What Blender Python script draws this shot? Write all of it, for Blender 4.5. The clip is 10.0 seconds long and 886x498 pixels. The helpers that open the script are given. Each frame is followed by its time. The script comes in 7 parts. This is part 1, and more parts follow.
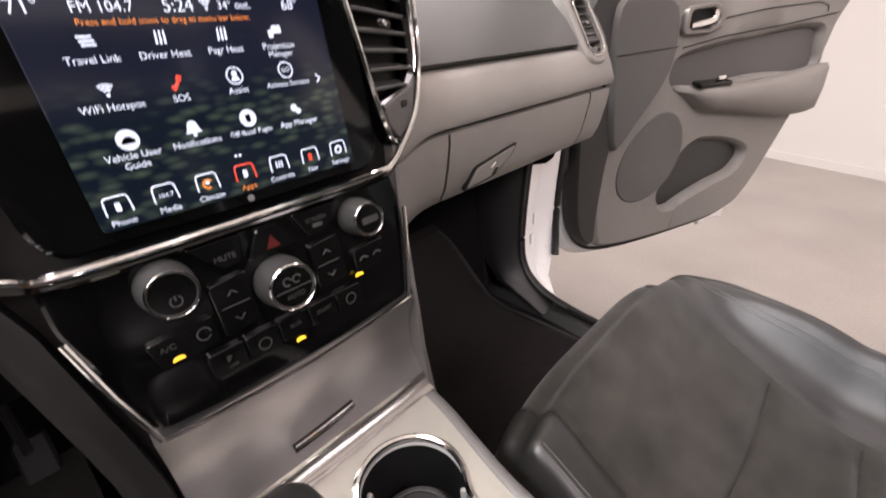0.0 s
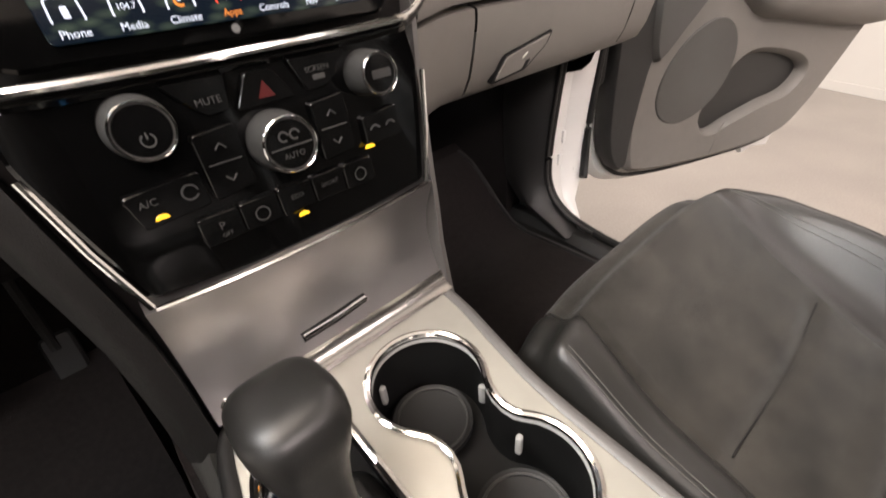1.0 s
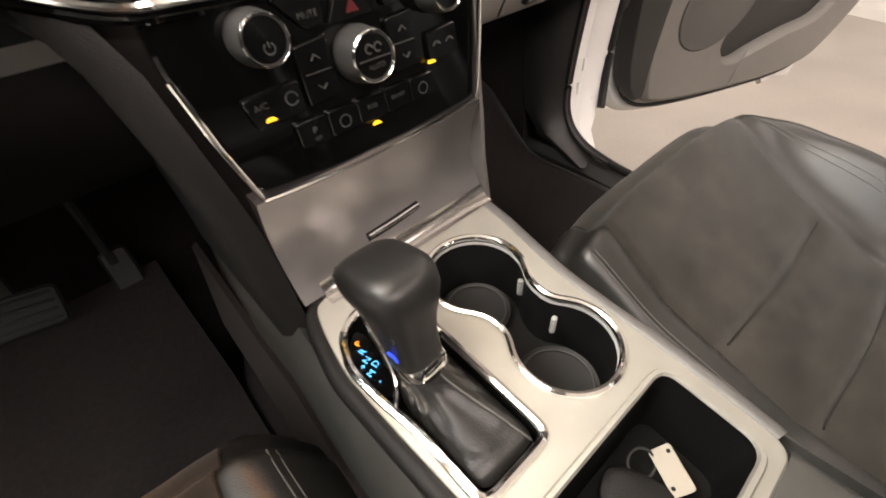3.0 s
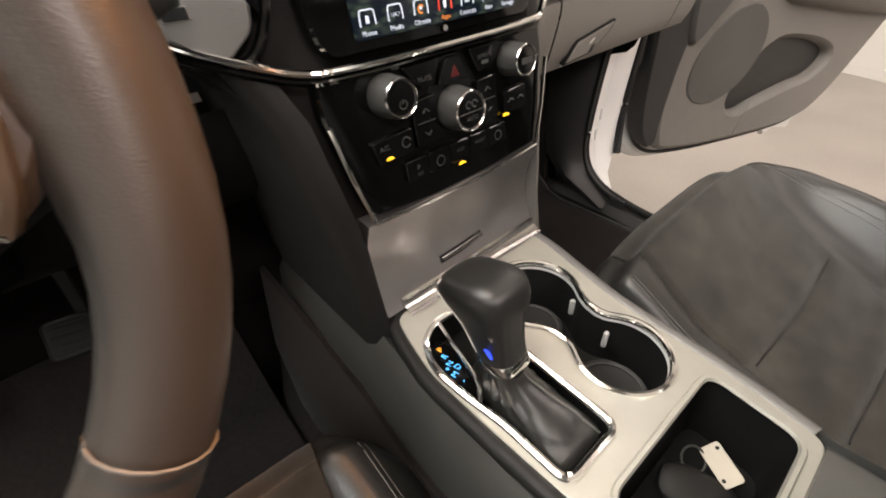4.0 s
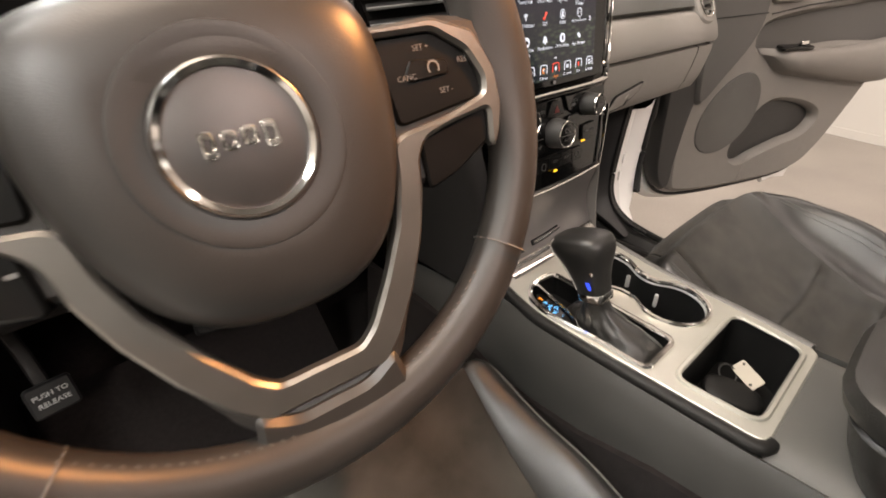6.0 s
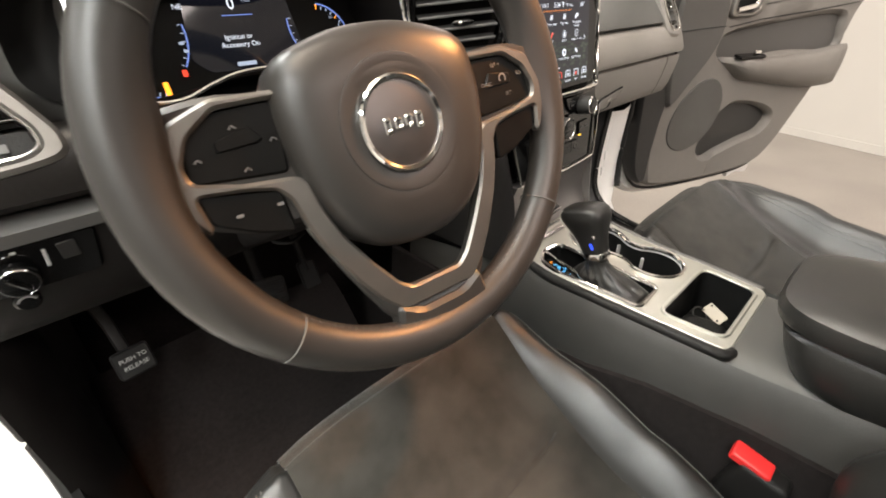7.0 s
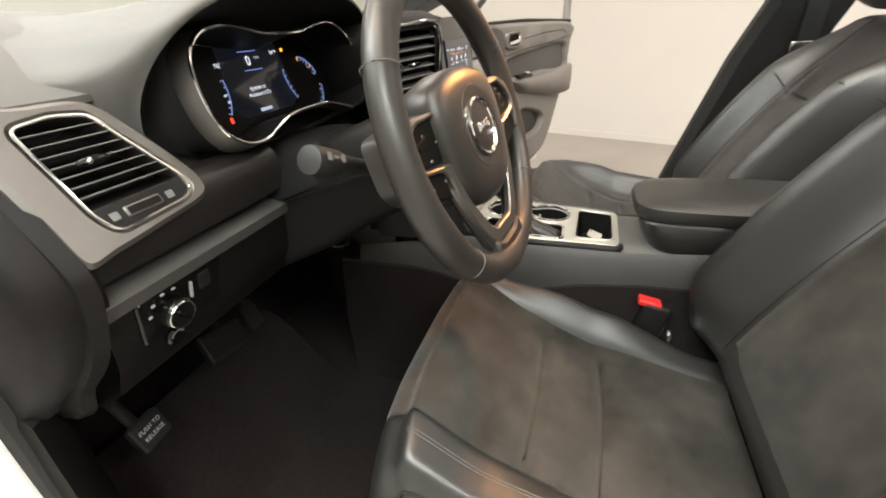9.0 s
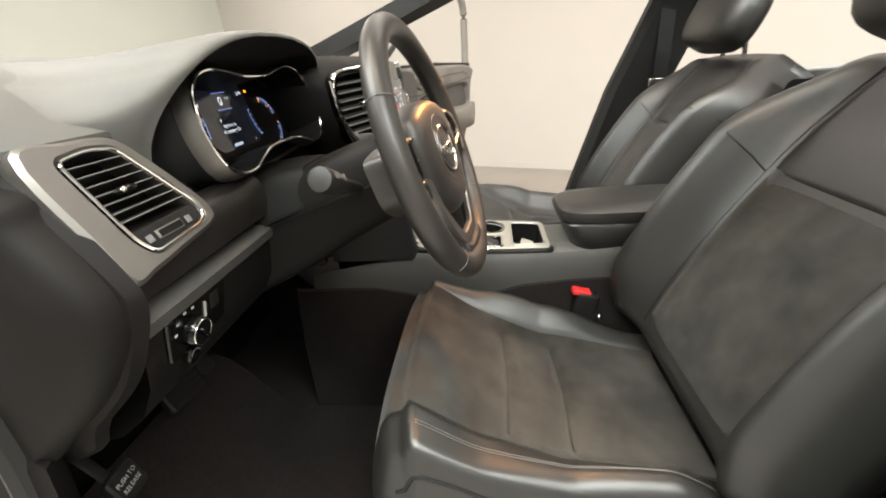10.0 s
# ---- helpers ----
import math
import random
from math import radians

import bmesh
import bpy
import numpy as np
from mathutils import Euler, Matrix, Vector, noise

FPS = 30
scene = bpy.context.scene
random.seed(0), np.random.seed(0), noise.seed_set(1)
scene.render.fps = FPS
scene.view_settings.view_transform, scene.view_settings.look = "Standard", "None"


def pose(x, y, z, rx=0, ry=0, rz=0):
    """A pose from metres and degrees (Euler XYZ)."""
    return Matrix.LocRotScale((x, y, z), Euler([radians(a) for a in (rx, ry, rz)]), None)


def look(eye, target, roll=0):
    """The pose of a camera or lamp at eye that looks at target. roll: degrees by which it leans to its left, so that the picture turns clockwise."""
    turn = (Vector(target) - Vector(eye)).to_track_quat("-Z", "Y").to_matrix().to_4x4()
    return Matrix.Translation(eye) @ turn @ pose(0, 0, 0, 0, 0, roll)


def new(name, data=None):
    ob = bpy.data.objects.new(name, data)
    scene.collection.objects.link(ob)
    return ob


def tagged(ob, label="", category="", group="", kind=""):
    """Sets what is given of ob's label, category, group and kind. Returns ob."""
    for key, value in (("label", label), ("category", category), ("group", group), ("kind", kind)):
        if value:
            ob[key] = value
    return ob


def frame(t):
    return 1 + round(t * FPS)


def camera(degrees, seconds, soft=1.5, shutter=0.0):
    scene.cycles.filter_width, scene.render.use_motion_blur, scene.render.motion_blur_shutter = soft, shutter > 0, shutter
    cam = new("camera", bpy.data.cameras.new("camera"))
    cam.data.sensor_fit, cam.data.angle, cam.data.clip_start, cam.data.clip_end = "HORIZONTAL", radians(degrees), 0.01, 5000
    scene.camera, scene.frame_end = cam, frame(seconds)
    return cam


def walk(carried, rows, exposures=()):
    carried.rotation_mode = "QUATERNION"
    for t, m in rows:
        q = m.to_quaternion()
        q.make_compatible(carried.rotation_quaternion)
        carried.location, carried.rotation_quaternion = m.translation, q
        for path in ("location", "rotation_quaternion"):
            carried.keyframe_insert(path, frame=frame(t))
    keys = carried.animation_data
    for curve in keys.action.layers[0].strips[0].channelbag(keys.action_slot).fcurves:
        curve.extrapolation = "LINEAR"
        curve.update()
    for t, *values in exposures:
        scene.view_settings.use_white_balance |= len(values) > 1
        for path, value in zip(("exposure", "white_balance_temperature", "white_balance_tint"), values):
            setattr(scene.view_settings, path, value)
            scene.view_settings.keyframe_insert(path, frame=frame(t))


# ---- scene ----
cam = camera(93.2, 10.0, 1.8, 0.4)
PATH = [
    (0, (-0.089, -0.139, 1.173), (1.135, 1.151, 0.259), -4.5),
    (0.5, (-0.088, -0.13, 1.136), (1.039, 1.166, 0.111), -4.9),
    (1, (-0.084, -0.126, 1.113), (0.959, 1.132, -0.039), -5.2),
    (1.5, (-0.086, -0.14, 1.098), (0.877, 1.063, -0.176), -5.7),
    (2, (-0.093, -0.159, 1.09), (0.812, 0.988, -0.276), -5.8),
    (2.5, (-0.113, -0.154, 1.096), (0.77, 0.969, -0.304), -5.8),
    (3, (-0.148, -0.138, 1.124), (0.753, 0.999, -0.253), -5.5),
    (4.5, (-0.267, -0.136, 1.155), (0.751, 1.135, -0.005), -3.4),
    (5, (-0.309, -0.145, 1.157), (0.73, 1.158, 0.052), -2.9),
    (5.5, (-0.372, -0.158, 1.169), (0.674, 1.169, 0.102), -2.8),
    (6.8, (-0.542, -0.239, 1.202), (0.583, 1.074, 0.197), -2.7),
    (7, (-0.571, -0.239, 1.206), (0.576, 1.045, 0.19), -2.6),
    (7.5, (-0.655, -0.236, 1.218), (0.608, 0.946, 0.215), -2.7),
    (8, (-0.727, -0.222, 1.228), (0.676, 0.802, 0.236), -3.1),
    (8.5, (-0.803, -0.178, 1.232), (0.734, 0.648, 0.254), -3.6),
    (9, (-0.869, -0.118, 1.239), (0.788, 0.488, 0.297), -4.1),
    (9.5, (-0.923, -0.079, 1.252), (0.823, 0.307, 0.354), -4.0),
    (10, (-0.973, -0.056, 1.243), (0.84, 0.161, 0.427), -4.4),
]
LIGHT_METER = [(0, 0.30, 6200, 20), (0.5, 0.36, 6300, 17), (1, 0.41, 6450, 15), (2, 0.39, 6700, 15), (3, 0.35, 6700, 14), (4.5, 0.18, 6500, 12), (5, 0.17, 6550, 13), (5.5, 0.15, 6900, 16), (7, 0.27, 6500, 10), (8, 0.41, 6500, 10), (9, 0.27, 6500, 8), (10, 0.31, 6450, 7)]
walk(cam, [(t, look(eye, target, roll)) for t, eye, target, roll in PATH], LIGHT_METER)

# ---- world and lamps ----
TURN_ROOM = -21.0          # the room stands askew to the vehicle
ROOM = Matrix.Rotation(radians(TURN_ROOM), 4, "Z")
world = bpy.data.worlds.new("world")
scene.world = world
world.use_nodes = True
world.node_tree.nodes["Background"].inputs[0].default_value = (1.0, 0.93, 0.84, 1)
world.node_tree.nodes["Background"].inputs[1].default_value = 0.12


def area_lamp(name, place, target, sx, sy, watts, colour):
    d = bpy.data.lights.new(name, "AREA")
    d.shape, d.size, d.size_y, d.energy, d.color = "RECTANGLE", sx, sy, watts, colour
    ob = new(name, d)
    ob.matrix_world = look(place, target)
    return ob


WARM = (1.0, 0.885, 0.83)
COOL = (0.96, 0.99, 0.955)
for lx, ly, lw, sx, sy, tint in ((-1.55, -0.9, 310, 0.35, 5.6, COOL), (-3.2, -0.9, 110, 0.35, 5.6, COOL), (2.15, -1.0, 66, 0.35, 5.6, WARM), (-0.3, 3.0, 34, 1.2, 1.2, WARM), (0.5, -3.4, 150, 1.2, 1.2, WARM),
                                 (-0.72, -0.2, 66, 0.7, 2.4, (1.0, 0.85, 0.69)), (2.4, 3.4, 45, 1.2, 1.2, WARM), (-2.6, 3.4, 40, 1.2, 1.2, COOL)):
    area_lamp("ceiling_panel_light", (0, 0, 0), (0, 0.001, -1), sx, sy, lw, tint).matrix_world = ROOM @ pose(lx, ly, 3.32)
# amber reading lamp in the roof console
spot = bpy.data.lights.new("reading_lamp", "SPOT")
spot.energy, spot.color, spot.spot_size, spot.spot_blend, spot.shadow_soft_size = 27.0, (1.0, 0.40, 0.11), radians(46), 0.8, 0.02
new("reading_lamp", spot).matrix_world = look((0.05, -0.16, 1.50), (-0.32, -0.05, 1.06))


# ---- materials ----
def mat(name, colour, rough=0.5, metal=0.0, vary=0.15, scale=30.0, bump=0.0, bscale=600.0, kind="noise", sheen=0.0, coat=0.0, big=4.0, spec=0.5):
    """A surface with colour that drifts at two scales, uneven gloss and a fine relief."""
    m = bpy.data.materials.new(name)
    m.use_nodes = True
    nt = m.node_tree
    b = nt.nodes["Principled BSDF"]
    tc = nt.nodes.new("ShaderNodeTexCoord")
    n1 = nt.nodes.new("ShaderNodeTexNoise")
    n1.inputs["Scale"].default_value, n1.inputs["Detail"].default_value = scale, 6
    n2 = nt.nodes.new("ShaderNodeTexNoise")
    n2.inputs["Scale"].default_value, n2.inputs["Detail"].default_value = big, 3
    mx = nt.nodes.new("ShaderNodeMath")
    mx.operation = "ADD"
    for n in (n1, n2):
        nt.links.new(tc.outputs["Object"], n.inputs["Vector"])
    nt.links.new(n1.outputs["Fac"], mx.inputs[0])
    nt.links.new(n2.outputs["Fac"], mx.inputs[1])
    r = nt.nodes.new("ShaderNodeValToRGB")
    lo, hi = [max(0, c * (1 - vary)) for c in colour], [min(1, c * (1 + vary)) for c in colour]
    r.color_ramp.elements[0].position, r.color_ramp.elements[1].position = 0.35, 0.65
    r.color_ramp.elements[0].color, r.color_ramp.elements[1].color = (*lo, 1), (*hi, 1)
    half = nt.nodes.new("ShaderNodeMath")
    half.operation, half.inputs[1].default_value = "MULTIPLY", 0.5
    nt.links.new(mx.outputs[0], half.inputs[0])
    nt.links.new(half.outputs[0], r.inputs[0])
    nt.links.new(r.outputs[0], b.inputs["Base Color"])
    rr = nt.nodes.new("ShaderNodeMapRange")
    rr.inputs["To Min"].default_value, rr.inputs["To Max"].default_value = max(0.02, rough * 0.85), min(1, rough * 1.15)
    nt.links.new(n1.outputs["Fac"], rr.inputs["Value"])
    nt.links.new(rr.outputs[0], b.inputs["Roughness"])
    b.inputs["Metallic"].default_value = metal
    b.inputs["Specular IOR Level"].default_value = spec
    b.inputs["Sheen Weight"].default_value = sheen
    b.inputs["Coat Weight"].default_value = coat
    if bump:
        if kind == "voronoi":
            g = nt.nodes.new("ShaderNodeTexVoronoi")
            out = g.outputs["Distance"]
        elif kind == "wave":
            g = nt.nodes.new("ShaderNodeTexWave")
            g.inputs["Distortion"].default_value = 2.0
            out = g.outputs["Fac"]
        else:
            g = nt.nodes.new("ShaderNodeTexNoise")
            g.inputs["Detail"].default_value = 4
            out = g.outputs["Fac"]
        g.inputs["Scale"].default_value = bscale
        nt.links.new(tc.outputs["Object"], g.inputs["Vector"])
        bp = nt.nodes.new("ShaderNodeBump")
        bp.inputs["Strength"].default_value, bp.inputs["Distance"].default_value = bump, 0.001
        nt.links.new(out, bp.inputs["Height"])
        nt.links.new(bp.outputs[0], b.inputs["Normal"])
    return m


def glow(name, colour, strength, rough=0.3):
    m = bpy.data.materials.new(name)
    m.use_nodes = True
    b = m.node_tree.nodes["Principled BSDF"]
    b.inputs["Base Color"].default_value = (0.01, 0.01, 0.01, 1)
    b.inputs["Emission Color"].default_value = (*colour, 1)
    b.inputs["Emission Strength"].default_value = strength
    b.inputs["Roughness"].default_value = rough
    return m


LEATHER = mat("black_leather", (0.0175, 0.0172, 0.0160), 0.36, spec=0.7, vary=0.10, scale=14, bump=0.2, bscale=900, kind="voronoi", big=5)
KNOB_LEATHER = mat("smooth_knob_leather", (0.012, 0.0117, 0.011), 0.38, vary=0.1, scale=30, bump=0.08, bscale=1300, kind="voronoi")
LEATHER_WHEEL = mat("wheel_leather", (0.0265, 0.0241, 0.0218), 0.38, vary=0.15, scale=20, bump=0.06, bscale=1100, kind="voronoi")
SUEDE = mat("charcoal_suede", (0.0305, 0.028, 0.024), 0.95, vary=0.48, scale=24, bump=0.6, bscale=1500, sheen=0.12, big=9, spec=0.15)
PAD = mat("soft_dash_vinyl", (0.095, 0.094, 0.088), 0.55, vary=0.08, scale=40, bump=0.35, bscale=1300, kind="voronoi")
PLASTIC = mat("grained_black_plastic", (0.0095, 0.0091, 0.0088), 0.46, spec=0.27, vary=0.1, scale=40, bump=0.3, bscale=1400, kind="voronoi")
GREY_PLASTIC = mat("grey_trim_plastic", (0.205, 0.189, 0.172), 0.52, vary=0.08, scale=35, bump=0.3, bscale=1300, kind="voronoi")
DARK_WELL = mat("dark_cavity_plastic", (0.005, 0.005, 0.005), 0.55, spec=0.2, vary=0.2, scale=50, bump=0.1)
SILVER = mat("satin_silver_trim", (0.51, 0.50, 0.448), 0.42, metal=0.7, vary=0.05, scale=60, bump=0.12, bscale=2500)
POLISHED = mat("polished_metal_strip", (0.62, 0.60, 0.58), 0.2, metal=1.0, vary=0.04, scale=40)
BIN_SILVER = mat("dark_satin_metal", (0.38, 0.365, 0.36), 0.36, metal=0.9, vary=0.06, scale=40, bump=0.1, bscale=2500)
VENT_SILVER = mat("grey_satin_frame", (0.225, 0.214, 0.20), 0.46, metal=0.9, vary=0.05, scale=60, bump=0.1, bscale=2500)
# near black; the shade on knee panel and dash ends is part of this colour
MATTE = mat("matte_trim_with_shade", (0.0075, 0.0066, 0.0063), 0.55, vary=0.15, scale=40, bump=0.2, bscale=1400, kind="voronoi", spec=0.13)
CHROME = mat("chrome", (0.86, 0.85, 0.83), 0.1, metal=1.0, vary=0.03, scale=80)
PIANO = mat("piano_black", (0.0022, 0.0022, 0.0022), 0.06, vary=0.3, scale=60, spec=0.4)
HAZARD = mat("dark_red_mark", (0.07, 0.006, 0.006), 0.4, vary=0.08, scale=50)
KICK = mat("grey_kick_plastic", (0.018, 0.0175, 0.017), 0.42, vary=0.12, scale=30, bump=0.25, bscale=1300, kind="voronoi")
CONSOLE = mat("charcoal_console_plastic", (0.038, 0.0375, 0.035), 0.45, vary=0.12, scale=30, bump=0.25, bscale=1300, kind="voronoi")
DECK = mat("mid_grey_console_vinyl", (0.075, 0.073, 0.068), 0.5, vary=0.1, scale=30, bump=0.25, bscale=1300, kind="voronoi")
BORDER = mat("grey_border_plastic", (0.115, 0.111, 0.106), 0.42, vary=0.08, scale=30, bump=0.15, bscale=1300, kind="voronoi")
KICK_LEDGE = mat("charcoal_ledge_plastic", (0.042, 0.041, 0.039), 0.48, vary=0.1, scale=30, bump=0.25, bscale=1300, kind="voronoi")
KNOB_GREY = mat("knob_rubber", (0.028, 0.0275, 0.0265), 0.55, vary=0.1, scale=80, bump=0.2, bscale=2000)
BUTTON = mat("button_satin_black", (0.0028, 0.0028, 0.0028), 0.14, vary=0.2, scale=90, spec=0.4)
CARPET = mat("black_carpet", (0.0125, 0.0102, 0.0099), 0.98, vary=0.4, scale=120, bump=1.0, bscale=700, sheen=0.05, spec=0.1)
WHITE = mat("white_body_paint", (0.74, 0.73, 0.71), 0.3, vary=0.03, scale=8, coat=0.5)
RUBBER = mat("black_rubber_seal", (0.009, 0.009, 0.009), 0.55, spec=0.35, vary=0.2, scale=60, bump=0.1)
WOOD = mat("dark_grained_trim", (0.010, 0.0088, 0.008), 0.34, spec=0.4, vary=0.4, scale=25, bump=0.2, bscale=220)
WALL = mat("cream_wall_paint", (0.57, 0.54, 0.50), 0.8, vary=0.02, scale=3, bump=0.15, bscale=120, big=0.5)
GREEN_WALL = mat("pale_green_wall_paint", (0.58, 0.61, 0.555), 0.8, vary=0.02, scale=3, bump=0.15, bscale=120, big=0.5)
CEIL = mat("white_ceiling_paint", (0.82, 0.8, 0.77), 0.9, vary=0.02, scale=3)
FLOOR = mat("speckled_epoxy_floor", (0.30, 0.272, 0.242), 0.38, vary=0.17, scale=110, bump=0.15, bscale=90, big=1.5)
HEADLINER = mat("light_headliner_cloth", (0.42, 0.41, 0.39), 0.95, vary=0.05, scale=80, bump=0.3, bscale=900)
RED = mat("red_button_plastic", (0.60, 0.025, 0.025), 0.4, vary=0.08, scale=50)
CARD = mat("cream_paper_tag", (0.36, 0.32, 0.265), 0.7, vary=0.08, scale=30)
STITCH = mat("grey_stitching", (0.10, 0.097, 0.09), 0.8, vary=0.2, scale=300)
MESHGRILLE = mat("speaker_mesh", (0.078, 0.074, 0.069), 0.6, vary=0.3, scale=500, bump=0.8, bscale=900, kind="voronoi")
UI_WHITE = glow("screen_white", (0.85, 0.9, 1.0), 1.1)
UI_ORANGE = glow("screen_orange", (1.0, 0.30, 0.04), 1.0)
UI_RED = glow("screen_red", (1.0, 0.07, 0.03), 1.1)
LED = glow("amber_indicator", (1.0, 0.55, 0.02), 1.7)
BLUE_LED = glow("blue_indicator", (0.10, 0.50, 1.0), 2.2)
DEEP_BLUE = glow("deep_blue_glow", (0.03, 0.08, 1.0), 1.5)
DIM_LED = glow("dim_orange_indicator", (1.0, 0.32, 0.02), 2.5)
SLAT = mat("slat_plastic", (0.03, 0.03, 0.0295), 0.45, vary=0.1, scale=80)
SLAT_EDGE = mat("slat_front_edge", (0.15, 0.15, 0.143), 0.5, vary=0.1, scale=80)
SPOKE_SILVER = mat("dark_satin_spoke_trim", (0.20, 0.188, 0.172), 0.36, metal=0.85, vary=0.08, scale=50, bump=0.1, bscale=2500)
STALK = mat("stalk_plastic", (0.020, 0.020, 0.0195), 0.5, vary=0.12, scale=40, bump=0.2, bscale=1400, kind="voronoi")
EMBLEM = mat("dark_brushed_emblem", (0.105, 0.098, 0.096), 0.34, metal=0.85, vary=0.06, scale=40, bump=0.1, bscale=2500)
FINGER = mat("light_grey_rubber", (0.30, 0.30, 0.29), 0.6, vary=0.1, scale=80)
DIMMED_WALL = mat("dimmed_wall_paint", (0.34, 0.33, 0.32), 0.8, vary=0.03, scale=3, big=0.5)
PRINT = mat("white_print", (0.14, 0.14, 0.137), 0.6, vary=0.05, scale=90)
DIM_PRINT = mat("dim_grey_print", (0.04, 0.04, 0.039), 0.5, vary=0.05, scale=90)
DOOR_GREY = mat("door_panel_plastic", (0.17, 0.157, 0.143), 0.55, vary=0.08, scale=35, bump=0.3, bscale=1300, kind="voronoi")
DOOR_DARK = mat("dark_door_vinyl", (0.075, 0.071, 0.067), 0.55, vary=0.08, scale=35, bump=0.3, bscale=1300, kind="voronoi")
POD = mat("pod_satin_black", (0.0045, 0.0043, 0.004), 0.4, vary=0.15, scale=60, spec=0.14)
PRINT_BRIGHT = mat("bright_white_print", (0.5, 0.5, 0.49), 0.6, vary=0.05, scale=90)
GAUGE_BLUE = glow("gauge_blue", (0.25, 0.38, 1.0), 0.7)
TICK = glow("gauge_tick_white", (0.7, 0.8, 1.0), 0.6)
CLUSTER_SCREEN = glow("cluster_screen", (0.02, 0.022, 0.036), 0.22, 0.06)


def wallpaper():
    """The lit display: near black above, green leaves below."""
    m = bpy.data.materials.new("display_wallpaper")
    m.use_nodes = True
    nt = m.node_tree
    b = nt.nodes["Principled BSDF"]
    b.inputs["Base Color"].default_value = (0.004, 0.004, 0.005, 1)
    b.inputs["Roughness"].default_value = 0.12
    tc = nt.nodes.new("ShaderNodeTexCoord")
    sep = nt.nodes.new("ShaderNodeSeparateXYZ")
    nt.links.new(tc.outputs["Object"], sep.inputs[0])
    vo = nt.nodes.new("ShaderNodeTexVoronoi")
    vo.inputs["Scale"].default_value = 170
    mp = nt.nodes.new("ShaderNodeMapping")
    mp.inputs["Scale"].default_value = (0.5, 1.25, 1)
    mp.inputs["Rotation"].default_value = (0, 0, 0.3)
    nt.links.new(tc.outputs["Object"], mp.inputs[0])
    nt.links.new(mp.outputs[0], vo.inputs["Vector"])
    rp = nt.nodes.new("ShaderNodeValToRGB")
    rp.color_ramp.elements[0].color, rp.color_ramp.elements[1].color = (0.050, 0.070, 0.046, 1), (0.002, 0.006, 0.011, 1)
    rp.color_ramp.elements[1].position = 0.55
    nt.links.new(vo.outputs["Distance"], rp.inputs[0])
    fade = nt.nodes.new("ShaderNodeMapRange")
    fade.inputs["From Min"].default_value, fade.inputs["From Max"].default_value = 0.012, -0.012
    nt.links.new(sep.outputs["Y"], fade.inputs["Value"])
    mix = nt.nodes.new("ShaderNodeMix")
    mix.data_type = "RGBA"
    mix.inputs["A"].default_value = (0.005, 0.007, 0.017, 1)
    nt.links.new(fade.outputs[0], mix.inputs["Factor"])
    nt.links.new(rp.outputs[0], mix.inputs["B"])
    nt.links.new(mix.outputs["Result"], b.inputs["Emission Color"])
    b.inputs["Emission Strength"].default_value = 1.0
    return m


WALLPAPER = wallpaper()

# ---- mesh helpers ----
def part(name, bm, material, parent=None, label="", m=None, angle=35, smooth=True):
    me = bpy.data.meshes.new(name)
    bmesh.ops.recalc_face_normals(bm, faces=bm.faces[:])
    for f in bm.faces:
        f.smooth = smooth
    bm.to_mesh(me)
    bm.free()
    me.materials.append(material)
    if smooth:
        me.set_sharp_from_angle(angle=radians(angle))
    ob = new(name, me)
    if m is not None:
        ob.matrix_basis = m
    if parent is not None:
        ob.parent = parent
    return tagged(ob, label)


def thing(name, place, label, category, group="", kind=""):
    ob = new(name)
    ob.empty_display_size = 0.05
    ob.location = place
    bpy.context.view_layer.update()
    return tagged(ob, label, category, group, kind)


def under(parent, ob):
    """Hang a mesh built in world places under a thing without shifting it."""
    ob.parent = parent
    ob.matrix_parent_inverse = root_matrix(parent).inverted()
    return ob


def root_matrix(ob):
    m = ob.matrix_basis.copy()
    if ob.parent:
        m = root_matrix(ob.parent) @ ob.matrix_parent_inverse @ m
    return m


def wpart(name, bm, material, parent, label="", angle=35, smooth=True):
    """A part whose mesh is written in world places."""
    return under(parent, part(name, bm, material, None, label, None, angle, smooth))


def lpart(name, bm, material, parent, m, label="", angle=35, smooth=True):
    """A part written in local places and set by the world pose m."""
    return under(parent, part(name, bm, material, None, label, m, angle, smooth))


def spline(pts, n=8, closed=True):
    """Catmull-Rom through the points."""
    p = [Vector(q) for q in pts]
    out, k = [], len(p)
    for i in range(k if closed else k - 1):
        if closed:
            a, b, c, d = p[i - 1], p[i], p[(i + 1) % k], p[(i + 2) % k]
        else:
            a, b, c, d = p[max(i - 1, 0)], p[i], p[i + 1], p[min(i + 2, k - 1)]
        for j in range(n):
            t = j / n
            out.append(0.5 * ((2 * b) + (c - a) * t + (2 * a - 5 * b + 4 * c - d) * t * t + (3 * b - a - 3 * c + d) * t ** 3))
    if not closed:
        out.append(p[-1].copy())
    return out


def rounded(pts, r, n=5):
    """A polygon in the plane with rounded corners."""
    p = [Vector(q) for q in pts]
    out = []
    for i, b in enumerate(p):
        a, c = p[i - 1], p[(i + 1) % len(p)]
        rr = min(r, (a - b).length * 0.48, (c - b).length * 0.48)
        s, e = b + (a - b).normalized() * rr, b + (c - b).normalized() * rr
        for j in range(n + 1):
            t = j / n
            out.append(s * (1 - t) ** 2 + b * 2 * t * (1 - t) + e * t * t)
    return out


def rect(w, h, r, n=5):
    return rounded([(-w / 2, -h / 2), (w / 2, -h / 2), (w / 2, h / 2), (-w / 2, h / 2)], r, n)


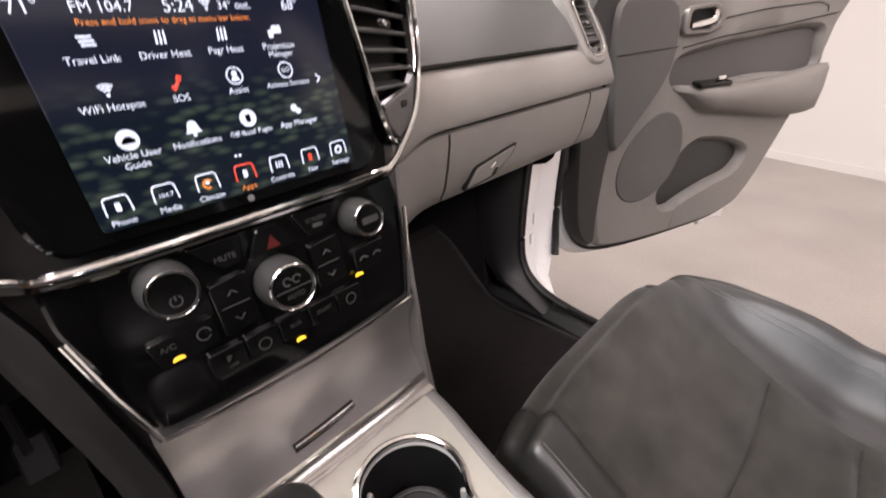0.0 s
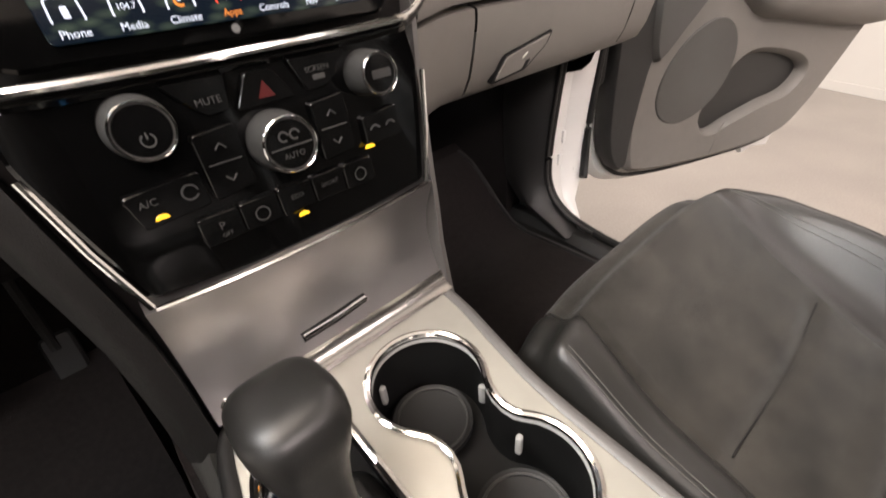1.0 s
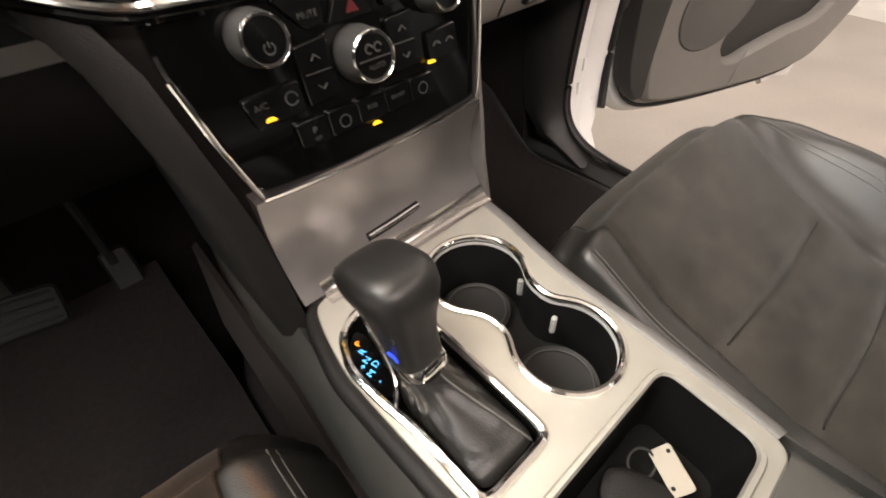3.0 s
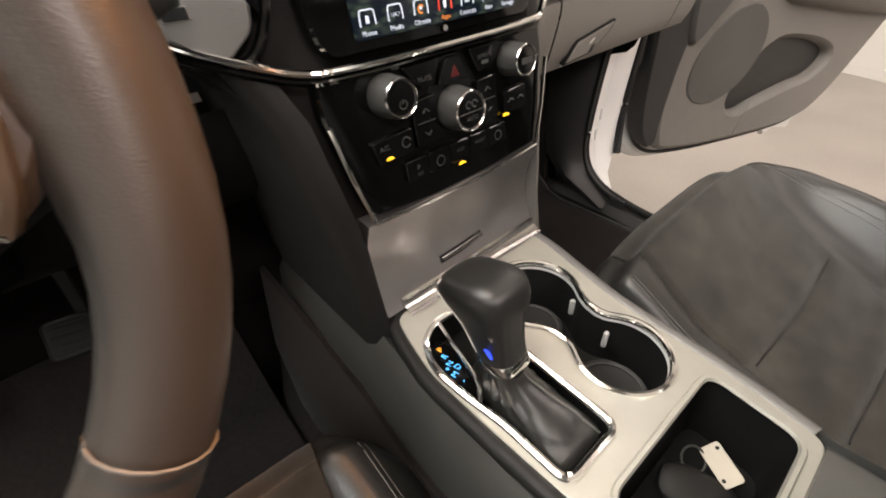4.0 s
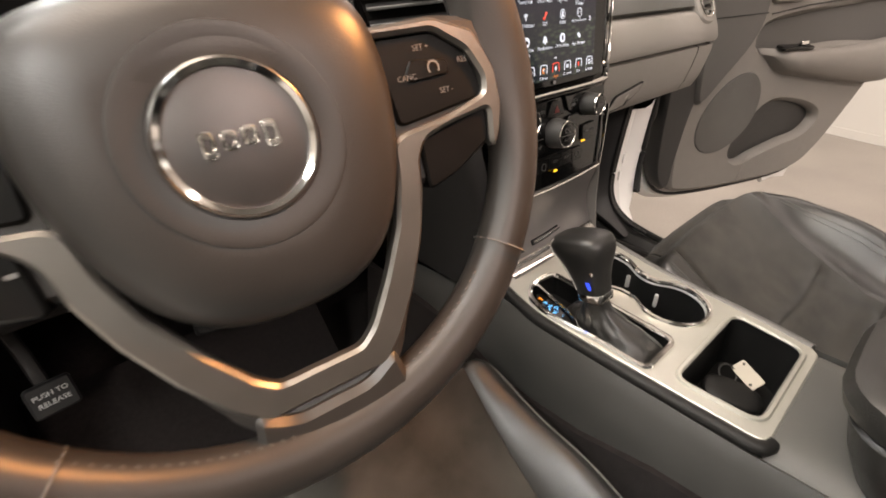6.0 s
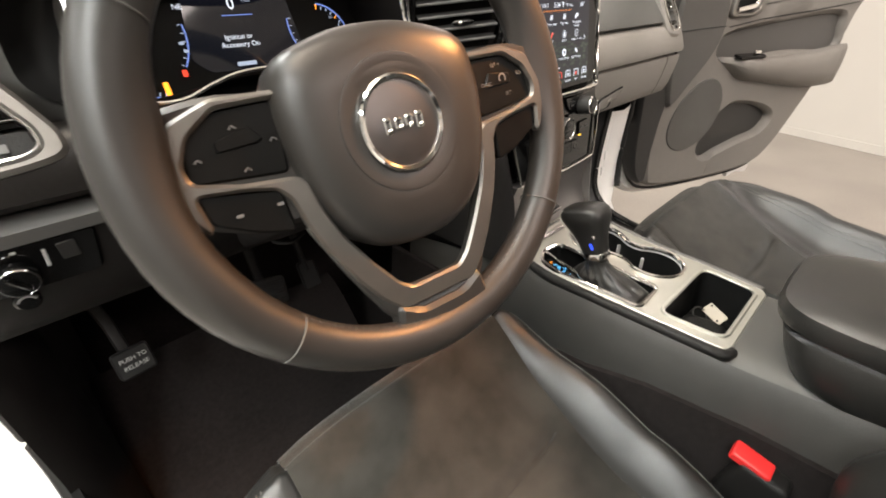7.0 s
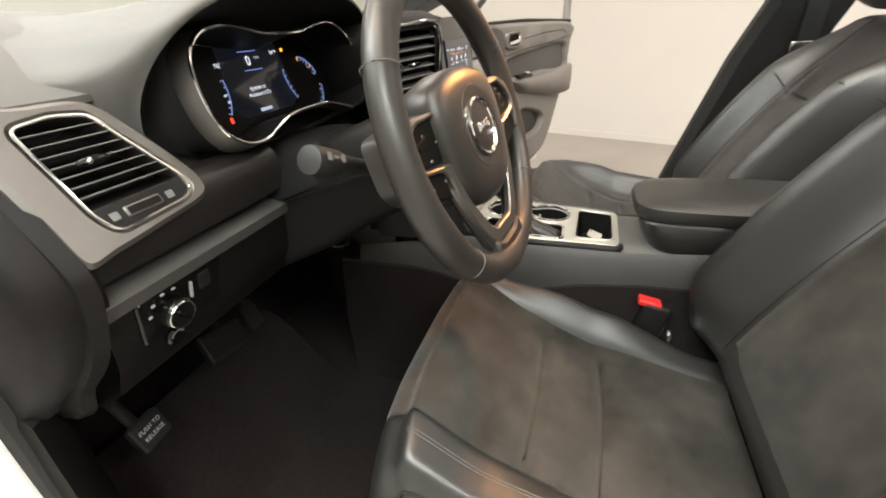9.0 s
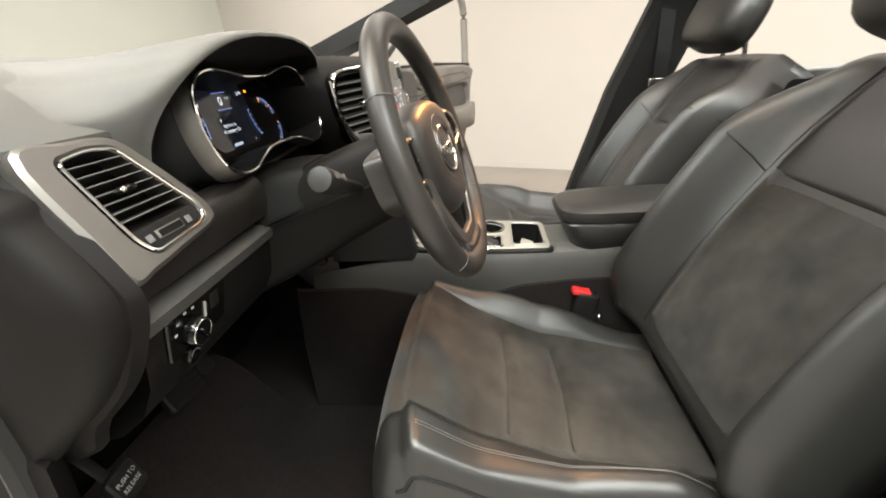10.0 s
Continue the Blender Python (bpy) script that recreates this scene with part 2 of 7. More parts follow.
def bridge(bm, la, lb, closed=True):
    k = len(la)
    for i in range(k if closed else k - 1):
        j = (i + 1) % k
        bm.faces.new((la[i], la[j], lb[j], lb[i]))


def loft(loops, caps=(True, True), closed=True):
    bm = bmesh.new()
    rings = [[bm.verts.new(p) for p in lp] for lp in loops]
    for a, b in zip(rings, rings[1:]):
        bridge(bm, a, b, closed)
    if caps[0]:
        bm.faces.new(rings[0])
    if caps[1]:
        bm.faces.new(rings[-1])
    return bm


def slab(outline, depth, bevel=0.001, holes=(), place=None, inset_back=0.0):
    """A plate: 2D outline in local x, y, its face at z = 0 and its back at -depth, with a bevelled front edge and holes."""
    f = place or (lambda x, y, z: Vector((x, y, z)))
    bm = bmesh.new()

    def off(loop, d):
        k, res = len(loop), []
        area = sum(loop[i][0] * loop[(i + 1) % k][1] - loop[(i + 1) % k][0] * loop[i][1] for i in range(k))
        s = 1 if area > 0 else -1
        for i in range(k):
            a, c = Vector(loop[i - 1][:2]), Vector(loop[(i + 1) % k][:2])
            t = (c - a)
            t = t.normalized() if t.length > 1e-9 else Vector((1, 0))
            res.append((loop[i][0] - t.y * d * s, loop[i][1] + t.x * d * s))
        return res
    edges = []
    for lp, sign in [(outline, 1)] + [(h, -1) for h in holes]:
        lp = [(q[0], q[1]) for q in lp]
        front = [bm.verts.new(f(x, y, 0)) for x, y in off(lp, bevel * sign)]
        mid = [bm.verts.new(f(x, y, -bevel)) for x, y in lp]
        back = [bm.verts.new(f(x, y, -depth)) for x, y in off(lp, inset_back * sign)]
        bridge(bm, front, mid)
        bridge(bm, mid, back)
        for i in range(len(front)):
            edges.append(bm.edges.get((front[i], front[(i + 1) % len(front)])))
        if sign == 1 and not holes:
            bm.faces.new(back)
    bmesh.ops.triangle_fill(bm, use_beauty=True, edges=edges)
    return bm


def tube(path, r, n=8, closed=False, squash=1.0, up=(0, 0, 1)):
    """A round bar along a path; r may be a list."""
    p = [Vector(q) for q in path]
    k = len(p)
    loops = []
    up = Vector(up)
    for i in range(k):
        a = p[i - 1] if (closed or i) else p[i]
        c = p[(i + 1) % k] if (closed or i < k - 1) else p[i]
        t = (c - a).normalized()
        s = t.cross(up)
        s = s.normalized() if s.length > 1e-6 else t.orthogonal().normalized()
        w = s.cross(t)
        rr = r[i] if isinstance(r, (list, tuple)) else r
        loops.append([p[i] + s * math.cos(2 * math.pi * j / n) * rr + w * math.sin(2 * math.pi * j / n) * rr * squash for j in range(n)])
    bm = loft(loops, (not closed, not closed))
    if closed:
        bm.verts.ensure_lookup_table()
        first, last = bm.verts[:n], bm.verts[len(bm.verts) - n:]
        bridge(bm, list(last), list(first))
    return bm


def revolve(profile, n=32, caps=(True, True)):
    """Turn a profile of (radius, height) about z."""
    return loft([[Vector((r * math.cos(2 * math.pi * j / n), r * math.sin(2 * math.pi * j / n), z)) for j in range(n)] for r, z in profile], caps)


def rbox(sx, sy, sz, r=0.005, seg=3):
    """A box about its middle with rounded edges."""
    bm = bmesh.new()
    bmesh.ops.create_cube(bm, size=1.0, matrix=Matrix.Diagonal((sx, sy, sz, 1)))
    r = min(r, 0.45 * min(sx, sy, sz))
    bmesh.ops.bevel(bm, geom=bm.edges[:], offset=r, segments=seg, profile=0.5, affect="EDGES")
    return bm


def solid(top, bottom, nu, nv):
    """A closed body between two surfaces of u, v in 0..1."""
    bm = bmesh.new()
    g = []
    for s in (top, bottom):
        g.append([[bm.verts.new(s(i / nu, j / nv)) for i in range(nu + 1)] for j in range(nv + 1)])
    for k in (0, 1):
        for j in range(nv):
            for i in range(nu):
                bm.faces.new((g[k][j][i], g[k][j][i + 1], g[k][j + 1][i + 1], g[k][j + 1][i]))
    rim = [(j, 0) for j in range(nv + 1)] + [(nv, i) for i in range(1, nu + 1)] + [(j, nu) for j in range(nv - 1, -1, -1)] + [(0, i) for i in range(nu - 1, 0, -1)]
    bridge(bm, [g[0][j][i] for j, i in rim], [g[1][j][i] for j, i in rim])
    return bm


def frame_of(origin, x, y):
    """A pose whose local x and y lie along the given ways."""
    x, y = Vector(x).normalized(), Vector(y).normalized()
    z = x.cross(y).normalized()
    y = z.cross(x)
    m = Matrix((x, y, z)).transposed().to_4x4()
    m.translation = origin
    return m


def ramp(x, a, b):
    t = max(0.0, min(1.0, (x - a) / (b - a)))
    return t * t * (3 - 2 * t)


# words are made once as meshes of unit height
WORDS = ["71°", "FM 104.7", "5:24", "34° out.", "68°", "Press and hold icons to drag to menu bar below.", "Travel Link", "Driver Heat", "Psgr Heat",
         "Projection", "Manager", "WiFi Hotspot", "SOS", "Assist", "Activate Services", "Vehicle User", "Guide", "Notifications", "Off-Road Pages",
         "App Manager", "Phone", "Media", "Climate", "Apps", "Controls", "Nav", "Settings", "104.7", "GO", "MUTE", "AUTO", "A/C", "OFF", "P", "ECO",
         "SPORT", "R", "N", "D", "M", "+", "-", "Ignition or", "Accessory On", "0", "MPH", "NE", "34°F", "1", "2", "3", "4", "5", "6", "7", "F", "E", "H", "C",
         "PUSH TO", "RELEASE", "OK", "TRIP", "SCREEN", "SET +", "SET -", "RES", "CANC"]
made_words = []
for w in WORDS:
    cu = bpy.data.curves.new("word", "FONT")
    cu.body, cu.size, cu.align_x, cu.align_y, cu.resolution_u = w, 1.0, "CENTER", "CENTER", 3
    made_words.append((w, new("word", cu)))
deps = bpy.context.evaluated_depsgraph_get()
LETTERS = {}
for w, ob in made_words:
    LETTERS[w] = bpy.data.meshes.new_from_object(ob.evaluated_get(deps))
for w, ob in made_words:
    cu = ob.data
    bpy.data.objects.remove(ob)
    bpy.data.curves.remove(cu)


def word(text, size, m, material, parent, name="lettering"):
    me = LETTERS[text].copy()
    me.materials.clear()
    me.materials.append(material)
    ob = new(name, me)
    ob.matrix_basis = m @ Matrix.Diagonal((size, size, size, 1))
    return under(parent, ob)


# ---- room ----
def room_box(name, x0, x1, y0, y1, z0, z1, material, label, category):
    bm = bmesh.new()
    bmesh.ops.create_cube(bm, size=1.0, matrix=Matrix.Translation(((x0 + x1) / 2, (y0 + y1) / 2, (z0 + z1) / 2)) @ Matrix.Diagonal((x1 - x0, y1 - y0, z1 - z0, 1)))
    return tagged(part(name, bm, material, None, label, ROOM, smooth=False), "", category, "", "structure")


RX, RXL, RY0, RY1, RZ = 4.02, -5.2, -6.0, 5.6, 3.4
room_box("floor", RXL, RX, RY0, RY1, -0.1, 0.0, FLOOR, "pale beige speckled epoxy showroom floor", "floor")
room_box("ceiling", RXL, RX, RY0, RY1, RZ, RZ + 0.1, CEIL, "plain white painted showroom ceiling", "ceiling")
room_box("wall_east", RX, RX + 0.15, RY0, RY1, 0, RZ, WALL, "plain cream painted showroom wall", "wall")
# the west wall is never seen; its grey weakens the bounce from the left
room_box("wall_west", RXL - 0.15, RXL, RY0, RY1, 0, RZ, DIMMED_WALL, "unseen showroom wall, greyed to cut reflected light", "wall")
room_box("wall_north", RXL - 0.15, RX + 0.15, RY1, RY1 + 0.15, 0, RZ, GREEN_WALL, "plain pale green painted showroom wall ahead of the bonnet", "wall")
room_box("wall_south", RXL - 0.15, RX + 0.15, RY0 - 0.15, RY0, 0, RZ, WALL, "plain cream painted showroom wall", "wall")
room_box("baseboard", RX - 0.012, RX - 0.0005, RY0, RY1, 0.001, 0.07, WALL, "low cream baseboard along the wall", "baseboard")


# ---- body shell ----
def strip(name, sections, material, label, category="", parent=None):
    """A closed bar through a row of sections, all with as many corners."""
    bm = loft([[Vector(p) for p in s] for s in sections])
    if parent is not None:
        return wpart(name, bm, material, parent, label)
    return tagged(part(name, bm, material, None, label), "", category or name, "", "structure")


shell = thing("body_shell", (0, 0, 0.2), "white painted vehicle body with open front doors", "car body", kind="structure")
# floor pan, firewall, roof, rear closing
wpart("floor_pan", solid(lambda u, v: Vector((-0.76 + 1.52 * u, 0.95 - 3.0 * v, 0.44)), lambda u, v: Vector((-0.76 + 1.52 * u, 0.95 - 3.0 * v, 0.30)), 2, 2), CARPET, shell, "black carpeted floor pan")
wpart("firewall", solid(lambda u, v: Vector((-0.8 + 1.6 * u, 0.74 + 0.02 * v + 0.13 * ramp(v, 0, 0.5), 0.40 + 0.80 * v)), lambda u, v: Vector((-0.8 + 1.6 * u, 0.95, 0.40 + 0.80 * v)), 2, 8), CARPET, shell, "black carpeted firewall")


def roof_z(x, y):
    return 1.585 - 0.10 * (x / 0.7) ** 2 - 0.05 * ramp(y, -0.8, 0.2)


# roof, out of view, with a large middle opening added to let light in
def roof_piece(name, x0, x1, y0, y1, lift, thick, material, label):
    wpart(name, solid(lambda u, v: Vector((x0 + (x1 - x0) * u, y0 + (y1 - y0) * v, roof_z(x0 + (x1 - x0) * u, y0 + (y1 - y0) * v) + lift + thick)),
                      lambda u, v: Vector((x0 + (x1 - x0) * u, y0 + (y1 - y0) * v, roof_z(x0 + (x1 - x0) * u, y0 + (y1 - y0) * v) + lift)), 8, 8), material, shell, label)


for nm, lift, thick, mt, lb in (("roof_skin", 0.02, 0.04, WHITE, "white painted roof skin"), ("headliner", 0.0, 0.016, HEADLINER, "pale grey cloth headliner")):
    roof_piece(nm, -0.64, 0.64, -0.15, -0.30, lift, thick, mt, lb)
    roof_piece(nm, -0.64, -0.44, -0.302, -1.20, lift, thick, mt, lb)
    roof_piece(nm, 0.44, 0.64, -0.302, -1.20, lift, thick, mt, lb)
    roof_piece(nm, -0.64, 0.64, -1.202, -2.04, lift, thick, mt, lb)
# unseen panel up to the roof, added to keep light from behind out
wpart("rear_bulkhead", solid(lambda u, v: Vector((-0.72 + 1.44 * u, -1.95, 0.4 + 1.09 * v)), lambda u, v: Vector((-0.72 + 1.44 * u, -2.05, 0.4 + 1.09 * v)), 2, 2), PLASTIC, shell, "unseen black rear panel, added to block light from behind")
wpart("tailgate", solid(lambda u, v: Vector((-0.80 + 1.60 * u, -2.055, 0.36 + 0.80 * v)), lambda u, v: Vector((-0.80 + 1.60 * u, -2.09, 0.36 + 0.80 * v)), 2, 2), WHITE, shell, "white painted tailgate")
for s in (-1, 1):
    # windscreen pillars
    path = [(0.755, 0.66, 1.22), (0.735, 0.55, 1.275), (0.70, 0.30, 1.362), (0.66, 0.05, 1.45), (0.60, -0.2, 1.53)]
    secs = []
    for x, y, z in path:
        secs.append([(s * (x - 0.035), y - 0.01, z + 0.004), (s * (x + 0.03), y - 0.05, z - 0.004), (s * (x + 0.045), y + 0.0, z + 0.03), (s * (x + 0.03), y + 0.06, z + 0.05), (s * (x - 0.02), y + 0.05, z + 0.045)])
    strip("windscreen_pillar", secs, PLASTIC, "dark grey windscreen pillar trim", parent=shell)
    # middle pillars
    secs = []
    for x, y, z, w in ((0.76, -0.30, 0.46, 0.30), (0.755, -0.40, 0.78, 0.24), (0.735, -0.50, 1.10, 0.20), (0.69, -0.62, 1.40, 0.19), (0.62, -0.70, 1.56, 0.22)):
        secs.append([(s * (x - 0.04), y - 0.03, z), (s * (x - 0.02), y - 0.004, z), (s * (x + 0.01), y, z), (s * (x + 0.04), y - 0.03, z), (s * (x + 0.04), y - w, z), (s * (x - 0.045), y - w, z)])
    strip("middle_pillar", secs, PLASTIC, "black middle pillar trim", parent=shell)
    # sill: step plate, white rocker, seals
    if s > 0:
        secs = [[(0.648, y, 0.44), (0.648, y, z - 0.022), (0.656, y, z - 0.012), (0.664, y, z - 0.002), (0.680, y, z), (0.694, y, z - 0.006), (0.702, y, z - 0.024), (0.705, y, 0.38)] for y, z in ((0.56, 0.565), (0.30, 0.560), (0.20, 0.550), (-0.3, 0.545), (-2.0, 0.545))]
        strip("step_plate", secs, KICK, "black plastic door sill plate", parent=shell)
        strip("rocker", [[(0.706, y, 0.30), (0.706, y, 0.40), (0.86, y, 0.375), (0.885, y, 0.36), (0.885, y, 0.30), (0.83, y, 0.27)] for y in (0.62, 0.2, -0.3, -0.7, -2.0)], WHITE, "white painted rocker panel", parent=shell)
    else:
        secs = [[(s * 0.735, y, 0.44), (s * 0.735, y, 0.525), (s * 0.75, y, 0.535), (s * 0.795, y, 0.53), (s * 0.80, y, 0.52), (s * 0.80, y, 0.44)] for y in (0.47, 0.2, -0.3, -0.7, -2.0)]
        strip("step_plate", secs, PLASTIC, "black plastic door sill plate", parent=shell)
        secs = [[(s * 0.801, y, 0.36), (s * 0.801, y, 0.508), (s * 0.86, y, 0.495), (s * 0.885, y, 0.47), (s * 0.885, y, 0.30), (s * 0.83, y, 0.27)] for y in (0.62, 0.2, -0.3, -0.7, -2.0)]
        strip("rocker", secs, WHITE, "white painted rocker panel", parent=shell)
    # hinge post of the front door: white jamb with a curved foot
    secs = []
    if s > 0:
        for y0, z in ((0.270, 0.550), (0.332, 0.570), (0.372, 0.598), (0.394, 0.640), (0.402, 0.70), (0.400, 0.76), (0.393, 0.85), (0.384, 0.95), (0.39, 1.12), (0.44, 1.22)):
            w = ramp(z, 0.55, 0.66)
            secs.append([(min(x, 0.72 + (x - 0.72) * w) if x > 0.72 else x, y, h) for x, y, h in [(0.696, y0, z), (0.720, y0 - 0.002, z - 0.002), (0.752, y0 + 0.004, z - 0.004), (0.766, y0 - 0.003, z - 0.006), (0.80, y0 - 0.010, z - 0.010), (0.822, y0 - 0.012, z - 0.014), (0.832, y0 + 0.012, z - 0.016), (0.89, y0 + 0.09, z - 0.02), (0.89, 0.95, z - 0.02), (0.696, 0.95, z)]])
    else:
        for y0, z in ((0.30, 0.505), (0.372, 0.535), (0.415, 0.59), (0.432, 0.68), (0.425, 0.82), (0.405, 0.95), (0.41, 1.12), (0.46, 1.22)):
            secs.append([(s * 0.748, y0, z), (s * 0.775, y0 + 0.004, z - 0.002), (s * 0.83, y0 + 0.045, z - 0.01), (s * 0.865, y0 + 0.085, z - 0.02), (s * 0.89, y0 + 0.11, z - 0.02), (s * 0.89, 0.95, z - 0.02), (s * 0.748, 0.95, z)])
    strip("hinge_post", secs, WHITE, "white painted hinge post", parent=shell)
    if s > 0:
        line = [(0.688, -0.25, 0.548), (0.688, 0.10, 0.551), (0.688, 0.20, 0.556), (0.688, 0.262, 0.565), (0.688, 0.326, 0.583), (0.688, 0.370, 0.615), (0.688, 0.391, 0.655), (0.688, 0.396, 0.70), (0.688, 0.394, 0.76), (0.688, 0.386, 0.85), (0.688, 0.376, 0.95), (0.688, 0.372, 1.10)]
        wpart("door_seal", tube(spline(line, 6, False), 0.009, 8), RUBBER, shell, "black rubber door seal")
        wpart("trim_lip", tube(spline([(x - 0.012, y - 0.004, z + 0.003) for x, y, z in line[3:]], 6, False), 0.0045, 8), KICK, shell, "grey lip of the kick panel")
        line = [(0.800, 0.366, 0.628), (0.820, 0.379, 0.66), (0.826, 0.385, 0.72), (0.826, 0.384, 0.80), (0.826, 0.376, 0.92), (0.826, 0.372, 1.05)]
        wpart("outer_seal", tube(spline(line, 6, False), 0.010, 8), RUBBER, shell, "black outer door seal")
    else:
        line = [(s * 0.742, -0.25, 0.545), (s * 0.742, 0.15, 0.54), (s * 0.742, 0.27, 0.548), (s * 0.742, 0.34, 0.575), (s * 0.742, 0.385, 0.63), (s * 0.742, 0.402, 0.72), (s * 0.742, 0.395, 0.83), (s * 0.742, 0.375, 0.95), (s * 0.742, 0.375, 1.10)]
        wpart("door_seal", tube(spline(line, 6, False), 0.013, 8), RUBBER, shell, "black rubber door seal")
        line = [(s * 0.868, 0.45, 0.53), (s * 0.868, 0.485, 0.57), (s * 0.868, 0.505, 0.64), (s * 0.868, 0.505, 0.75), (s * 0.868, 0.485, 0.9), (s * 0.865, 0.48, 1.05)]
        wpart("outer_seal", tube(spline(line, 6, False), 0.009, 8), RUBBER, shell, "black outer door seal")
    # kick panel inside the post
    secs = []
    if s > 0:
        for y0, yl, z in ((0.285, 0.300, 0.555), (0.322, 0.345, 0.578), (0.362, 0.408, 0.605), (0.386, 0.450, 0.65), (0.393, 0.461, 0.72), (0.386, 0.463, 0.82), (0.376, 0.458, 0.92), (0.392, 0.458, 0.955)):
            secs.append([(0.640, yl + 0.03, z), (0.637, yl, z), (0.646, yl * 0.6 + y0 * 0.4, z), (0.662, y0 + 0.014, z), (0.676, y0 + 0.003, z), (0.686, y0 + 0.004, z), (0.694, y0 + 0.02, z), (0.694, yl + 0.03, z)])
        strip("kick_panel", secs, KICK, "dark grey plastic kick panel", parent=shell)
        lining_y = 0.48
    else:
        for y0, z in ((0.33, 0.44), (0.36, 0.55), (0.375, 0.65), (0.37, 0.8), (0.35, 0.93), (0.375, 0.955)):
            secs.append([(s * 0.690, y0 + 0.115, z), (s * 0.684, y0 + 0.085, z), (s * 0.694, y0 + 0.05, z), (s * 0.710, y0 + 0.022, z), (s * 0.730, y0 + 0.005, z), (s * 0.742, y0, z), (s * 0.7465, y0 + 0.02, z), (s * 0.7465, y0 + 0.115, z)])
        strip("kick_panel", secs, MATTE, "dark grey plastic kick panel", parent=shell)
        lining_y = 0.455
    inner_x = 0.641 if s > 0 else 0.697
    strip("side_lining", [[(s * inner_x, y, z) if k in (0, 3) else (s * 0.694 if s > 0 else s * 0.7465, y, z) for k, (y, z) in enumerate(((y, 0.43), (y, 0.43), (y, 1.2), (y, 1.2)))] for y in (lining_y, 0.96)], CARPET, "black carpet beside the footwell", parent=shell)
    # closed rear doors and the pillars behind them
    strip("rear_door", [[(s * 0.70, y, 0.50), (s * 0.72, y, 0.80), (s * 0.70, y, 1.10), (s * 0.76, y, 1.12), (s * 0.86, y, 0.95), (s * 0.86, y, 0.50)] for y in (-0.66, -1.98)], PLASTIC, "closed rear door with black inner trim", parent=shell)
    strip("rear_door_skin", [[(s * 0.862, y, 0.42), (s * 0.862, y, 0.95), (s * 0.77, y, 1.125), (s * 0.775, y, 1.135), (s * 0.885, y, 0.96), (s * 0.885, y, 0.42)] for y in (-0.60, -2.06)], WHITE, "white painted rear door skin", parent=shell)
    strip("rear_pillar", [[(s * (x - 0.03), y, z), (s * (x + 0.03), y, z), (s * (x + 0.03), y - 0.45, z), (s * (x - 0.03), y - 0.45, z)] for x, y, z in ((0.74, -1.53, 1.11), (0.62, -1.58, 1.52))], PLASTIC, "black rear pillar trim", parent=shell)
    for bx, by, bz in (((0.735, 0.399, 0.690), (0.748, 0.401, 0.742), (0.79, 0.391, 0.64)) if s > 0 else ((-0.818, 0.468, 0.70), (-0.818, 0.468, 0.84))):
        lpart("hinge_bracket", rbox(0.010, 0.030, 0.008, 0.003, 2), WHITE, shell, frame_of((bx, by, bz), (1, 0, 0) if s > 0 else (-0.78, 0.62, 0), (0, 0, 1)))
# front wings and bonnet close the body ahead of the glass
wpart("bonnet", solid(lambda u, v: Vector((-0.8 + 1.6 * u, 0.80 + 1.1 * v, 1.16 - 0.12 * v - 0.1 * (2 * u - 1) ** 4)), lambda u, v: Vector((-0.8 + 1.6 * u, 0.80 + 1.1 * v, 0.9)), 10, 6), WHITE, shell, "white painted bonnet")
# mats; the floor on the passenger's side lies higher
wpart("footwell_carpet", solid(lambda u, v: Vector((0.15 + 0.496 * u, 0.66 - 0.80 * v, 0.530 + 0.17 * ramp(1 - v, 0.72, 1.0))), lambda u, v: Vector((0.15 + 0.496 * u, 0.66 - 0.80 * v, 0.435)), 6, 14), CARPET, shell, "black carpet of the footwell")
for s in (-1, 1):
    x0, x1, z0 = (0.20, 0.70, 0.4415) if s < 0 else (0.16, 0.615, 0.5345)
    y0, y1 = 0.62, -0.1
    mat_thing = thing("floor_mat", (s * 0.42, 0.3, z0), "black carpet floor mat in the footwell", "floor mat", "front floor mats")

    def mat_top(u, v):
        return Vector((s * (x0 + (x1 - x0) * u), y0 + (y1 - y0) * v, z0 + 0.0105 + (0.18 if s < 0 else 0.15) * ramp(1 - v, 0.7, 1.0)))
    wpart("mat_carpet", solid(mat_top, lambda u, v: mat_top(u, v) - Vector((0, 0, 0.010)), 8, 20), CARPET, mat_thing)
    wpart("binding", tube([mat_top(0, 1), mat_top(1, 1)] + [mat_top(1, 1 - k / 16) for k in range(1, 17)], 0.006, 6), KICK if s > 0 else RUBBER, mat_thing, "stitched black edge binding")


# ---- dashboard ----
dash = thing("dashboard", (0, 0.4, 1.0), "dark grey soft vinyl dashboard with air vents", "dashboard")


def nose(x):
    """How far the middle of the dashboard stands out towards the seats."""
    return 0.075 * (1 - ramp(abs(x), 0.10, 0.27))


def sweep_x(name, xs, profile, material, label="", thick=0.02):
    loops = []
    for x in xs:
        top = [Vector((x, y, z)) for y, z in profile(x)]
        loops.append(top)
    bm = bmesh.new()
    rings = [[bm.verts.new(p) for p in lp] for lp in loops]
    for a, b in zip(rings, rings[1:]):
        bridge(bm, a, b, False)
    return wpart(name, bm, material, dash, label, angle=50)


def span(a, b, n):
    return [a + (b - a) * i / n for i in range(n + 1)]


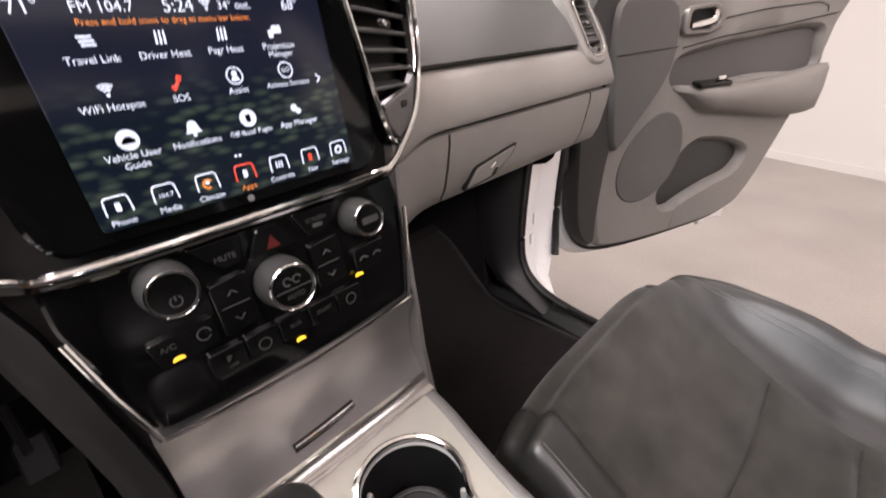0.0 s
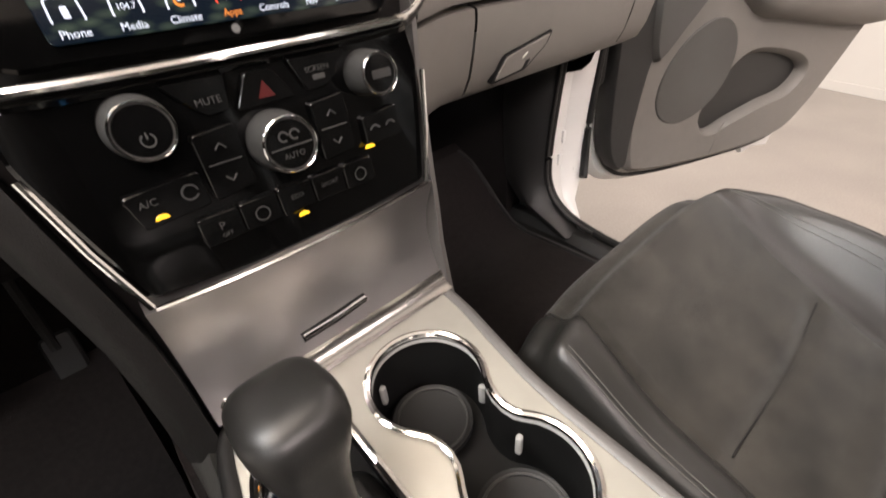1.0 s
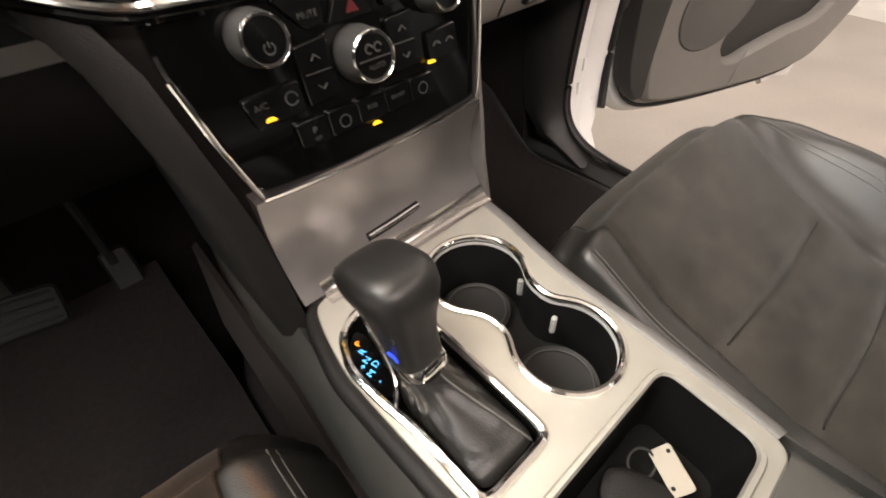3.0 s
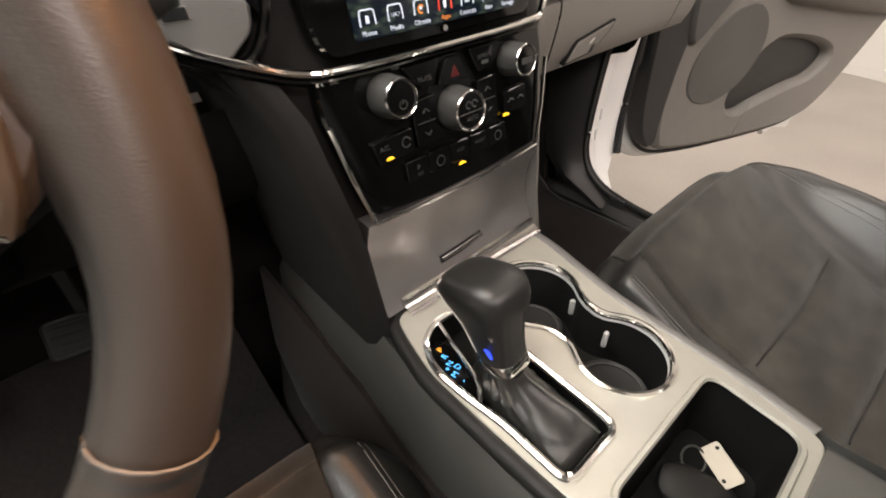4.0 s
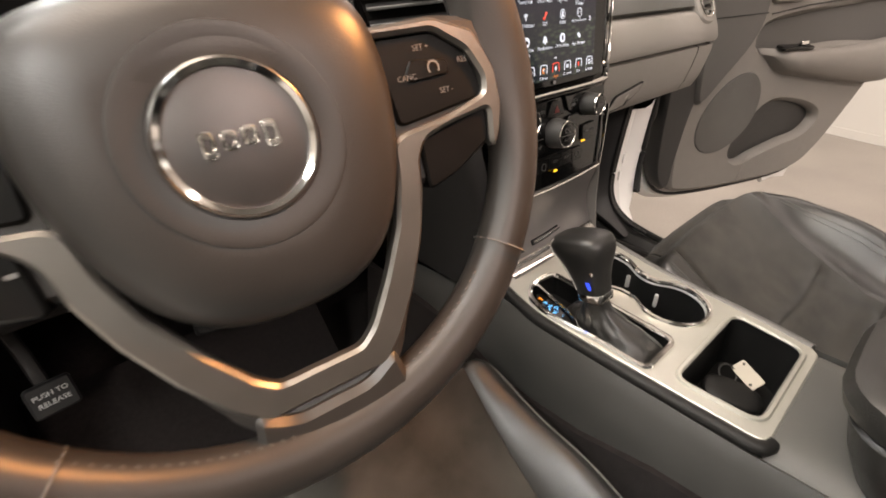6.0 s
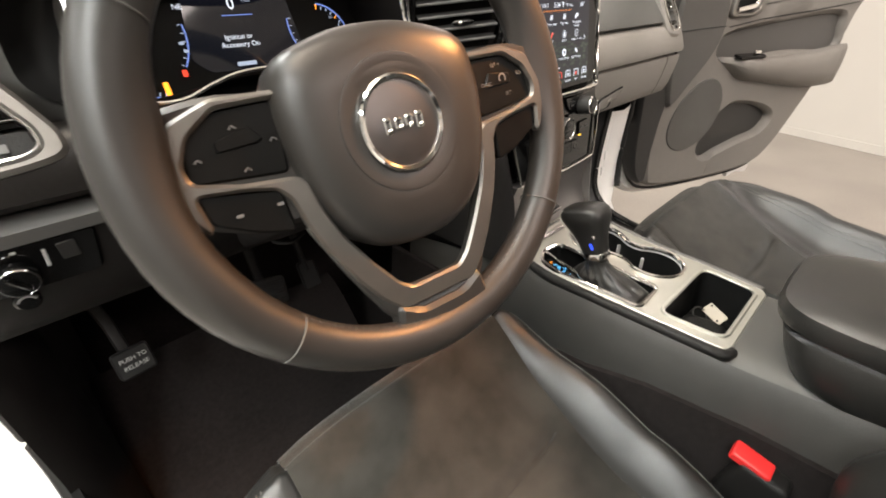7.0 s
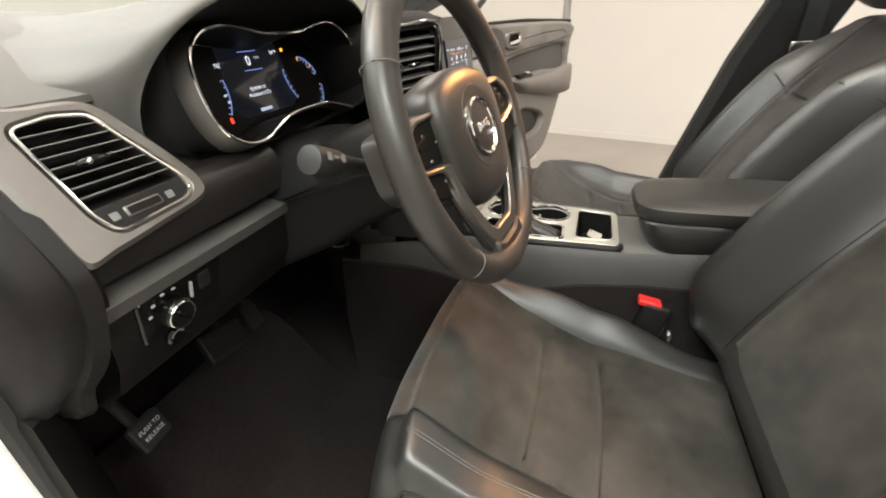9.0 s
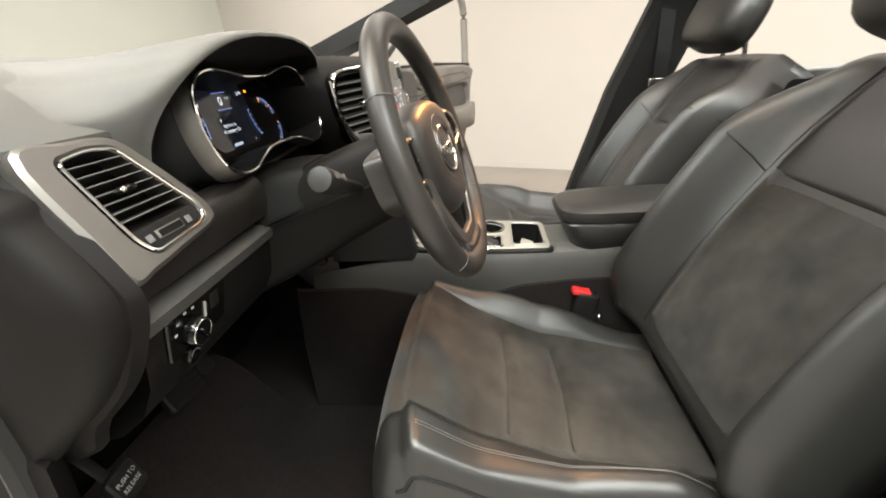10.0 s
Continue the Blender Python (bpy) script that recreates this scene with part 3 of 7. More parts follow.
def pad_profile(x):
    if x > 0:
        o = nose(x)
        base = [(0.80, 1.20), (0.76, 1.262), (0.66, 1.283), (0.55, 1.286), (0.44, 1.277), (0.36, 1.252), (0.30, 1.215), (0.268, 1.18), (0.25, 1.15), (0.247, 1.141), (0.262, 1.134)]
        k = 1
    else:
        o = nose(x) if x > -0.14 else 0.0
        base = [(0.80, 1.20), (0.76, 1.262), (0.66, 1.283), (0.55, 1.286), (0.46, 1.277), (0.39, 1.256), (0.335, 1.228), (0.30, 1.211), (0.290, 1.206), (0.290, 1.200), (0.305, 1.19)]
        k = 1
    drop = 0.035 * ramp(abs(x), 0.60, 0.76)
    return [(y - o * k * ramp(1.27 - z, 0, 0.1), z - drop * ramp(z, 1.2, 1.28)) for y, z in base]


sweep_x("dash_pad", span(0.10, 0.725, 20), pad_profile, PAD, "grained grey dash top pad")
sweep_x("dash_pad", span(-0.725, -0.592, 6), pad_profile, PAD, "grained grey dash top pad")
for xa, xb, front in ((-0.592, -0.545, 0.305), (-0.545, -0.185, 0.38), (-0.185, -0.150, 0.305)):
    sweep_x("dash_pad", span(xa, xb, 6), lambda x: [(y, z) for y, z in pad_profile(-0.3) if y > front], PAD, "grained grey dash top pad")
sweep_x("dash_pad", span(-0.150, 0.10, 8), lambda x: pad_profile(-0.3), PAD, "grained grey dash top pad")


def band_profile(x):
    o = nose(x)
    return [(y - o, z) for y, z in ((0.262, 1.134), (0.246, 1.131), (0.236, 1.122), (0.226, 1.10), (0.219, 1.078), (0.222, 1.070), (0.236, 1.068))]


sweep_x("middle_band", span(0.150, 0.715, 24), band_profile, GREY_PLASTIC, "grey plastic dashboard band")


def glove_profile(x):
    o = nose(x) * 0.9
    return [(y - o, z) for y, z in ((0.238, 1.066), (0.226, 1.062), (0.226, 1.05), (0.232, 1.02), (0.24, 0.99), (0.252, 0.968), (0.275, 0.957), (0.34, 0.955), (0.6, 0.97))]


sweep_x("side_fillet", span(0.118, 0.281, 10), glove_profile, GREY_PLASTIC, "grey plastic fillet beside the glovebox")
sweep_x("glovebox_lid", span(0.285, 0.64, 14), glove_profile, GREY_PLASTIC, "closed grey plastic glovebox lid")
sweep_x("dash_end", span(0.644, 0.715, 4), glove_profile, GREY_PLASTIC)
GH = frame_of((0.372, 0.2335, 1.003), (1, 0.0, 0.03), (0, -0.26, 1))
GRIP = [(-0.050, -0.026), (-0.032, 0.003), (0.054, 0.016), (0.046, 0.000), (0.012, -0.022)]
latch = lpart("glovebox_latch", slab(rounded([(x * 1.07, y * 1.1) for x, y in GRIP][::-1], 0.005), 0.008, 0.0008), DARK_WELL, dash, GH @ pose(0, 0, 0.0012), "dark gap round the glovebox grip")
under(latch, part("grip", slab(rounded(GRIP[::-1], 0.005), 0.012, 0.002), GREY_PLASTIC, None, "grey flush glovebox grip", GH @ pose(0, 0, 0.0022)))
under(latch, part("finger_notch", slab(rounded([(0.002, -0.022), (0.010, -0.010), (0.018, -0.010), (0.010, -0.021)][::-1], 0.002), 0.004, 0.0005), DARK_WELL, None, "", GH @ pose(0, 0, 0.0030)))
under(latch, part("lock", rbox(0.011, 0.0022, 0.002, 0.0006, 1), SILVER, None, "small bright lock slot", GH @ pose(0.004, -0.003, 0.0028, 0, 0, 38)))


def lower_profile(x):
    return [(0.27, 1.063), (0.246, 1.060), (0.238, 1.052), (0.240, 1.040), (0.250, 1.02), (0.258, 0.985), (0.278, 0.95), (0.31, 0.925), (0.36, 0.91), (0.55, 0.92)]


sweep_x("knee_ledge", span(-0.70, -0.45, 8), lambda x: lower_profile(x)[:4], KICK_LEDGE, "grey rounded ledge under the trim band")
# knee panel colour is darkened to hold the shade on the driver's side
sweep_x("knee_panel", span(-0.70, -0.13, 16), lambda x: [(0.246, 1.0405)] + lower_profile(x)[4:], MATTE, "plastic knee panel, black with shade put in")
sweep_x("wood_band", span(-0.70, -0.455, 10), lambda x: [(0.27, 1.128), (0.252, 1.126), (0.242, 1.115), (0.236, 1.095), (0.238, 1.074), (0.25, 1.066), (0.27, 1.064)], WOOD, "dark wood-grained trim band")
sweep_x("wood_band", span(-0.29, -0.15, 8), lambda x: [(0.27, 1.128), (0.252, 1.126), (0.242, 1.115), (0.236, 1.095), (0.238, 1.074), (0.25, 1.066), (0.27, 1.064)], WOOD, "dark wood-grained trim band")
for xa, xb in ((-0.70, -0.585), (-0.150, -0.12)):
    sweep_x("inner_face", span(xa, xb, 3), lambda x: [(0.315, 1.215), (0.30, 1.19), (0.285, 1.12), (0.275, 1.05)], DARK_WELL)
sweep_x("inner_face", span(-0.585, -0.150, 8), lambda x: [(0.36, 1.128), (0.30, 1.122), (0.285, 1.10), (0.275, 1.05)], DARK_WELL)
# closed ends of the dashboard; their near black has shade put into it
for s in (-1, 1):
    loops = []
    for x, g in ((0.70, 0.0), (0.712, 0.006), (0.718, 0.03)):
        loops.append([Vector((s * x, q.x, q.y)) for q in spline([(y, z, 0) for y, z in ((0.296 + g, 1.200 - g), (0.262 + g, 1.16 - g), (0.230 + g, 1.103), (0.224 + g, 1.08), (0.234 + g, 1.049), (0.262 + g, 0.999), (0.312 + g, 0.95), (0.38, 0.895 + g), (0.72, 0.90), (0.76, 1.2), (0.6, 1.262 - g), (0.42, 1.258 - g))], 4)])
    wpart("end_body", loft(loops), MATTE, dash, "plastic end of the dashboard, black with shade put in")
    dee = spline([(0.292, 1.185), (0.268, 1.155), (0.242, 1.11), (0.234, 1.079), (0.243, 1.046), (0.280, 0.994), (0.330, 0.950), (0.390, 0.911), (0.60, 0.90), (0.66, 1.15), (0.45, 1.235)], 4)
    wpart("end_cover", slab(dee, 0.05, 0.014, place=lambda a, b, c: Vector((s * (0.742 + c), a, b))), MATTE, dash, "rounded side cover at the dashboard's end, darkened for shade", angle=60)
# screen heater slot
wpart("defrost_grille", rbox(1.05, 0.03, 0.006, 0.002), DARK_WELL, dash, "black demister slot")
dash.children[-1].matrix_basis = pose(0, 0.70, 1.281)


def vent(owner, m, outline, inner, slats, material, knob_at, wheel_at, wheel_w, skew=0.0, bright=True, pitch=12):
    """An air vent: a frame round a dark box, slats across it, a vane knob and a thumb wheel; written in the vent's own plane."""
    f = lpart("vent", slab(outline, 0.03, 0.004, holes=[inner]), material, owner, m, "silver-framed air vent")
    line = [Vector((q[0], q[1], 0.0005)) for q in inner]
    if bright:
        under(f, part("bright_edge", tube(line, 0.0015, 6, True), CHROME, None, "bright chrome edge", m))
    under(f, part("vent_box", slab([(q[0] * 1.0, q[1] * 1.0) for q in inner], 0.002, 0.0004), DARK_WELL, None, "", m @ pose(0, 0, -0.028)))
    for x0, x1, y in slats:
        under(f, part("slat", rbox(x1 - x0, 0.0013, 0.014, 0.0005, 1), SLAT, None, "", m @ pose((x0 + x1) / 2, y, -0.0085, pitch, 0, math.degrees(skew))))
        under(f, part("slat_edge", rbox(x1 - x0, 0.0010, 0.0008, 0.0003, 1), SLAT_EDGE, None, "", m @ pose((x0 + x1) / 2, y - 0.0013, -0.0014, 0, 0, math.degrees(skew))))
    under(f, part("vane_knob", loft([[Vector((x, r * math.cos(a), r * 0.7 * math.sin(a))) for a in [2 * math.pi * j / 10 for j in range(10)]] for x, r in ((-0.013, 0.001), (-0.010, 0.003), (0.002, 0.004), (0.010, 0.003), (0.014, 0.001))]), BUTTON, None, "black vane knob", m @ pose(knob_at[0], knob_at[1], 0.0)))
    under(f, part("knob_tip", revolve([(0, 0.0022), (0.0022, 0.0014), (0.0028, 0.0)], 12), CHROME, None, "chrome tip", m @ pose(knob_at[0] - 0.004, knob_at[1], 0.0024)))
    if wheel_w:
        under(f, part("thumb_wheel", slab(rect(wheel_w, 0.009, 0.002), 0.006, 0.001), VENT_SILVER, None, "chrome-edged thumb wheel", m @ pose(wheel_at[0], wheel_at[1], 0.001, 0, 0, math.degrees(skew))))
        under(f, part("wheel_grip", slab(rect(wheel_w - 0.004, 0.0062, 0.001), 0.002, 0.0004), DARK_WELL, None, "", m @ pose(wheel_at[0], wheel_at[1], 0.0018, 0, 0, math.degrees(skew))))
    return f


# outer vents: a slanted four-sided opening, wide at the top towards the door
VY = Vector((0, 0.41, 0.912))
VM = frame_of((-0.640, 0.253, 1.150), (1, 0, 0), VY)
out_l = spline([(-0.065, 0.058), (-0.02, 0.062), (0.022, 0.058), (0.042, 0.035), (0.064, -0.005), (0.074, -0.032), (0.064, -0.049), (0.01, -0.056), (-0.03, -0.060), (-0.058, -0.060), (-0.063, -0.02)], 5)
in_l = rounded([(-0.041, 0.047), (-0.01, 0.051), (0.016, 0.047), (0.056, -0.022), (0.057, -0.036), (0.045, -0.042), (-0.022, -0.046), (-0.031, -0.03)], 0.008)
sl = [(-0.041 + 0.0013 * i, 0.019 + 0.0057 * i, 0.0415 - 0.0088 * i) for i in range(7)]
lv = vent(dash, VM, out_l, in_l, sl, VENT_SILVER, (-0.004, 0.012), (0.008, -0.034), 0.034)
lower = under(lv, part("vent_sill", slab(rounded([(-0.031, -0.023), (0.054, -0.022), (0.055, -0.036), (0.044, -0.041), (-0.022, -0.045)], 0.004), 0.012, 0.001), PLASTIC, None, "", VM @ pose(0, 0, -0.001)))
for dx in (-0.018, 0.034):
    under(lv, part("vent_mark", slab(rect(0.007, 0.007, 0.001), 0.001, 0.0003), PRINT, None, "", VM @ pose(dx, -0.034, 0.0005)))
VMR = frame_of((0.662, 0.250, 1.165), (1, 0.02, 0), VY) @ Matrix.Diagonal((1.28, 1.0, 1.0, 1))
out_r = spline([(-0.036, 0.058), (-0.005, 0.064), (0.02, 0.058), (0.03, 0.03), (0.04, -0.02), (0.038, -0.045), (0.022, -0.06), (-0.002, -0.062), (-0.022, -0.05), (-0.03, -0.01)], 5)
in_r = rounded([(-0.024, 0.044), (0.0, 0.05), (0.016, 0.045), (0.028, -0.02), (0.028, -0.04), (0.014, -0.049), (-0.008, -0.048), (-0.016, -0.03)], 0.007)
vent(dash, VMR, out_r, in_r, [(-0.022 + 0.001 * i, 0.016 + 0.002 * i, 0.036 - 0.0115 * i) for i in range(6)], GREY_PLASTIC, (0.0, 0.006), (0.008, -0.04), 0.014)

# instrument hood and cluster
CX = -0.367
CS = Vector((CX, 0.314, 1.186))                           # middle of the display behind the rim
CM = frame_of(CS, (1, 0, 0), (0, 0.22, 0.976))
RIM_Z = 0.066                                             # how far the rim stands before the display


def pad_z(x, y):
    """Height of the driver's side pad."""
    prof = pad_profile(-0.3 if x > -0.3 else x)
    for (ya, za), (yb, zb) in zip(prof, prof[1:]):
        if yb <= y <= ya:
            return za + (zb - za) * (y - ya) / (yb - ya)
    return prof[-1][1]


# goggle-shaped rim, in the display's own plane
goggle = [(-0.163, -0.010), (-0.156, 0.026), (-0.134, 0.047), (-0.103, 0.0545), (-0.066, 0.0500), (-0.030, 0.0440), (0.030, 0.0440), (0.066, 0.0500), (0.103, 0.0545), (0.134, 0.047), (0.156, 0.026), (0.163, -0.010),
          (0.156, -0.045), (0.134, -0.064), (0.103, -0.067), (0.072, -0.057), (0.036, -0.049), (-0.036, -0.049), (-0.072, -0.057), (-0.103, -0.067), (-0.134, -0.064), (-0.156, -0.045)]
CLS = [(q.x, q.y) for q in spline([(x, y, 0) for x, y in goggle], 4)]


def mouth(a):
    """The soft lip of the hood at the angle a round the cluster: an uneven oval that leans towards the seats at its top."""
    c, q = math.cos(a), math.sin(a)
    x = 0.213 * math.copysign(abs(c) ** 0.8, c)
    z = 1.170 + (0.122 if q > 0 else 0.052) * math.copysign(abs(q) ** 0.8, q)
    return Vector((CX + x, 0.286 - 0.066 * ramp(z, 1.16, 1.292), z))


lip = [mouth(math.atan2(y + 0.008, x * 0.62)) for x, y in CLS]
hood_rings = []
for k in range(11):
    t, loop = k / 10, []
    for e in lip:
        up_share = max(0.0, min(1.0, (e.z - 1.170) / 0.122))
        side = (e.x - CX) / 0.213
        top = up_share ** 2.0
        wide = 0.034 + 0.055 * ramp(up_share, 0.1, 0.45) if side < 0 else 0.07
        bx = CX + side * (0.213 + wide * (0.35 + 0.65 * (1 - top)))
        by = 0.304 + 0.24 * top
        b_ = Vector((bx, by, pad_z(bx, by) - 0.003 if e.z > 1.205 else 1.199 - 1.35 * (1.205 - e.z)))
        c1 = e + Vector((side * 0.020, 0.006, 0.018 * up_share))
        back = (e - b_) * 0.5
        slope = (pad_z(bx, by + 0.01) - pad_z(bx, by - 0.01)) / 0.02
        c2 = b_ + Vector((back.x, back.y, slope * back.y if e.z > 1.205 else back.z))     # leaves the pad along its own slope
        loop.append(e * (1 - t) ** 3 + c1 * 3 * t * (1 - t) ** 2 + c2 * 3 * t * t * (1 - t) + b_ * t ** 3)
    hood_rings.append(loop)
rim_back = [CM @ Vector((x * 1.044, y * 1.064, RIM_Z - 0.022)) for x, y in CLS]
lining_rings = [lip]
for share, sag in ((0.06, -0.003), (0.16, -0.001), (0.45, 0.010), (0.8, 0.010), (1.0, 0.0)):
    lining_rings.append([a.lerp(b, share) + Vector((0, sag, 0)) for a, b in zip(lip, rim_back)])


wpart("instrument_hood", loft(lining_rings[1::-1] + hood_rings[1:], (False, False)), PAD, dash, "grained grey hood over the instruments", angle=80)
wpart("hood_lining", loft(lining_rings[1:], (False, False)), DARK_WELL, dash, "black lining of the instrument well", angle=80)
cluster = lpart("gauge_unit", slab([(x * 1.02, y * 1.02) for x, y in CLS], 0.02, 0.002), POD, dash, CM, "lit instrument cluster with chrome rim")
under(cluster, part("cluster_rim", tube([Vector((x, y, RIM_Z)) for x, y in CLS], 0.0022, 8, True), CHROME, None, "chrome cluster rim", CM))
under(cluster, part("cluster_flange", loft([[Vector((x * k, y * (1 + (k - 1) * 1.45), z)) for x, y in CLS] for k, z in ((1.003, RIM_Z), (1.018, RIM_Z - 0.006), (1.036, RIM_Z - 0.014), (1.046, RIM_Z - 0.024))], (False, False)), VENT_SILVER, None, "satin grey flank of the rim", CM, 80))
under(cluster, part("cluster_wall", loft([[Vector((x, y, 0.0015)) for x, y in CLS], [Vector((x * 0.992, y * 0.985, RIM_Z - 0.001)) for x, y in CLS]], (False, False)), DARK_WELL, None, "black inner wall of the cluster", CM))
under(cluster, part("display", slab(rounded([(-0.056, 0.050), (0.056, 0.050), (0.066, -0.026), (0.050, -0.040), (-0.050, -0.040), (-0.066, -0.026)], 0.006), 0.001, 0.0003), CLUSTER_SCREEN, None, "dim lit display", CM @ pose(0, 0, 0.0012)))
for txt, sz, x, y, mt in (("0", 0.017, -0.008, 0.027, UI_WHITE), ("MPH", 0.005, 0.010, 0.030, TICK), ("NE", 0.0075, -0.063, 0.026, UI_WHITE), ("34°F", 0.0075, 0.046, 0.034, UI_WHITE), ("Ignition or", 0.0075, -0.010, -0.006, UI_WHITE), ("Accessory On", 0.0075, -0.010, -0.014, UI_WHITE)):
    word(txt, sz, CM @ pose(x, y, 0.0028), mt, cluster)
under(cluster, part("odometer_bar", slab(rect(0.022, 0.0042, 0.001), 0.0004, 0.0001), TICK, None, "", CM @ pose(-0.010, -0.034, 0.0028)))
for dy in (0.016, 0.039):
    under(cluster, part("speed_line", slab(rect(0.034, 0.0009, 0.0003), 0.0004, 0.0001), GAUGE_BLUE, None, "", CM @ pose(-0.004, dy, 0.0028)))


def arc_line(cx, cy, r, a0, a1, w, z=0.003, n=24):
    bm = bmesh.new()
    rows = []
    for i in range(n + 1):
        a = radians(a0 + (a1 - a0) * i / n)
        rows.append([bm.verts.new((cx + q * math.cos(a), cy + q * math.sin(a), z)) for q in (r - w / 2, r + w / 2)])
    for a, b in zip(rows, rows[1:]):
        bm.faces.new((a[0], a[1], b[1], b[0]))
    return bm


for cx, a0, a1, r, count in ((-0.098, 95, 262, 0.041, 21), (0.091, 22, 84, 0.042, 7), (0.091, -78, -4, 0.042, 8)):
    under(cluster, part("gauge_arc", arc_line(cx, -0.018, r, a0, a1, 0.0018), GAUGE_BLUE, None, "glowing blue gauge arc", CM))
    for i in range(count):
        a = radians(a0 + (a1 - a0) * i / (count - 1))
        hot = cx > 0 and i in (2, count - 1)
        under(cluster, part("gauge_tick", slab(rect(0.0055 if i % 3 == 0 else 0.0035, 0.0011, 0.0002), 0.0003, 0.0001), DIM_LED if hot else TICK, None, "", CM @ pose(cx + (r - 0.0035) * math.cos(a), -0.018 + (r - 0.0035) * math.sin(a), 0.0032, 0, 0, math.degrees(a))))
for i, d in enumerate("1234567"):
    a = radians(238 - i * 20.5)
    word(d, 0.0088, CM @ pose(-0.098 + 0.0315 * math.cos(a), -0.018 + 0.0315 * math.sin(a), 0.0033), TICK, cluster)
for d, x, y in (("H", 0.112, 0.008), ("C", 0.122, -0.002), ("F", 0.124, -0.030), ("E", 0.104, -0.052)):
    word(d, 0.006, CM @ pose(x, y, 0.0033), TICK, cluster)
for cx, a0, a1 in ((-0.120, -36, 8), (0.108, 172, 216)):
    under(cluster, part("gauge_arc", arc_line(cx, 0.002, 0.056, a0, a1, 0.0016), GAUGE_BLUE, None, "", CM))
    for i in range(6):
        a = radians(a0 + (a1 - a0) * i / 5)
        under(cluster, part("gauge_tick", slab(rect(0.003, 0.0009, 0.0002), 0.0003, 0.0001), TICK, None, "", CM @ pose(cx + 0.053 * math.cos(a), 0.002 + 0.053 * math.sin(a), 0.0032, 0, 0, math.degrees(a))))
for x, y, mt, w, h in ((-0.071, -0.008, TICK, 0.005, 0.003), (-0.069, -0.016, TICK, 0.005, 0.003), (-0.078, -0.037, UI_RED, 0.005, 0.007), (-0.112, -0.026, UI_RED, 0.006, 0.006), (-0.100, -0.050, DIM_LED, 0.005, 0.014), (0.066, 0.036, DIM_LED, 0.005, 0.004), (-0.086, -0.058, GAUGE_BLUE, 0.007, 0.004)):
    under(cluster, part("warning_light", slab(rect(w, h, 0.0015), 0.0004, 0.0001), mt, None, "", CM @ pose(x, y, 0.0034)))
# light switch plate
LM = frame_of((-0.628, 0.2490, 1.016), (1, 0, 0.0), (0, -0.20, 0.98))
sw = lpart("light_switch_panel", slab(rounded([(-0.047, -0.024), (0.044, -0.024), (0.052, 0.024), (-0.046, 0.024)], 0.006), 0.008, 0.0015), BUTTON, dash, LM @ pose(0, 0, 0.002), "black headlamp switch plate")
under(sw, part("rotary_knob", revolve([(0.0155, 0.0), (0.0155, 0.007), (0.0142, 0.010), (0.0128, 0.012), (0.0, 0.012)], 28), BUTTON, None, "", LM @ pose(-0.014, -0.004, 0.003)))
under(sw, part("knob_ring", tube([Vector((0.0135 * math.cos(a), 0.0135 * math.sin(a), 0)) for a in [2 * math.pi * i / 28 for i in range(28)]], 0.0008, 6, True), CHROME, None, "chrome knob ring", LM @ pose(-0.014, -0.004, 0.0145)))
under(sw, part("knob_bar", rbox(0.004, 0.021, 0.006, 0.002, 2), BUTTON, None, "", LM @ pose(-0.014, -0.004, 0.016, 0, 0, 35)))
for dx, dy in ((-0.036, 0.004), (-0.031, 0.014), (-0.02, 0.02), (-0.008, 0.019)):
    under(sw, part("switch_mark", slab(rect(0.0042, 0.0026, 0.0008), 0.0004, 0.0001), FINGER, None, "", LM @ pose(dx, dy, 0.0026)))
under(sw, part("dimmer_wheel", slab(rect(0.0028, 0.018, 0.001), 0.002, 0.0005), FINGER, None, "", LM @ pose(0.010, 0.006, 0.004, 0, 0, -6)))
under(sw, part("side_button", slab(rect(0.014, 0.018, 0.002), 0.002, 0.0005), PLASTIC, None, "", LM @ pose(0.027, 0.008, 0.0035)))
rel = lpart("trunk_button", revolve([(0.010, 0), (0.010, 0.004), (0.008, 0.006), (0, 0.006)], 20), BUTTON, dash, LM @ pose(-0.018, -0.032, 0.0), "small round button")
under(rel, part("button_arc", arc_line(0, 0, 0.007, 20, 160, 0.002, 0.0065, 10), PRINT, None, "", LM @ pose(-0.018, -0.032, 0.0)))


# ---- centre stack ----
stack = thing("center_stack", (0, 0.15, 1.0), "gloss black centre stack with touchscreen and climate controls", "control panel")
SUP = Vector((0, 0.11, 1)).normalized()


def on_stack(x, z, out=0.0):
    """A pose on the sloping face of the stack: local x right, y up, z towards the seats."""
    return frame_of((x, 0.125 + 0.11 * (z - 1.03), z), (1, 0, 0), SUP) @ pose(0, 0, out)


# body behind the panels
wpart("stack_body", loft([[Vector(p) for p in ((-w2, y2, z), (-w1, y1, z), (w1, y1, z), (w2, y2, z), (w2 + 0.01, 0.32, z), (-w2 - 0.01, 0.32, z))] for w1, y1, w2, y2, z in ((0.098, 0.134, 0.118, 0.15, 0.85), (0.10, 0.134, 0.122, 0.15, 0.965), (0.110, 0.140, 0.135, 0.158, 1.05), (0.112, 0.150, 0.178, 0.190, 1.10), (0.108, 0.158, 0.205, 0.212, 1.15), (0.104, 0.166, 0.21, 0.222, 1.21), (0.10, 0.18, 0.20, 0.235, 1.245), (0.09, 0.24, 0.18, 0.27, 1.268))]), MATTE, stack, "matte black plastic stack body", angle=50)
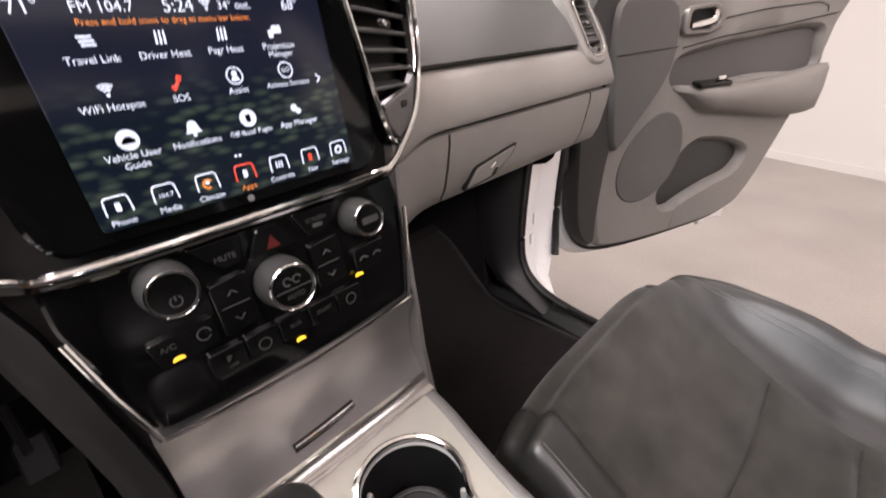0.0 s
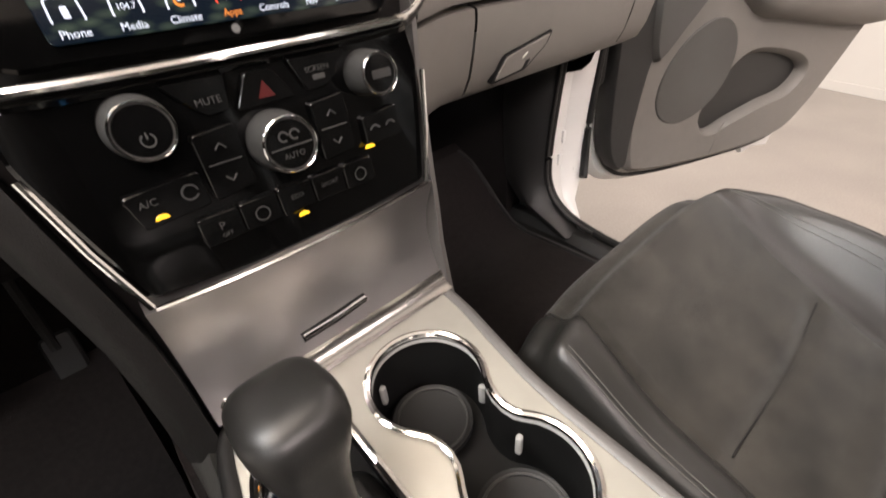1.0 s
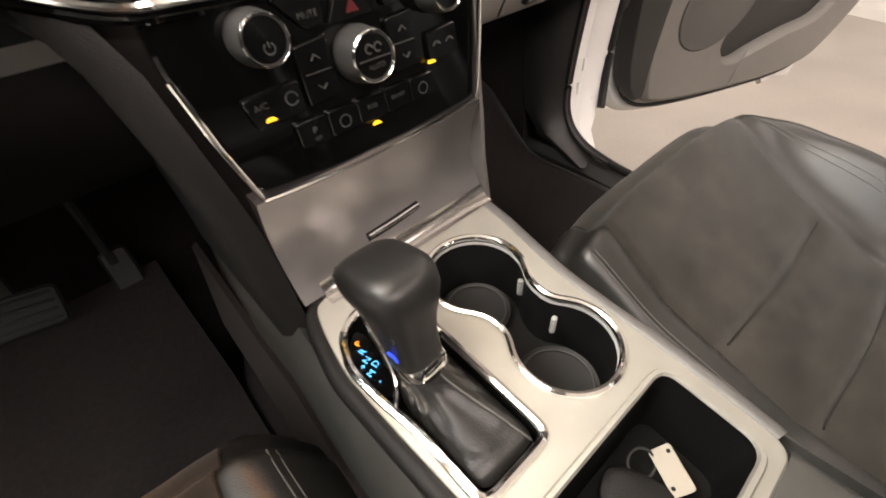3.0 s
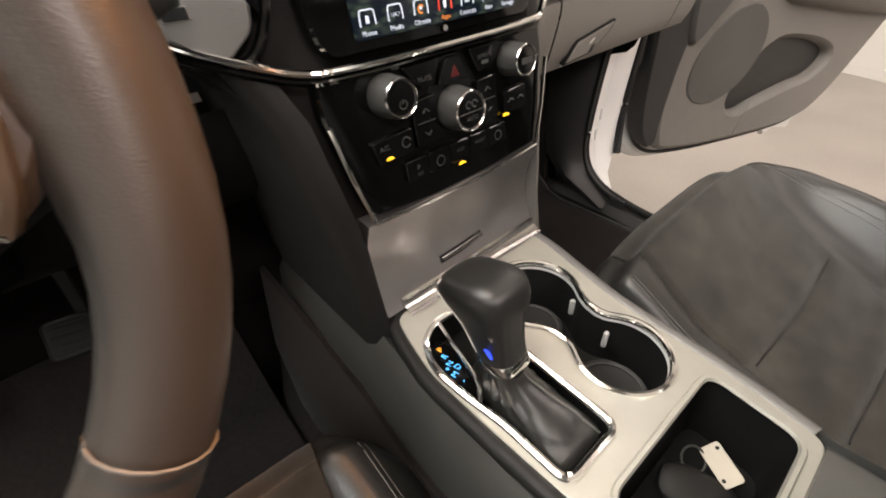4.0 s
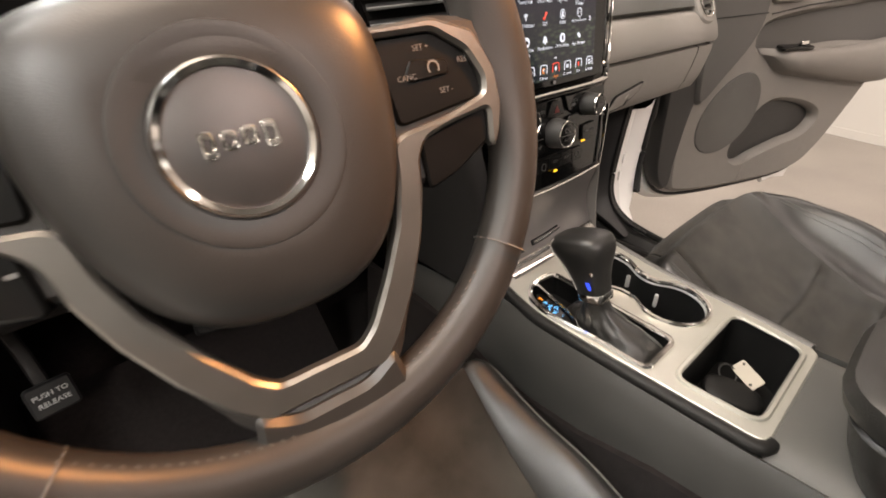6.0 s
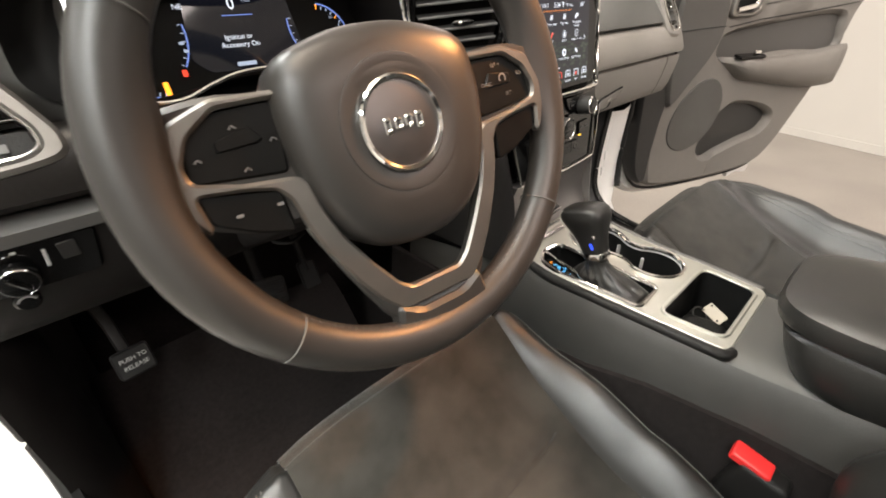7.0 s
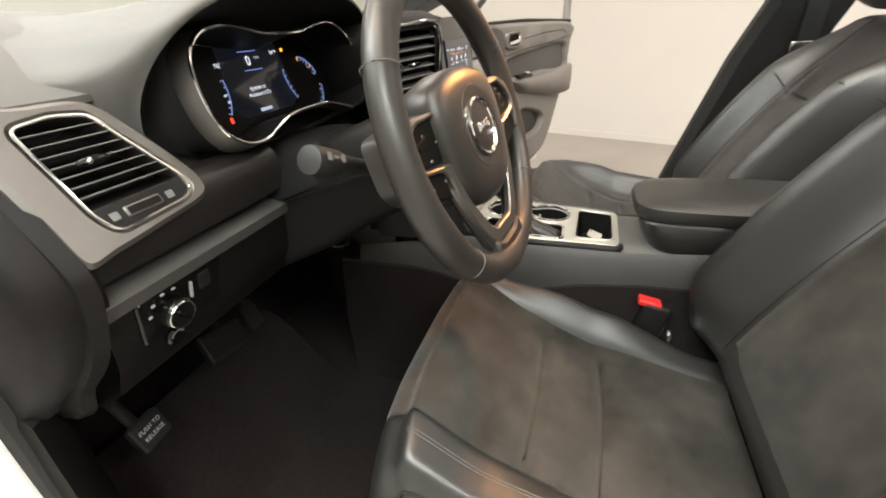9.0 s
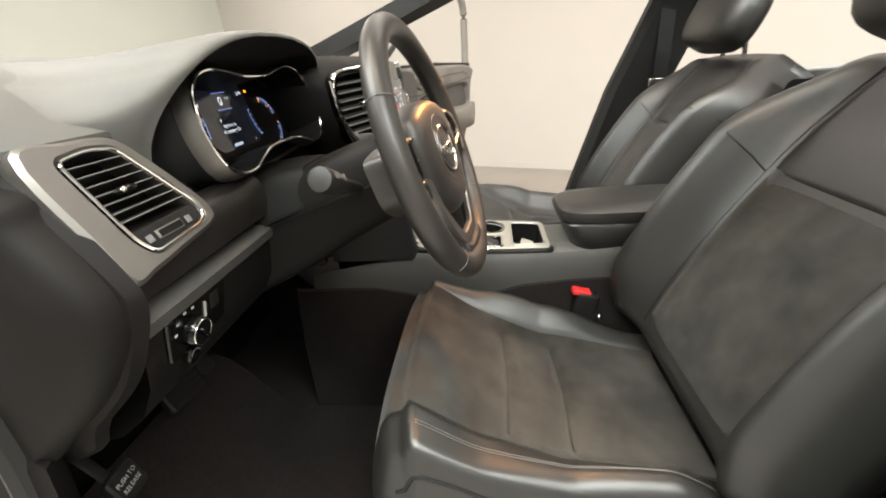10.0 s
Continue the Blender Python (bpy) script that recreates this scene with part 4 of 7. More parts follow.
for s in (-1, 1):
    wide = 0.009 if s > 0 else 0.0
    rim_in, rim_out = (0.006, 0.012) if s > 0 else (0.010, 0.022)
    cheek = []
    for x0, y0, z in ((0.1035, 0.104, 0.838), (0.1035, 0.108, 0.86), (0.1035, 0.114, 0.90), (0.1045, 0.117, 0.94), (0.108, 0.120, 0.97), (0.120, 0.132, 1.05), (0.135, 0.150, 1.09)):
        x1 = x0 + wide * (1 - ramp(z, 0.95, 1.0))
        cheek.append([Vector((s * x, y, z)) for x, y in ((x1, y0), (x1 + rim_in, y0 + 0.002), (x1 + rim_out, y0 + 0.014), (x1 + rim_out + 0.004, 0.30), (x0, 0.30))])
    # the right cheek's lit side is put into its grey, the left's shade into near black
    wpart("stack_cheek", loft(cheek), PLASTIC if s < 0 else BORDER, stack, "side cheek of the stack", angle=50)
# upper bezel with the display
lpart("upper_bezel", slab(spline([(-0.10, 0.0), (-0.06, -0.006), (0.06, -0.006), (0.10, 0.0), (0.106, 0.05), (0.102, 0.12), (0.09, 0.158), (-0.09, 0.158), (-0.102, 0.12), (-0.106, 0.05)], 5), 0.012, 0.002), PIANO, stack, on_stack(0, 1.090, 0.002), "gloss black screen surround")
ZC = 1.153
screen = lpart("touchscreen", slab(rect(0.156, 0.122, 0.003), 0.003, 0.0005), WALLPAPER, stack, on_stack(0.002, ZC, 0.0045), "lit touchscreen showing the apps page")


def ui(text, size, x, z, material=None):
    return word(text, size, on_stack(x, z, 0.0049), material or UI_WHITE, screen)


def icon(bm, x, z, material=None):
    return under(screen, part("icon", bm, material or UI_WHITE, None, "", on_stack(x, z, 0.0049 if material is not PIANO else 0.0053)))


def chip(pts, lift=0.0):
    return slab(pts, 0.0002, 0.00005)


for txt, sz, x, z in (("71°", 0.0088, -0.0665, 1.1955), ("FM 104.7", 0.0070, -0.0375, 1.1950), ("5:24", 0.0090, -0.004, 1.195), ("34° out.", 0.0058, 0.0253, 1.1948), ("68°", 0.0080, 0.0593, 1.1945)):
    ui(txt, sz, x, z)
ui("Press and hold icons to drag to menu bar below.", 0.0042, -0.009, 1.1886, UI_ORANGE)
COLS, ROWS_I = (-0.0495, -0.0178, 0.0135, 0.0455), (1.1806, 1.1588, 1.1349)
NAMES = (("Travel Link", "Driver Heat", "Psgr Heat", "Projection"), ("WiFi Hotspot", "SOS", "Assist", "Activate Services"), ("Vehicle User", "Notifications", "Off-Road Pages", "App Manager"))
for r, zi in enumerate(ROWS_I):
    for c, x in enumerate(COLS):
        t = NAMES[r][c]
        ui(t, 0.0042 if len(t) > 13 else 0.0050, x, zi - 0.0080)
ui("Manager", 0.0046, COLS[3], ROWS_I[0] - 0.0125)
ui("Guide", 0.0050, COLS[0], ROWS_I[2] - 0.0130)


def wifi(x, z, s):
    icon(revolve([(0, 0.0002), (0.0009 * s, 0.0002), (0.0009 * s, 0)], 10), x, z - 0.0022 * s)
    for rr in (0.0022, 0.0036, 0.005):
        icon(arc_line(0, -0.0022 * s, rr * s, 50, 130, 0.0009 * s, 0.0001, 8), x, z)


wifi(COLS[0], ROWS_I[1], 1.0)
wifi(0.0099, 1.1955, 0.9)
for i in range(3):
    icon(chip(rect(0.0062, 0.0011, 0.0003)), COLS[0] + 0.0004 * i, ROWS_I[0] + 0.0022 - 0.0018 * i)
for c, tilt in ((1, 12), (2, -12)):
    for k in range(3):
        icon(chip(rounded([(-0.0008 + 0.002 * k - 0.002, -0.003), (0.0004 + 0.002 * k - 0.002, -0.003), (0.0010 + 0.002 * k - 0.002, 0.0035), (0.0002 + 0.002 * k - 0.002, 0.0035)], 0.0003)), COLS[c], ROWS_I[0])
icon(chip(rect(0.0058, 0.0042, 0.0008)), COLS[3] + 0.001, ROWS_I[0] + 0.001)
icon(chip(rect(0.003, 0.0042, 0.0006)), COLS[3] - 0.003, ROWS_I[0] - 0.0012)
icon(tube(spline([(-0.0026, -0.003, 0), (-0.0008, -0.0020, 0), (0.001, 0.0006, 0), (0.0022, 0.0032, 0)], 4, False), [0.0013] * 4 + [0.0008] * 5 + [0.0013] * 4, 6), COLS[1], ROWS_I[1], UI_RED)
for c in (2, 3):
    icon(arc_line(0, 0, 0.0045, 0, 360, 0.0008, 0.0001, 28), COLS[c], ROWS_I[1])
icon(revolve([(0, 0.0002), (0.0016, 0.0002), (0.0016, 0)], 12), COLS[2], ROWS_I[1] + 0.0012)
icon(chip(rounded([(-0.0026, -0.0028), (0.0026, -0.0028), (0.0016, -0.0003), (-0.0016, -0.0003)], 0.0006)), COLS[2], ROWS_I[1])
ui("GO", 0.0036, COLS[3], ROWS_I[1])
icon(revolve([(0, 0.0002), (0.0052, 0.0002), (0.0052, 0)], 28), COLS[0], ROWS_I[2])
icon(chip(rounded([(-0.0034, -0.001), (-0.001, 0.0016), (0.0014, 0.0016), (0.0034, -0.0003), (0.003, -0.002), (-0.003, -0.002)], 0.0005)), COLS[0], ROWS_I[2], PIANO)
icon(chip([(q.x, q.y) for q in rounded([(-0.0046, -0.0026), (-0.0032, -0.0008), (-0.0026, 0.0022), (-0.0012, 0.0040), (0.0012, 0.0040), (0.0026, 0.0022), (0.0032, -0.0008), (0.0046, -0.0026)], 0.0008)]), COLS[1], ROWS_I[2])
icon(revolve([(0, 0.0002), (0.0011, 0.0002), (0.0011, 0)], 10), COLS[1], ROWS_I[2] - 0.0036)
icon(revolve([(0, 0.0002), (0.0050, 0.0002), (0.0050, 0)], 28), COLS[2], ROWS_I[2])
icon(chip(rect(0.0030, 0.0046, 0.001)), COLS[2], ROWS_I[2], PIANO)
icon(revolve([(0, 0.0002), (0.0022, 0.0002), (0.0022, 0)], 14), COLS[3] - 0.0012, ROWS_I[2] + 0.0012)
icon(revolve([(0, 0.0002), (0.0018, 0.0002), (0.0018, 0)], 14), COLS[3] + 0.0014, ROWS_I[2] - 0.001)
icon(tube([(-0.0012, 0.0024, 0), (0.0012, 0, 0), (-0.0012, -0.0024, 0)], 0.0005, 5), 0.0668, 1.1517)
for dx in (-0.0011, 0.0014):
    icon(revolve([(0, 0.0002), (0.0008, 0.0002), (0.0008, 0)], 10), 0.0006 + dx, 1.1152)
for i, t in enumerate(("Phone", "Media", "Climate", "Apps", "Controls", "Nav", "Settings")):
    x = -0.0655 + 0.0224 * i
    mt = UI_ORANGE if t == "Apps" else UI_WHITE
    ui(t, 0.0046, x, 1.0957, mt)
    pts = [(q.x, q.y, 0.0001) for q in rounded([(-0.0062, -0.0048), (-0.0055, 0.0052), (0.0055, 0.0052), (0.0062, -0.0048)], 0.0022)][3:-3]
    icon(tube(pts, 0.00045, 5), x, 1.1043, UI_RED if t == "Apps" else UI_WHITE)
    if t == "Media":
        ui("104.7", 0.0036, x, 1.1035)
    elif t == "Settings":
        icon(arc_line(0, 0, 0.0022, 0, 360, 0.0014, 0.0001, 20), x, 1.1038)
    elif t == "Controls":
        for k in (-1, 0, 1):
            icon(chip(rect(0.0009, 0.0042, 0.0003)), x + 0.0018 * k, 1.1040)
    elif t == "Climate":
        icon(arc_line(0, 0, 0.0024, 30, 300, 0.0012, 0.0001, 16), x, 1.1036, UI_ORANGE)
        icon(chip(rect(0.0022, 0.0022, 0.0008)), x, 1.1044)
    else:
        icon(chip(rect(0.0026, 0.0046, 0.0007)), x, 1.1038, UI_RED if t == "Nav" else UI_WHITE)
lpart("touch_mark", revolve([(0, 0.0004), (0.0022, 0.0004), (0.0022, 0)], 12), PRINT, stack, on_stack(0.0005, 1.0885, 0.004))

# bright strip that hangs round the upper bezel
strip_pts = [(-0.222, 1.225), (-0.218, 1.17), (-0.190, 1.115), (-0.135, 1.086), (-0.09, 1.079), (0, 1.078), (0.09, 1.079), (0.135, 1.086), (0.190, 1.115), (0.218, 1.17), (0.222, 1.225)]


def bow(x):
    return Vector((0, 0.58 * max(0.0, abs(x) - 0.108), 0))


line = [on_stack(q.x, q.y, 0.006).translation + bow(q.x) for q in spline([(x, z, 0) for x, z in strip_pts], 6, False)]
wpart("chrome_strip", tube(line, 0.0024, 8), CHROME, stack, "bright chrome strip under the screen")
line2 = [p + Vector((0, 0.004, -0.006)) for p in line[12:-12]]
wpart("shadow_gap", tube(line2, 0.003, 6), PIANO, stack)

# side vents of the stack
for s in (-1, 1):
    M = on_stack(s * 0.160, 1.165, 0.0)
    M.translation += Vector((0, 0.030, 0))
    M = M @ pose(0, 0, 0, 0, s * 29, 0)
    o = [(s * x, y) for x, y in ((-0.070, 0.072), (0.0, 0.078), (0.050, 0.072), (0.062, 0.03), (0.054, -0.028), (0.026, -0.064), (-0.012, -0.078), (-0.036, -0.062), (-0.058, 0.0))]
    i_ = [(s * x, y) for x, y in ((-0.064, 0.066), (0.0, 0.071), (0.044, 0.066), (0.055, 0.028), (0.048, -0.018), (0.030, -0.030), (-0.036, -0.042), (-0.051, 0.0))]
    if s < 0:
        o, i_ = o[::-1], i_[::-1]
    out_c = [(q.x, q.y) for q in spline([(x, y, 0) for x, y in o], 5)]
    in_c = rounded(i_, 0.006)
    sl = []
    for k in range(7):
        a, b = s * (-0.060 + 0.0035 * k), s * (0.050 - 0.0012 * (k - 2) ** 2 / 4)
        sl.append((min(a, b), max(a, b), 0.057 - 0.0142 * k))
    v = vent(stack, M, out_c, in_c, sl, PIANO, (s * -0.004, 0.018), (s * 0.008, -0.046), 0.018, bright=False, pitch=26)
    sill = [(s * x, y) for x, y in ((-0.034, -0.044), (0.030, -0.033), (0.050, -0.022), (0.049, -0.030), (0.024, -0.061), (-0.012, -0.074), (-0.030, -0.060))]
    under(v, part("vent_sill", slab([(q.x, q.y) for q in rounded(sill if s > 0 else sill[::-1], 0.005)], 0.004, 0.001), DOOR_DARK, None, "grey plate under the slats", M @ pose(0, 0, 0.0008)))
    edge = [Vector((q[0], q[1], 0.0)) for q in out_c]
    under(v, part("chrome_rim", tube(edge, 0.0024, 6, True), CHROME, None, "bright chrome rim", M))

# lower control panel
lpart("lower_panel", slab(rounded([(-0.094, -0.064), (-0.03, -0.071), (0.03, -0.071), (0.105, -0.066), (0.117, 0.02), (0.112, 0.045), (-0.112, 0.045), (-0.113, 0.018)], 0.006), 0.012, 0.002), PIANO, stack, on_stack(0, 1.032, 0.001), "gloss black control panel")
for s in (-1, 1):
    a, b = on_stack(s * 0.114 + 0.002, 1.046, 0.006).translation, on_stack(s * 0.099 + 0.004, 0.966, 0.005).translation
    wpart("side_bar", tube([a, a * 0.5 + b * 0.5 + Vector((s * 0.0015, 0, 0)), b], 0.0019, 8), CHROME, stack, "chrome side bar")
line = [on_stack(x, 0.9635 - 0.005 * (1 - (x / 0.1) ** 2), 0.003).translation for x in span(-0.094, 0.106, 14)]
wpart("bottom_bar", tube(line, 0.0016, 6), CHROME, stack, "thin chrome bar")


def knob(x, z, r, deep, word_txt=None):
    m = on_stack(x, z, 0.001)
    k = lpart("rotary_knob", revolve([(r * 1.08, 0.0), (r * 1.1, 0.004), (r * 1.04, deep * 0.5), (r, deep * 0.9), (r * 0.97, deep)], 40), KNOB_GREY, stack, m, "grey rubber rotary knob with chrome ring")
    under(k, part("chrome_ring", revolve([(r * 0.965, 0.0), (r * 0.965, 0.0018), (r * 0.93, 0.0026), (r * 0.89, 0.0018), (r * 0.88, 0.0)], 40, (False, False)), CHROME, None, "chrome ring", m @ pose(0, 0, deep - 0.001)))
    under(k, part("knob_face", revolve([(r * 0.86, 0.0), (r * 0.80, 0.0012), (0, 0.0016)], 32), BUTTON, None, "", m @ pose(0, 0, deep - 0.0004)))
    if word_txt:
        word(word_txt, r * 0.28, m @ pose(0, -r * 0.35, deep + 0.0016), DIM_PRINT, k)
        under(k, part("knob_line", slab(rect(r * 1.5, 0.0008, 0.0002), 0.0002, 0.00005), DIM_PRINT, None, "", m @ pose(0, -r * 0.05, deep + 0.0015)))
        for dx in (-0.2, 0.2):
            under(k, part("fan_mark", arc_line(dx * r, r * 0.32, r * 0.16, 0, 300, r * 0.07, 0, 12), DIM_PRINT, None, "", m @ pose(0, 0, deep + 0.0017)))
    return k, m


kl, km = knob(-0.0612, 1.0545, 0.0142, 0.020)
under(kl, part("power_mark", arc_line(0, 0, 0.0030, 120, 420, 0.0008, 0, 20), DIM_PRINT, None, "", km @ pose(0, -0.004, 0.0219)))
under(kl, part("power_mark", slab(rect(0.0008, 0.003, 0.0002), 0.0002, 0.00005), DIM_PRINT, None, "", km @ pose(0, -0.002, 0.0221)))
knob(0.002, 1.029, 0.0165, 0.021, "AUTO")
kr, km = knob(0.0708, 1.0525, 0.0132, 0.02)
under(kr, part("knob_mark", slab(rect(0.014, 0.005, 0.001), 0.0002, 0.00005), KNOB_GREY, None, "", km @ pose(0, 0, 0.0222)))


def button(name, pts, x, z, label=""):
    return lpart(name, slab(rounded(pts, 0.0025), 0.006, 0.0006), BUTTON, stack, on_stack(x, z, 0.005), label)


b = button("mute_button", [(-0.017, 0.010), (0.015, 0.010), (0.012, -0.008), (0.0, -0.009), (-0.010, 0.001)], -0.029, 1.060)
word("MUTE", 0.0052, on_stack(-0.0265, 1.0585, 0.0054), DIM_PRINT, b)
hz = button("hazard_button", [(-0.008, 0.011), (0.007, 0.011), (0.017, -0.007), (-0.018, -0.007)], 0.004, 1.057, "hazard button with red triangle")
under(hz, part("hazard_triangle", slab([(-0.005, -0.004), (0.005, -0.004), (0, 0.005)], 0.0003, 0.0001), HAZARD, None, "", on_stack(0.004, 1.0575, 0.0056)))
b = button("screen_button", [(-0.018, 0.010), (0.021, 0.009), (0.012, -0.003), (0.002, -0.009), (-0.010, -0.009)], 0.039, 1.060)
word("SCREEN", 0.0045, on_stack(0.038, 1.062, 0.0054), DIM_PRINT, b)
under(b, part("word_bar", slab(rect(0.008, 0.003, 0.0006), 0.0002, 0.00005), DIM_PRINT, None, "", on_stack(0.038, 1.0575, 0.0054)))
for s in (-1, 1):
    b = button("temperature_button", [(-0.012, 0.017), (0.012, 0.019), (0.012, -0.017), (-0.012, -0.019)], 0.0045 + s * 0.0345, 1.027, "rocker button with arrows")
    for t in (-1, 1):
        under(b, part("arrow", tube([(-0.003, -0.0015 * t, 0), (0, 0.0015 * t, 0), (0.003, -0.0015 * t, 0)], 0.0005, 5), DIM_PRINT, None, "", on_stack(0.0045 + s * 0.0345, 1.027 + 0.009 * t, 0.0055)))
    under(b, part("bright_line", slab(rect(0.018, 0.0006, 0.0002), 0.0006, 0.0001), DIM_PRINT, None, "", on_stack(0.0045 + s * 0.0345, 1.0272, 0.0055)))
b = button("defrost_button", [(-0.015, 0.010), (0.014, 0.012), (0.014, -0.008), (-0.015, -0.010)], 0.075, 1.017)
for dx in (-0.007, 0.006):
    under(b, part("defrost_mark", arc_line(dx, -0.002, 0.0038, 20, 160, 0.0016, 0, 10), DIM_PRINT, None, "", on_stack(0.075, 1.018, 0.0055)))
b = button("ac_button", [(-0.020, 0.009), (0.018, 0.011), (0.018, -0.008), (-0.016, -0.010)], -0.063, 1.016)
word("A/C", 0.0055, on_stack(-0.073, 1.019, 0.0055), DIM_PRINT, b)
under(b, part("recirculate_mark", arc_line(0, 0, 0.004, 0, 330, 0.001, 0, 16), DIM_PRINT, None, "", on_stack(-0.053, 1.018, 0.0055)))
for i in range(5):
    x = -0.0455 + 0.0235 * i
    b = button("row_button", [(-0.0114, 0.0085), (0.0114, 0.0085), (0.0114, -0.0085), (-0.0114, -0.0085)], x, 0.993, "flat gloss button in the lower row")
    t = ("P", None, "ECO", "SPORT", None)[i]
    if t:
        word(t, 0.0065 if t == "P" else 0.0042, on_stack(x, 0.994, 0.0055), DIM_PRINT, b)
    if i == 0:
        word("OFF", 0.0036, on_stack(x + 0.001, 0.9885, 0.0055), DIM_PRINT, b)
    if i in (1, 4):
        under(b, part("row_mark", arc_line(0, 0, 0.0042, 0, 360, 0.0009, 0, 20), DIM_PRINT, None, "", on_stack(x, 0.992, 0.0055)))
for x, z in ((-0.070, 1.0105), (0.002, 0.9815), (0.061, 1.0075)):
    lpart("indicator_lamp", slab([(-0.0036, -0.0010), (0.0036, -0.0010), (0.0028, 0.0006), (0.0014, 0.0013), (-0.0014, 0.0013), (-0.0028, 0.0006)], 0.002, 0.0004), LED, stack, on_stack(x, z, 0.0062), "amber glowing indicator")

# storage bin under the controls
def bin_point(u, v):
    """u across, v from the panel down to the console."""
    x = -0.100 + 0.212 * u
    y = 0.116 - 0.003 * v + (0.016 * math.sin(math.pi * min(v, 1.0)) ** 1.0)
    z = 0.962 - 0.104 * v
    return Vector((x, y, z))


wpart("bin_door", solid(bin_point, lambda u, v: bin_point(u, v) + Vector((0, 0.02, 0)), 10, 14), BIN_SILVER, stack, "dark satin metal storage bin door")
wpart("handle_slot", tube([bin_point(0.354, 0.792) + Vector((0, 0.0005, 0)), bin_point(0.493, 0.778) + Vector((0, -0.001, 0)), bin_point(0.632, 0.764) + Vector((0, 0.0005, 0))], 0.0042, 8), DARK_WELL, stack, "dark finger slot")
wpart("bin_handle", tube([bin_point(0.359, 0.772) + Vector((0, -0.003, 0)), bin_point(0.493, 0.758) + Vector((0, -0.0045, 0)), bin_point(0.627, 0.744) + Vector((0, -0.004, 0))], 0.0022, 8), CHROME, stack, "slim chrome bin handle")
def fillet(u, v):
    """The hollow foot of the bin door, from upright to level."""
    a = radians(4 + 82 * v)
    return Vector((-0.082 + 0.193 * u, 0.099 + 0.0150 * math.cos(a), 0.8730 - 0.0150 * math.sin(a)))


wpart("polished_strip", solid(fillet, lambda u, v: fillet(u, v) + Vector((0, 0.004, -0.006)), 10, 12), POLISHED, stack, "polished hollow strip at the foot of the bin")


# ---- centre console ----
console = thing("center_console", (0, -0.1, 0.45), "black centre console with satin silver top plate", "console")


def top_z(y):
    return 0.8525 + 0.04 * y


def P3(x, y, z=0.0):
    return Vector((x, y, top_z(y) + z))


secs = []
for y, wl, wr, ht, hb in ((0.36, 0.12, 0.12, 0.80, 0.16), (0.20, 0.125, 0.125, 0.83, 0.16), (0.125, 0.118, 0.118, 0.848, 0.16), (0.05, 0.122, 0.101, 0.846, 0.16), (-0.01, 0.124, 0.091, 0.842, 0.158), (-0.05, 0.124, 0.087, 0.842, 0.158), (-0.13, 0.120, 0.084, 0.840, 0.155), (-0.19, 0.116, 0.080, 0.838, 0.15), (-0.24, 0.112, 0.082, 0.838, 0.15), (-0.40, 0.11, 0.10, 0.85, 0.145), (-0.72, 0.11, 0.10, 0.85, 0.14)):
    hr = hb - 0.034 * (1 - ramp(y, 0.02, 0.20))
    secs.append([Vector(p) for p in ((-hb, y, 0.442), (-hb + 0.004, y, 0.62), (-wl - 0.012, y, ht - 0.06), (-wl - 0.004, y, ht - 0.014), (-wl + 0.006, y, ht), (-wl + 0.03, y, ht - 0.02), (-wl + 0.034, y, ht - 0.115), (wr - 0.012, y, ht - 0.115), (wr - 0.011, y, ht - 0.02), (wr - 0.006, y, ht), (wr + 0.004, y, ht - 0.014), (wr + 0.012, y, ht - 0.06), (hr - 0.004, y, 0.62), (hr, y, 0.442))])
wpart("console_body", loft(secs), CONSOLE, console, "charcoal grained plastic console body", angle=40)
for s in (-1, 1):
    skirt = []
    for y, zl, wl, ht, hb in ((0.40, 0.81, 0.125, 0.83, 0.16), (0.20, 0.775, 0.125, 0.83, 0.16), (0.125, 0.752, 0.118, 0.848, 0.16), (0.05, 0.742, 0.122 if s < 0 else 0.101, 0.846, 0.16), (-0.05, 0.752, 0.124 if s < 0 else 0.087, 0.842, 0.158), (-0.13, 0.77, 0.120 if s < 0 else 0.084, 0.840, 0.155), (-0.24, 0.785, 0.112 if s < 0 else 0.082, 0.838, 0.15), (-0.72, 0.79, 0.11, 0.85, 0.145)):
        hb -= 0.034 * (1 - ramp(y, 0.02, 0.20)) if s > 0 else 0.0
        zt = min(zl, ht - 0.061)
        xt = hb - 0.004 + (wl + 0.012 - hb + 0.004) * (zt - 0.62) / (ht - 0.68)
        skirt.append([Vector((s * q[0], y, q[1])) for q in ((hb - 0.01, 0.442), (hb + 0.008, 0.442), (hb + 0.005, 0.62), (xt + 0.005, zt), (xt - 0.002, zt + 0.003))])
    wpart("side_carpet", loft(skirt), CARPET, console, "black carpeted flank of the console")
wpart("rear_deck", solid(lambda u, v: Vector((-0.106 + 0.186 * u, -0.196 - 0.14 * v, 0.8440 - 0.022 * abs(2 * u - 1) ** 7)), lambda u, v: Vector((-0.104 + 0.182 * u, -0.196 - 0.14 * v, 0.80)), 24, 4), DECK, console, "grey plastic deck before the armrest")
C1, R1, C2, R2 = (0.028, 0.042), 0.045, (0.026, -0.055), 0.042
eight = [(C1[0] + R1 * math.cos(radians(a)), C1[1] + R1 * math.sin(radians(a))) for a in range(-58, 239, 8)]
eight += [(C2[0] + R2 * math.cos(radians(a)), C2[1] + R2 * math.sin(radians(a))) for a in range(122, 419, 8)]
for _ in range(3):
    eight = [((eight[i - 1][0] + 2 * eight[i][0] + eight[(i + 1) % len(eight)][0]) / 4, (eight[i - 1][1] + 2 * eight[i][1] + eight[(i + 1) % len(eight)][1]) / 4) for i in range(len(eight))]
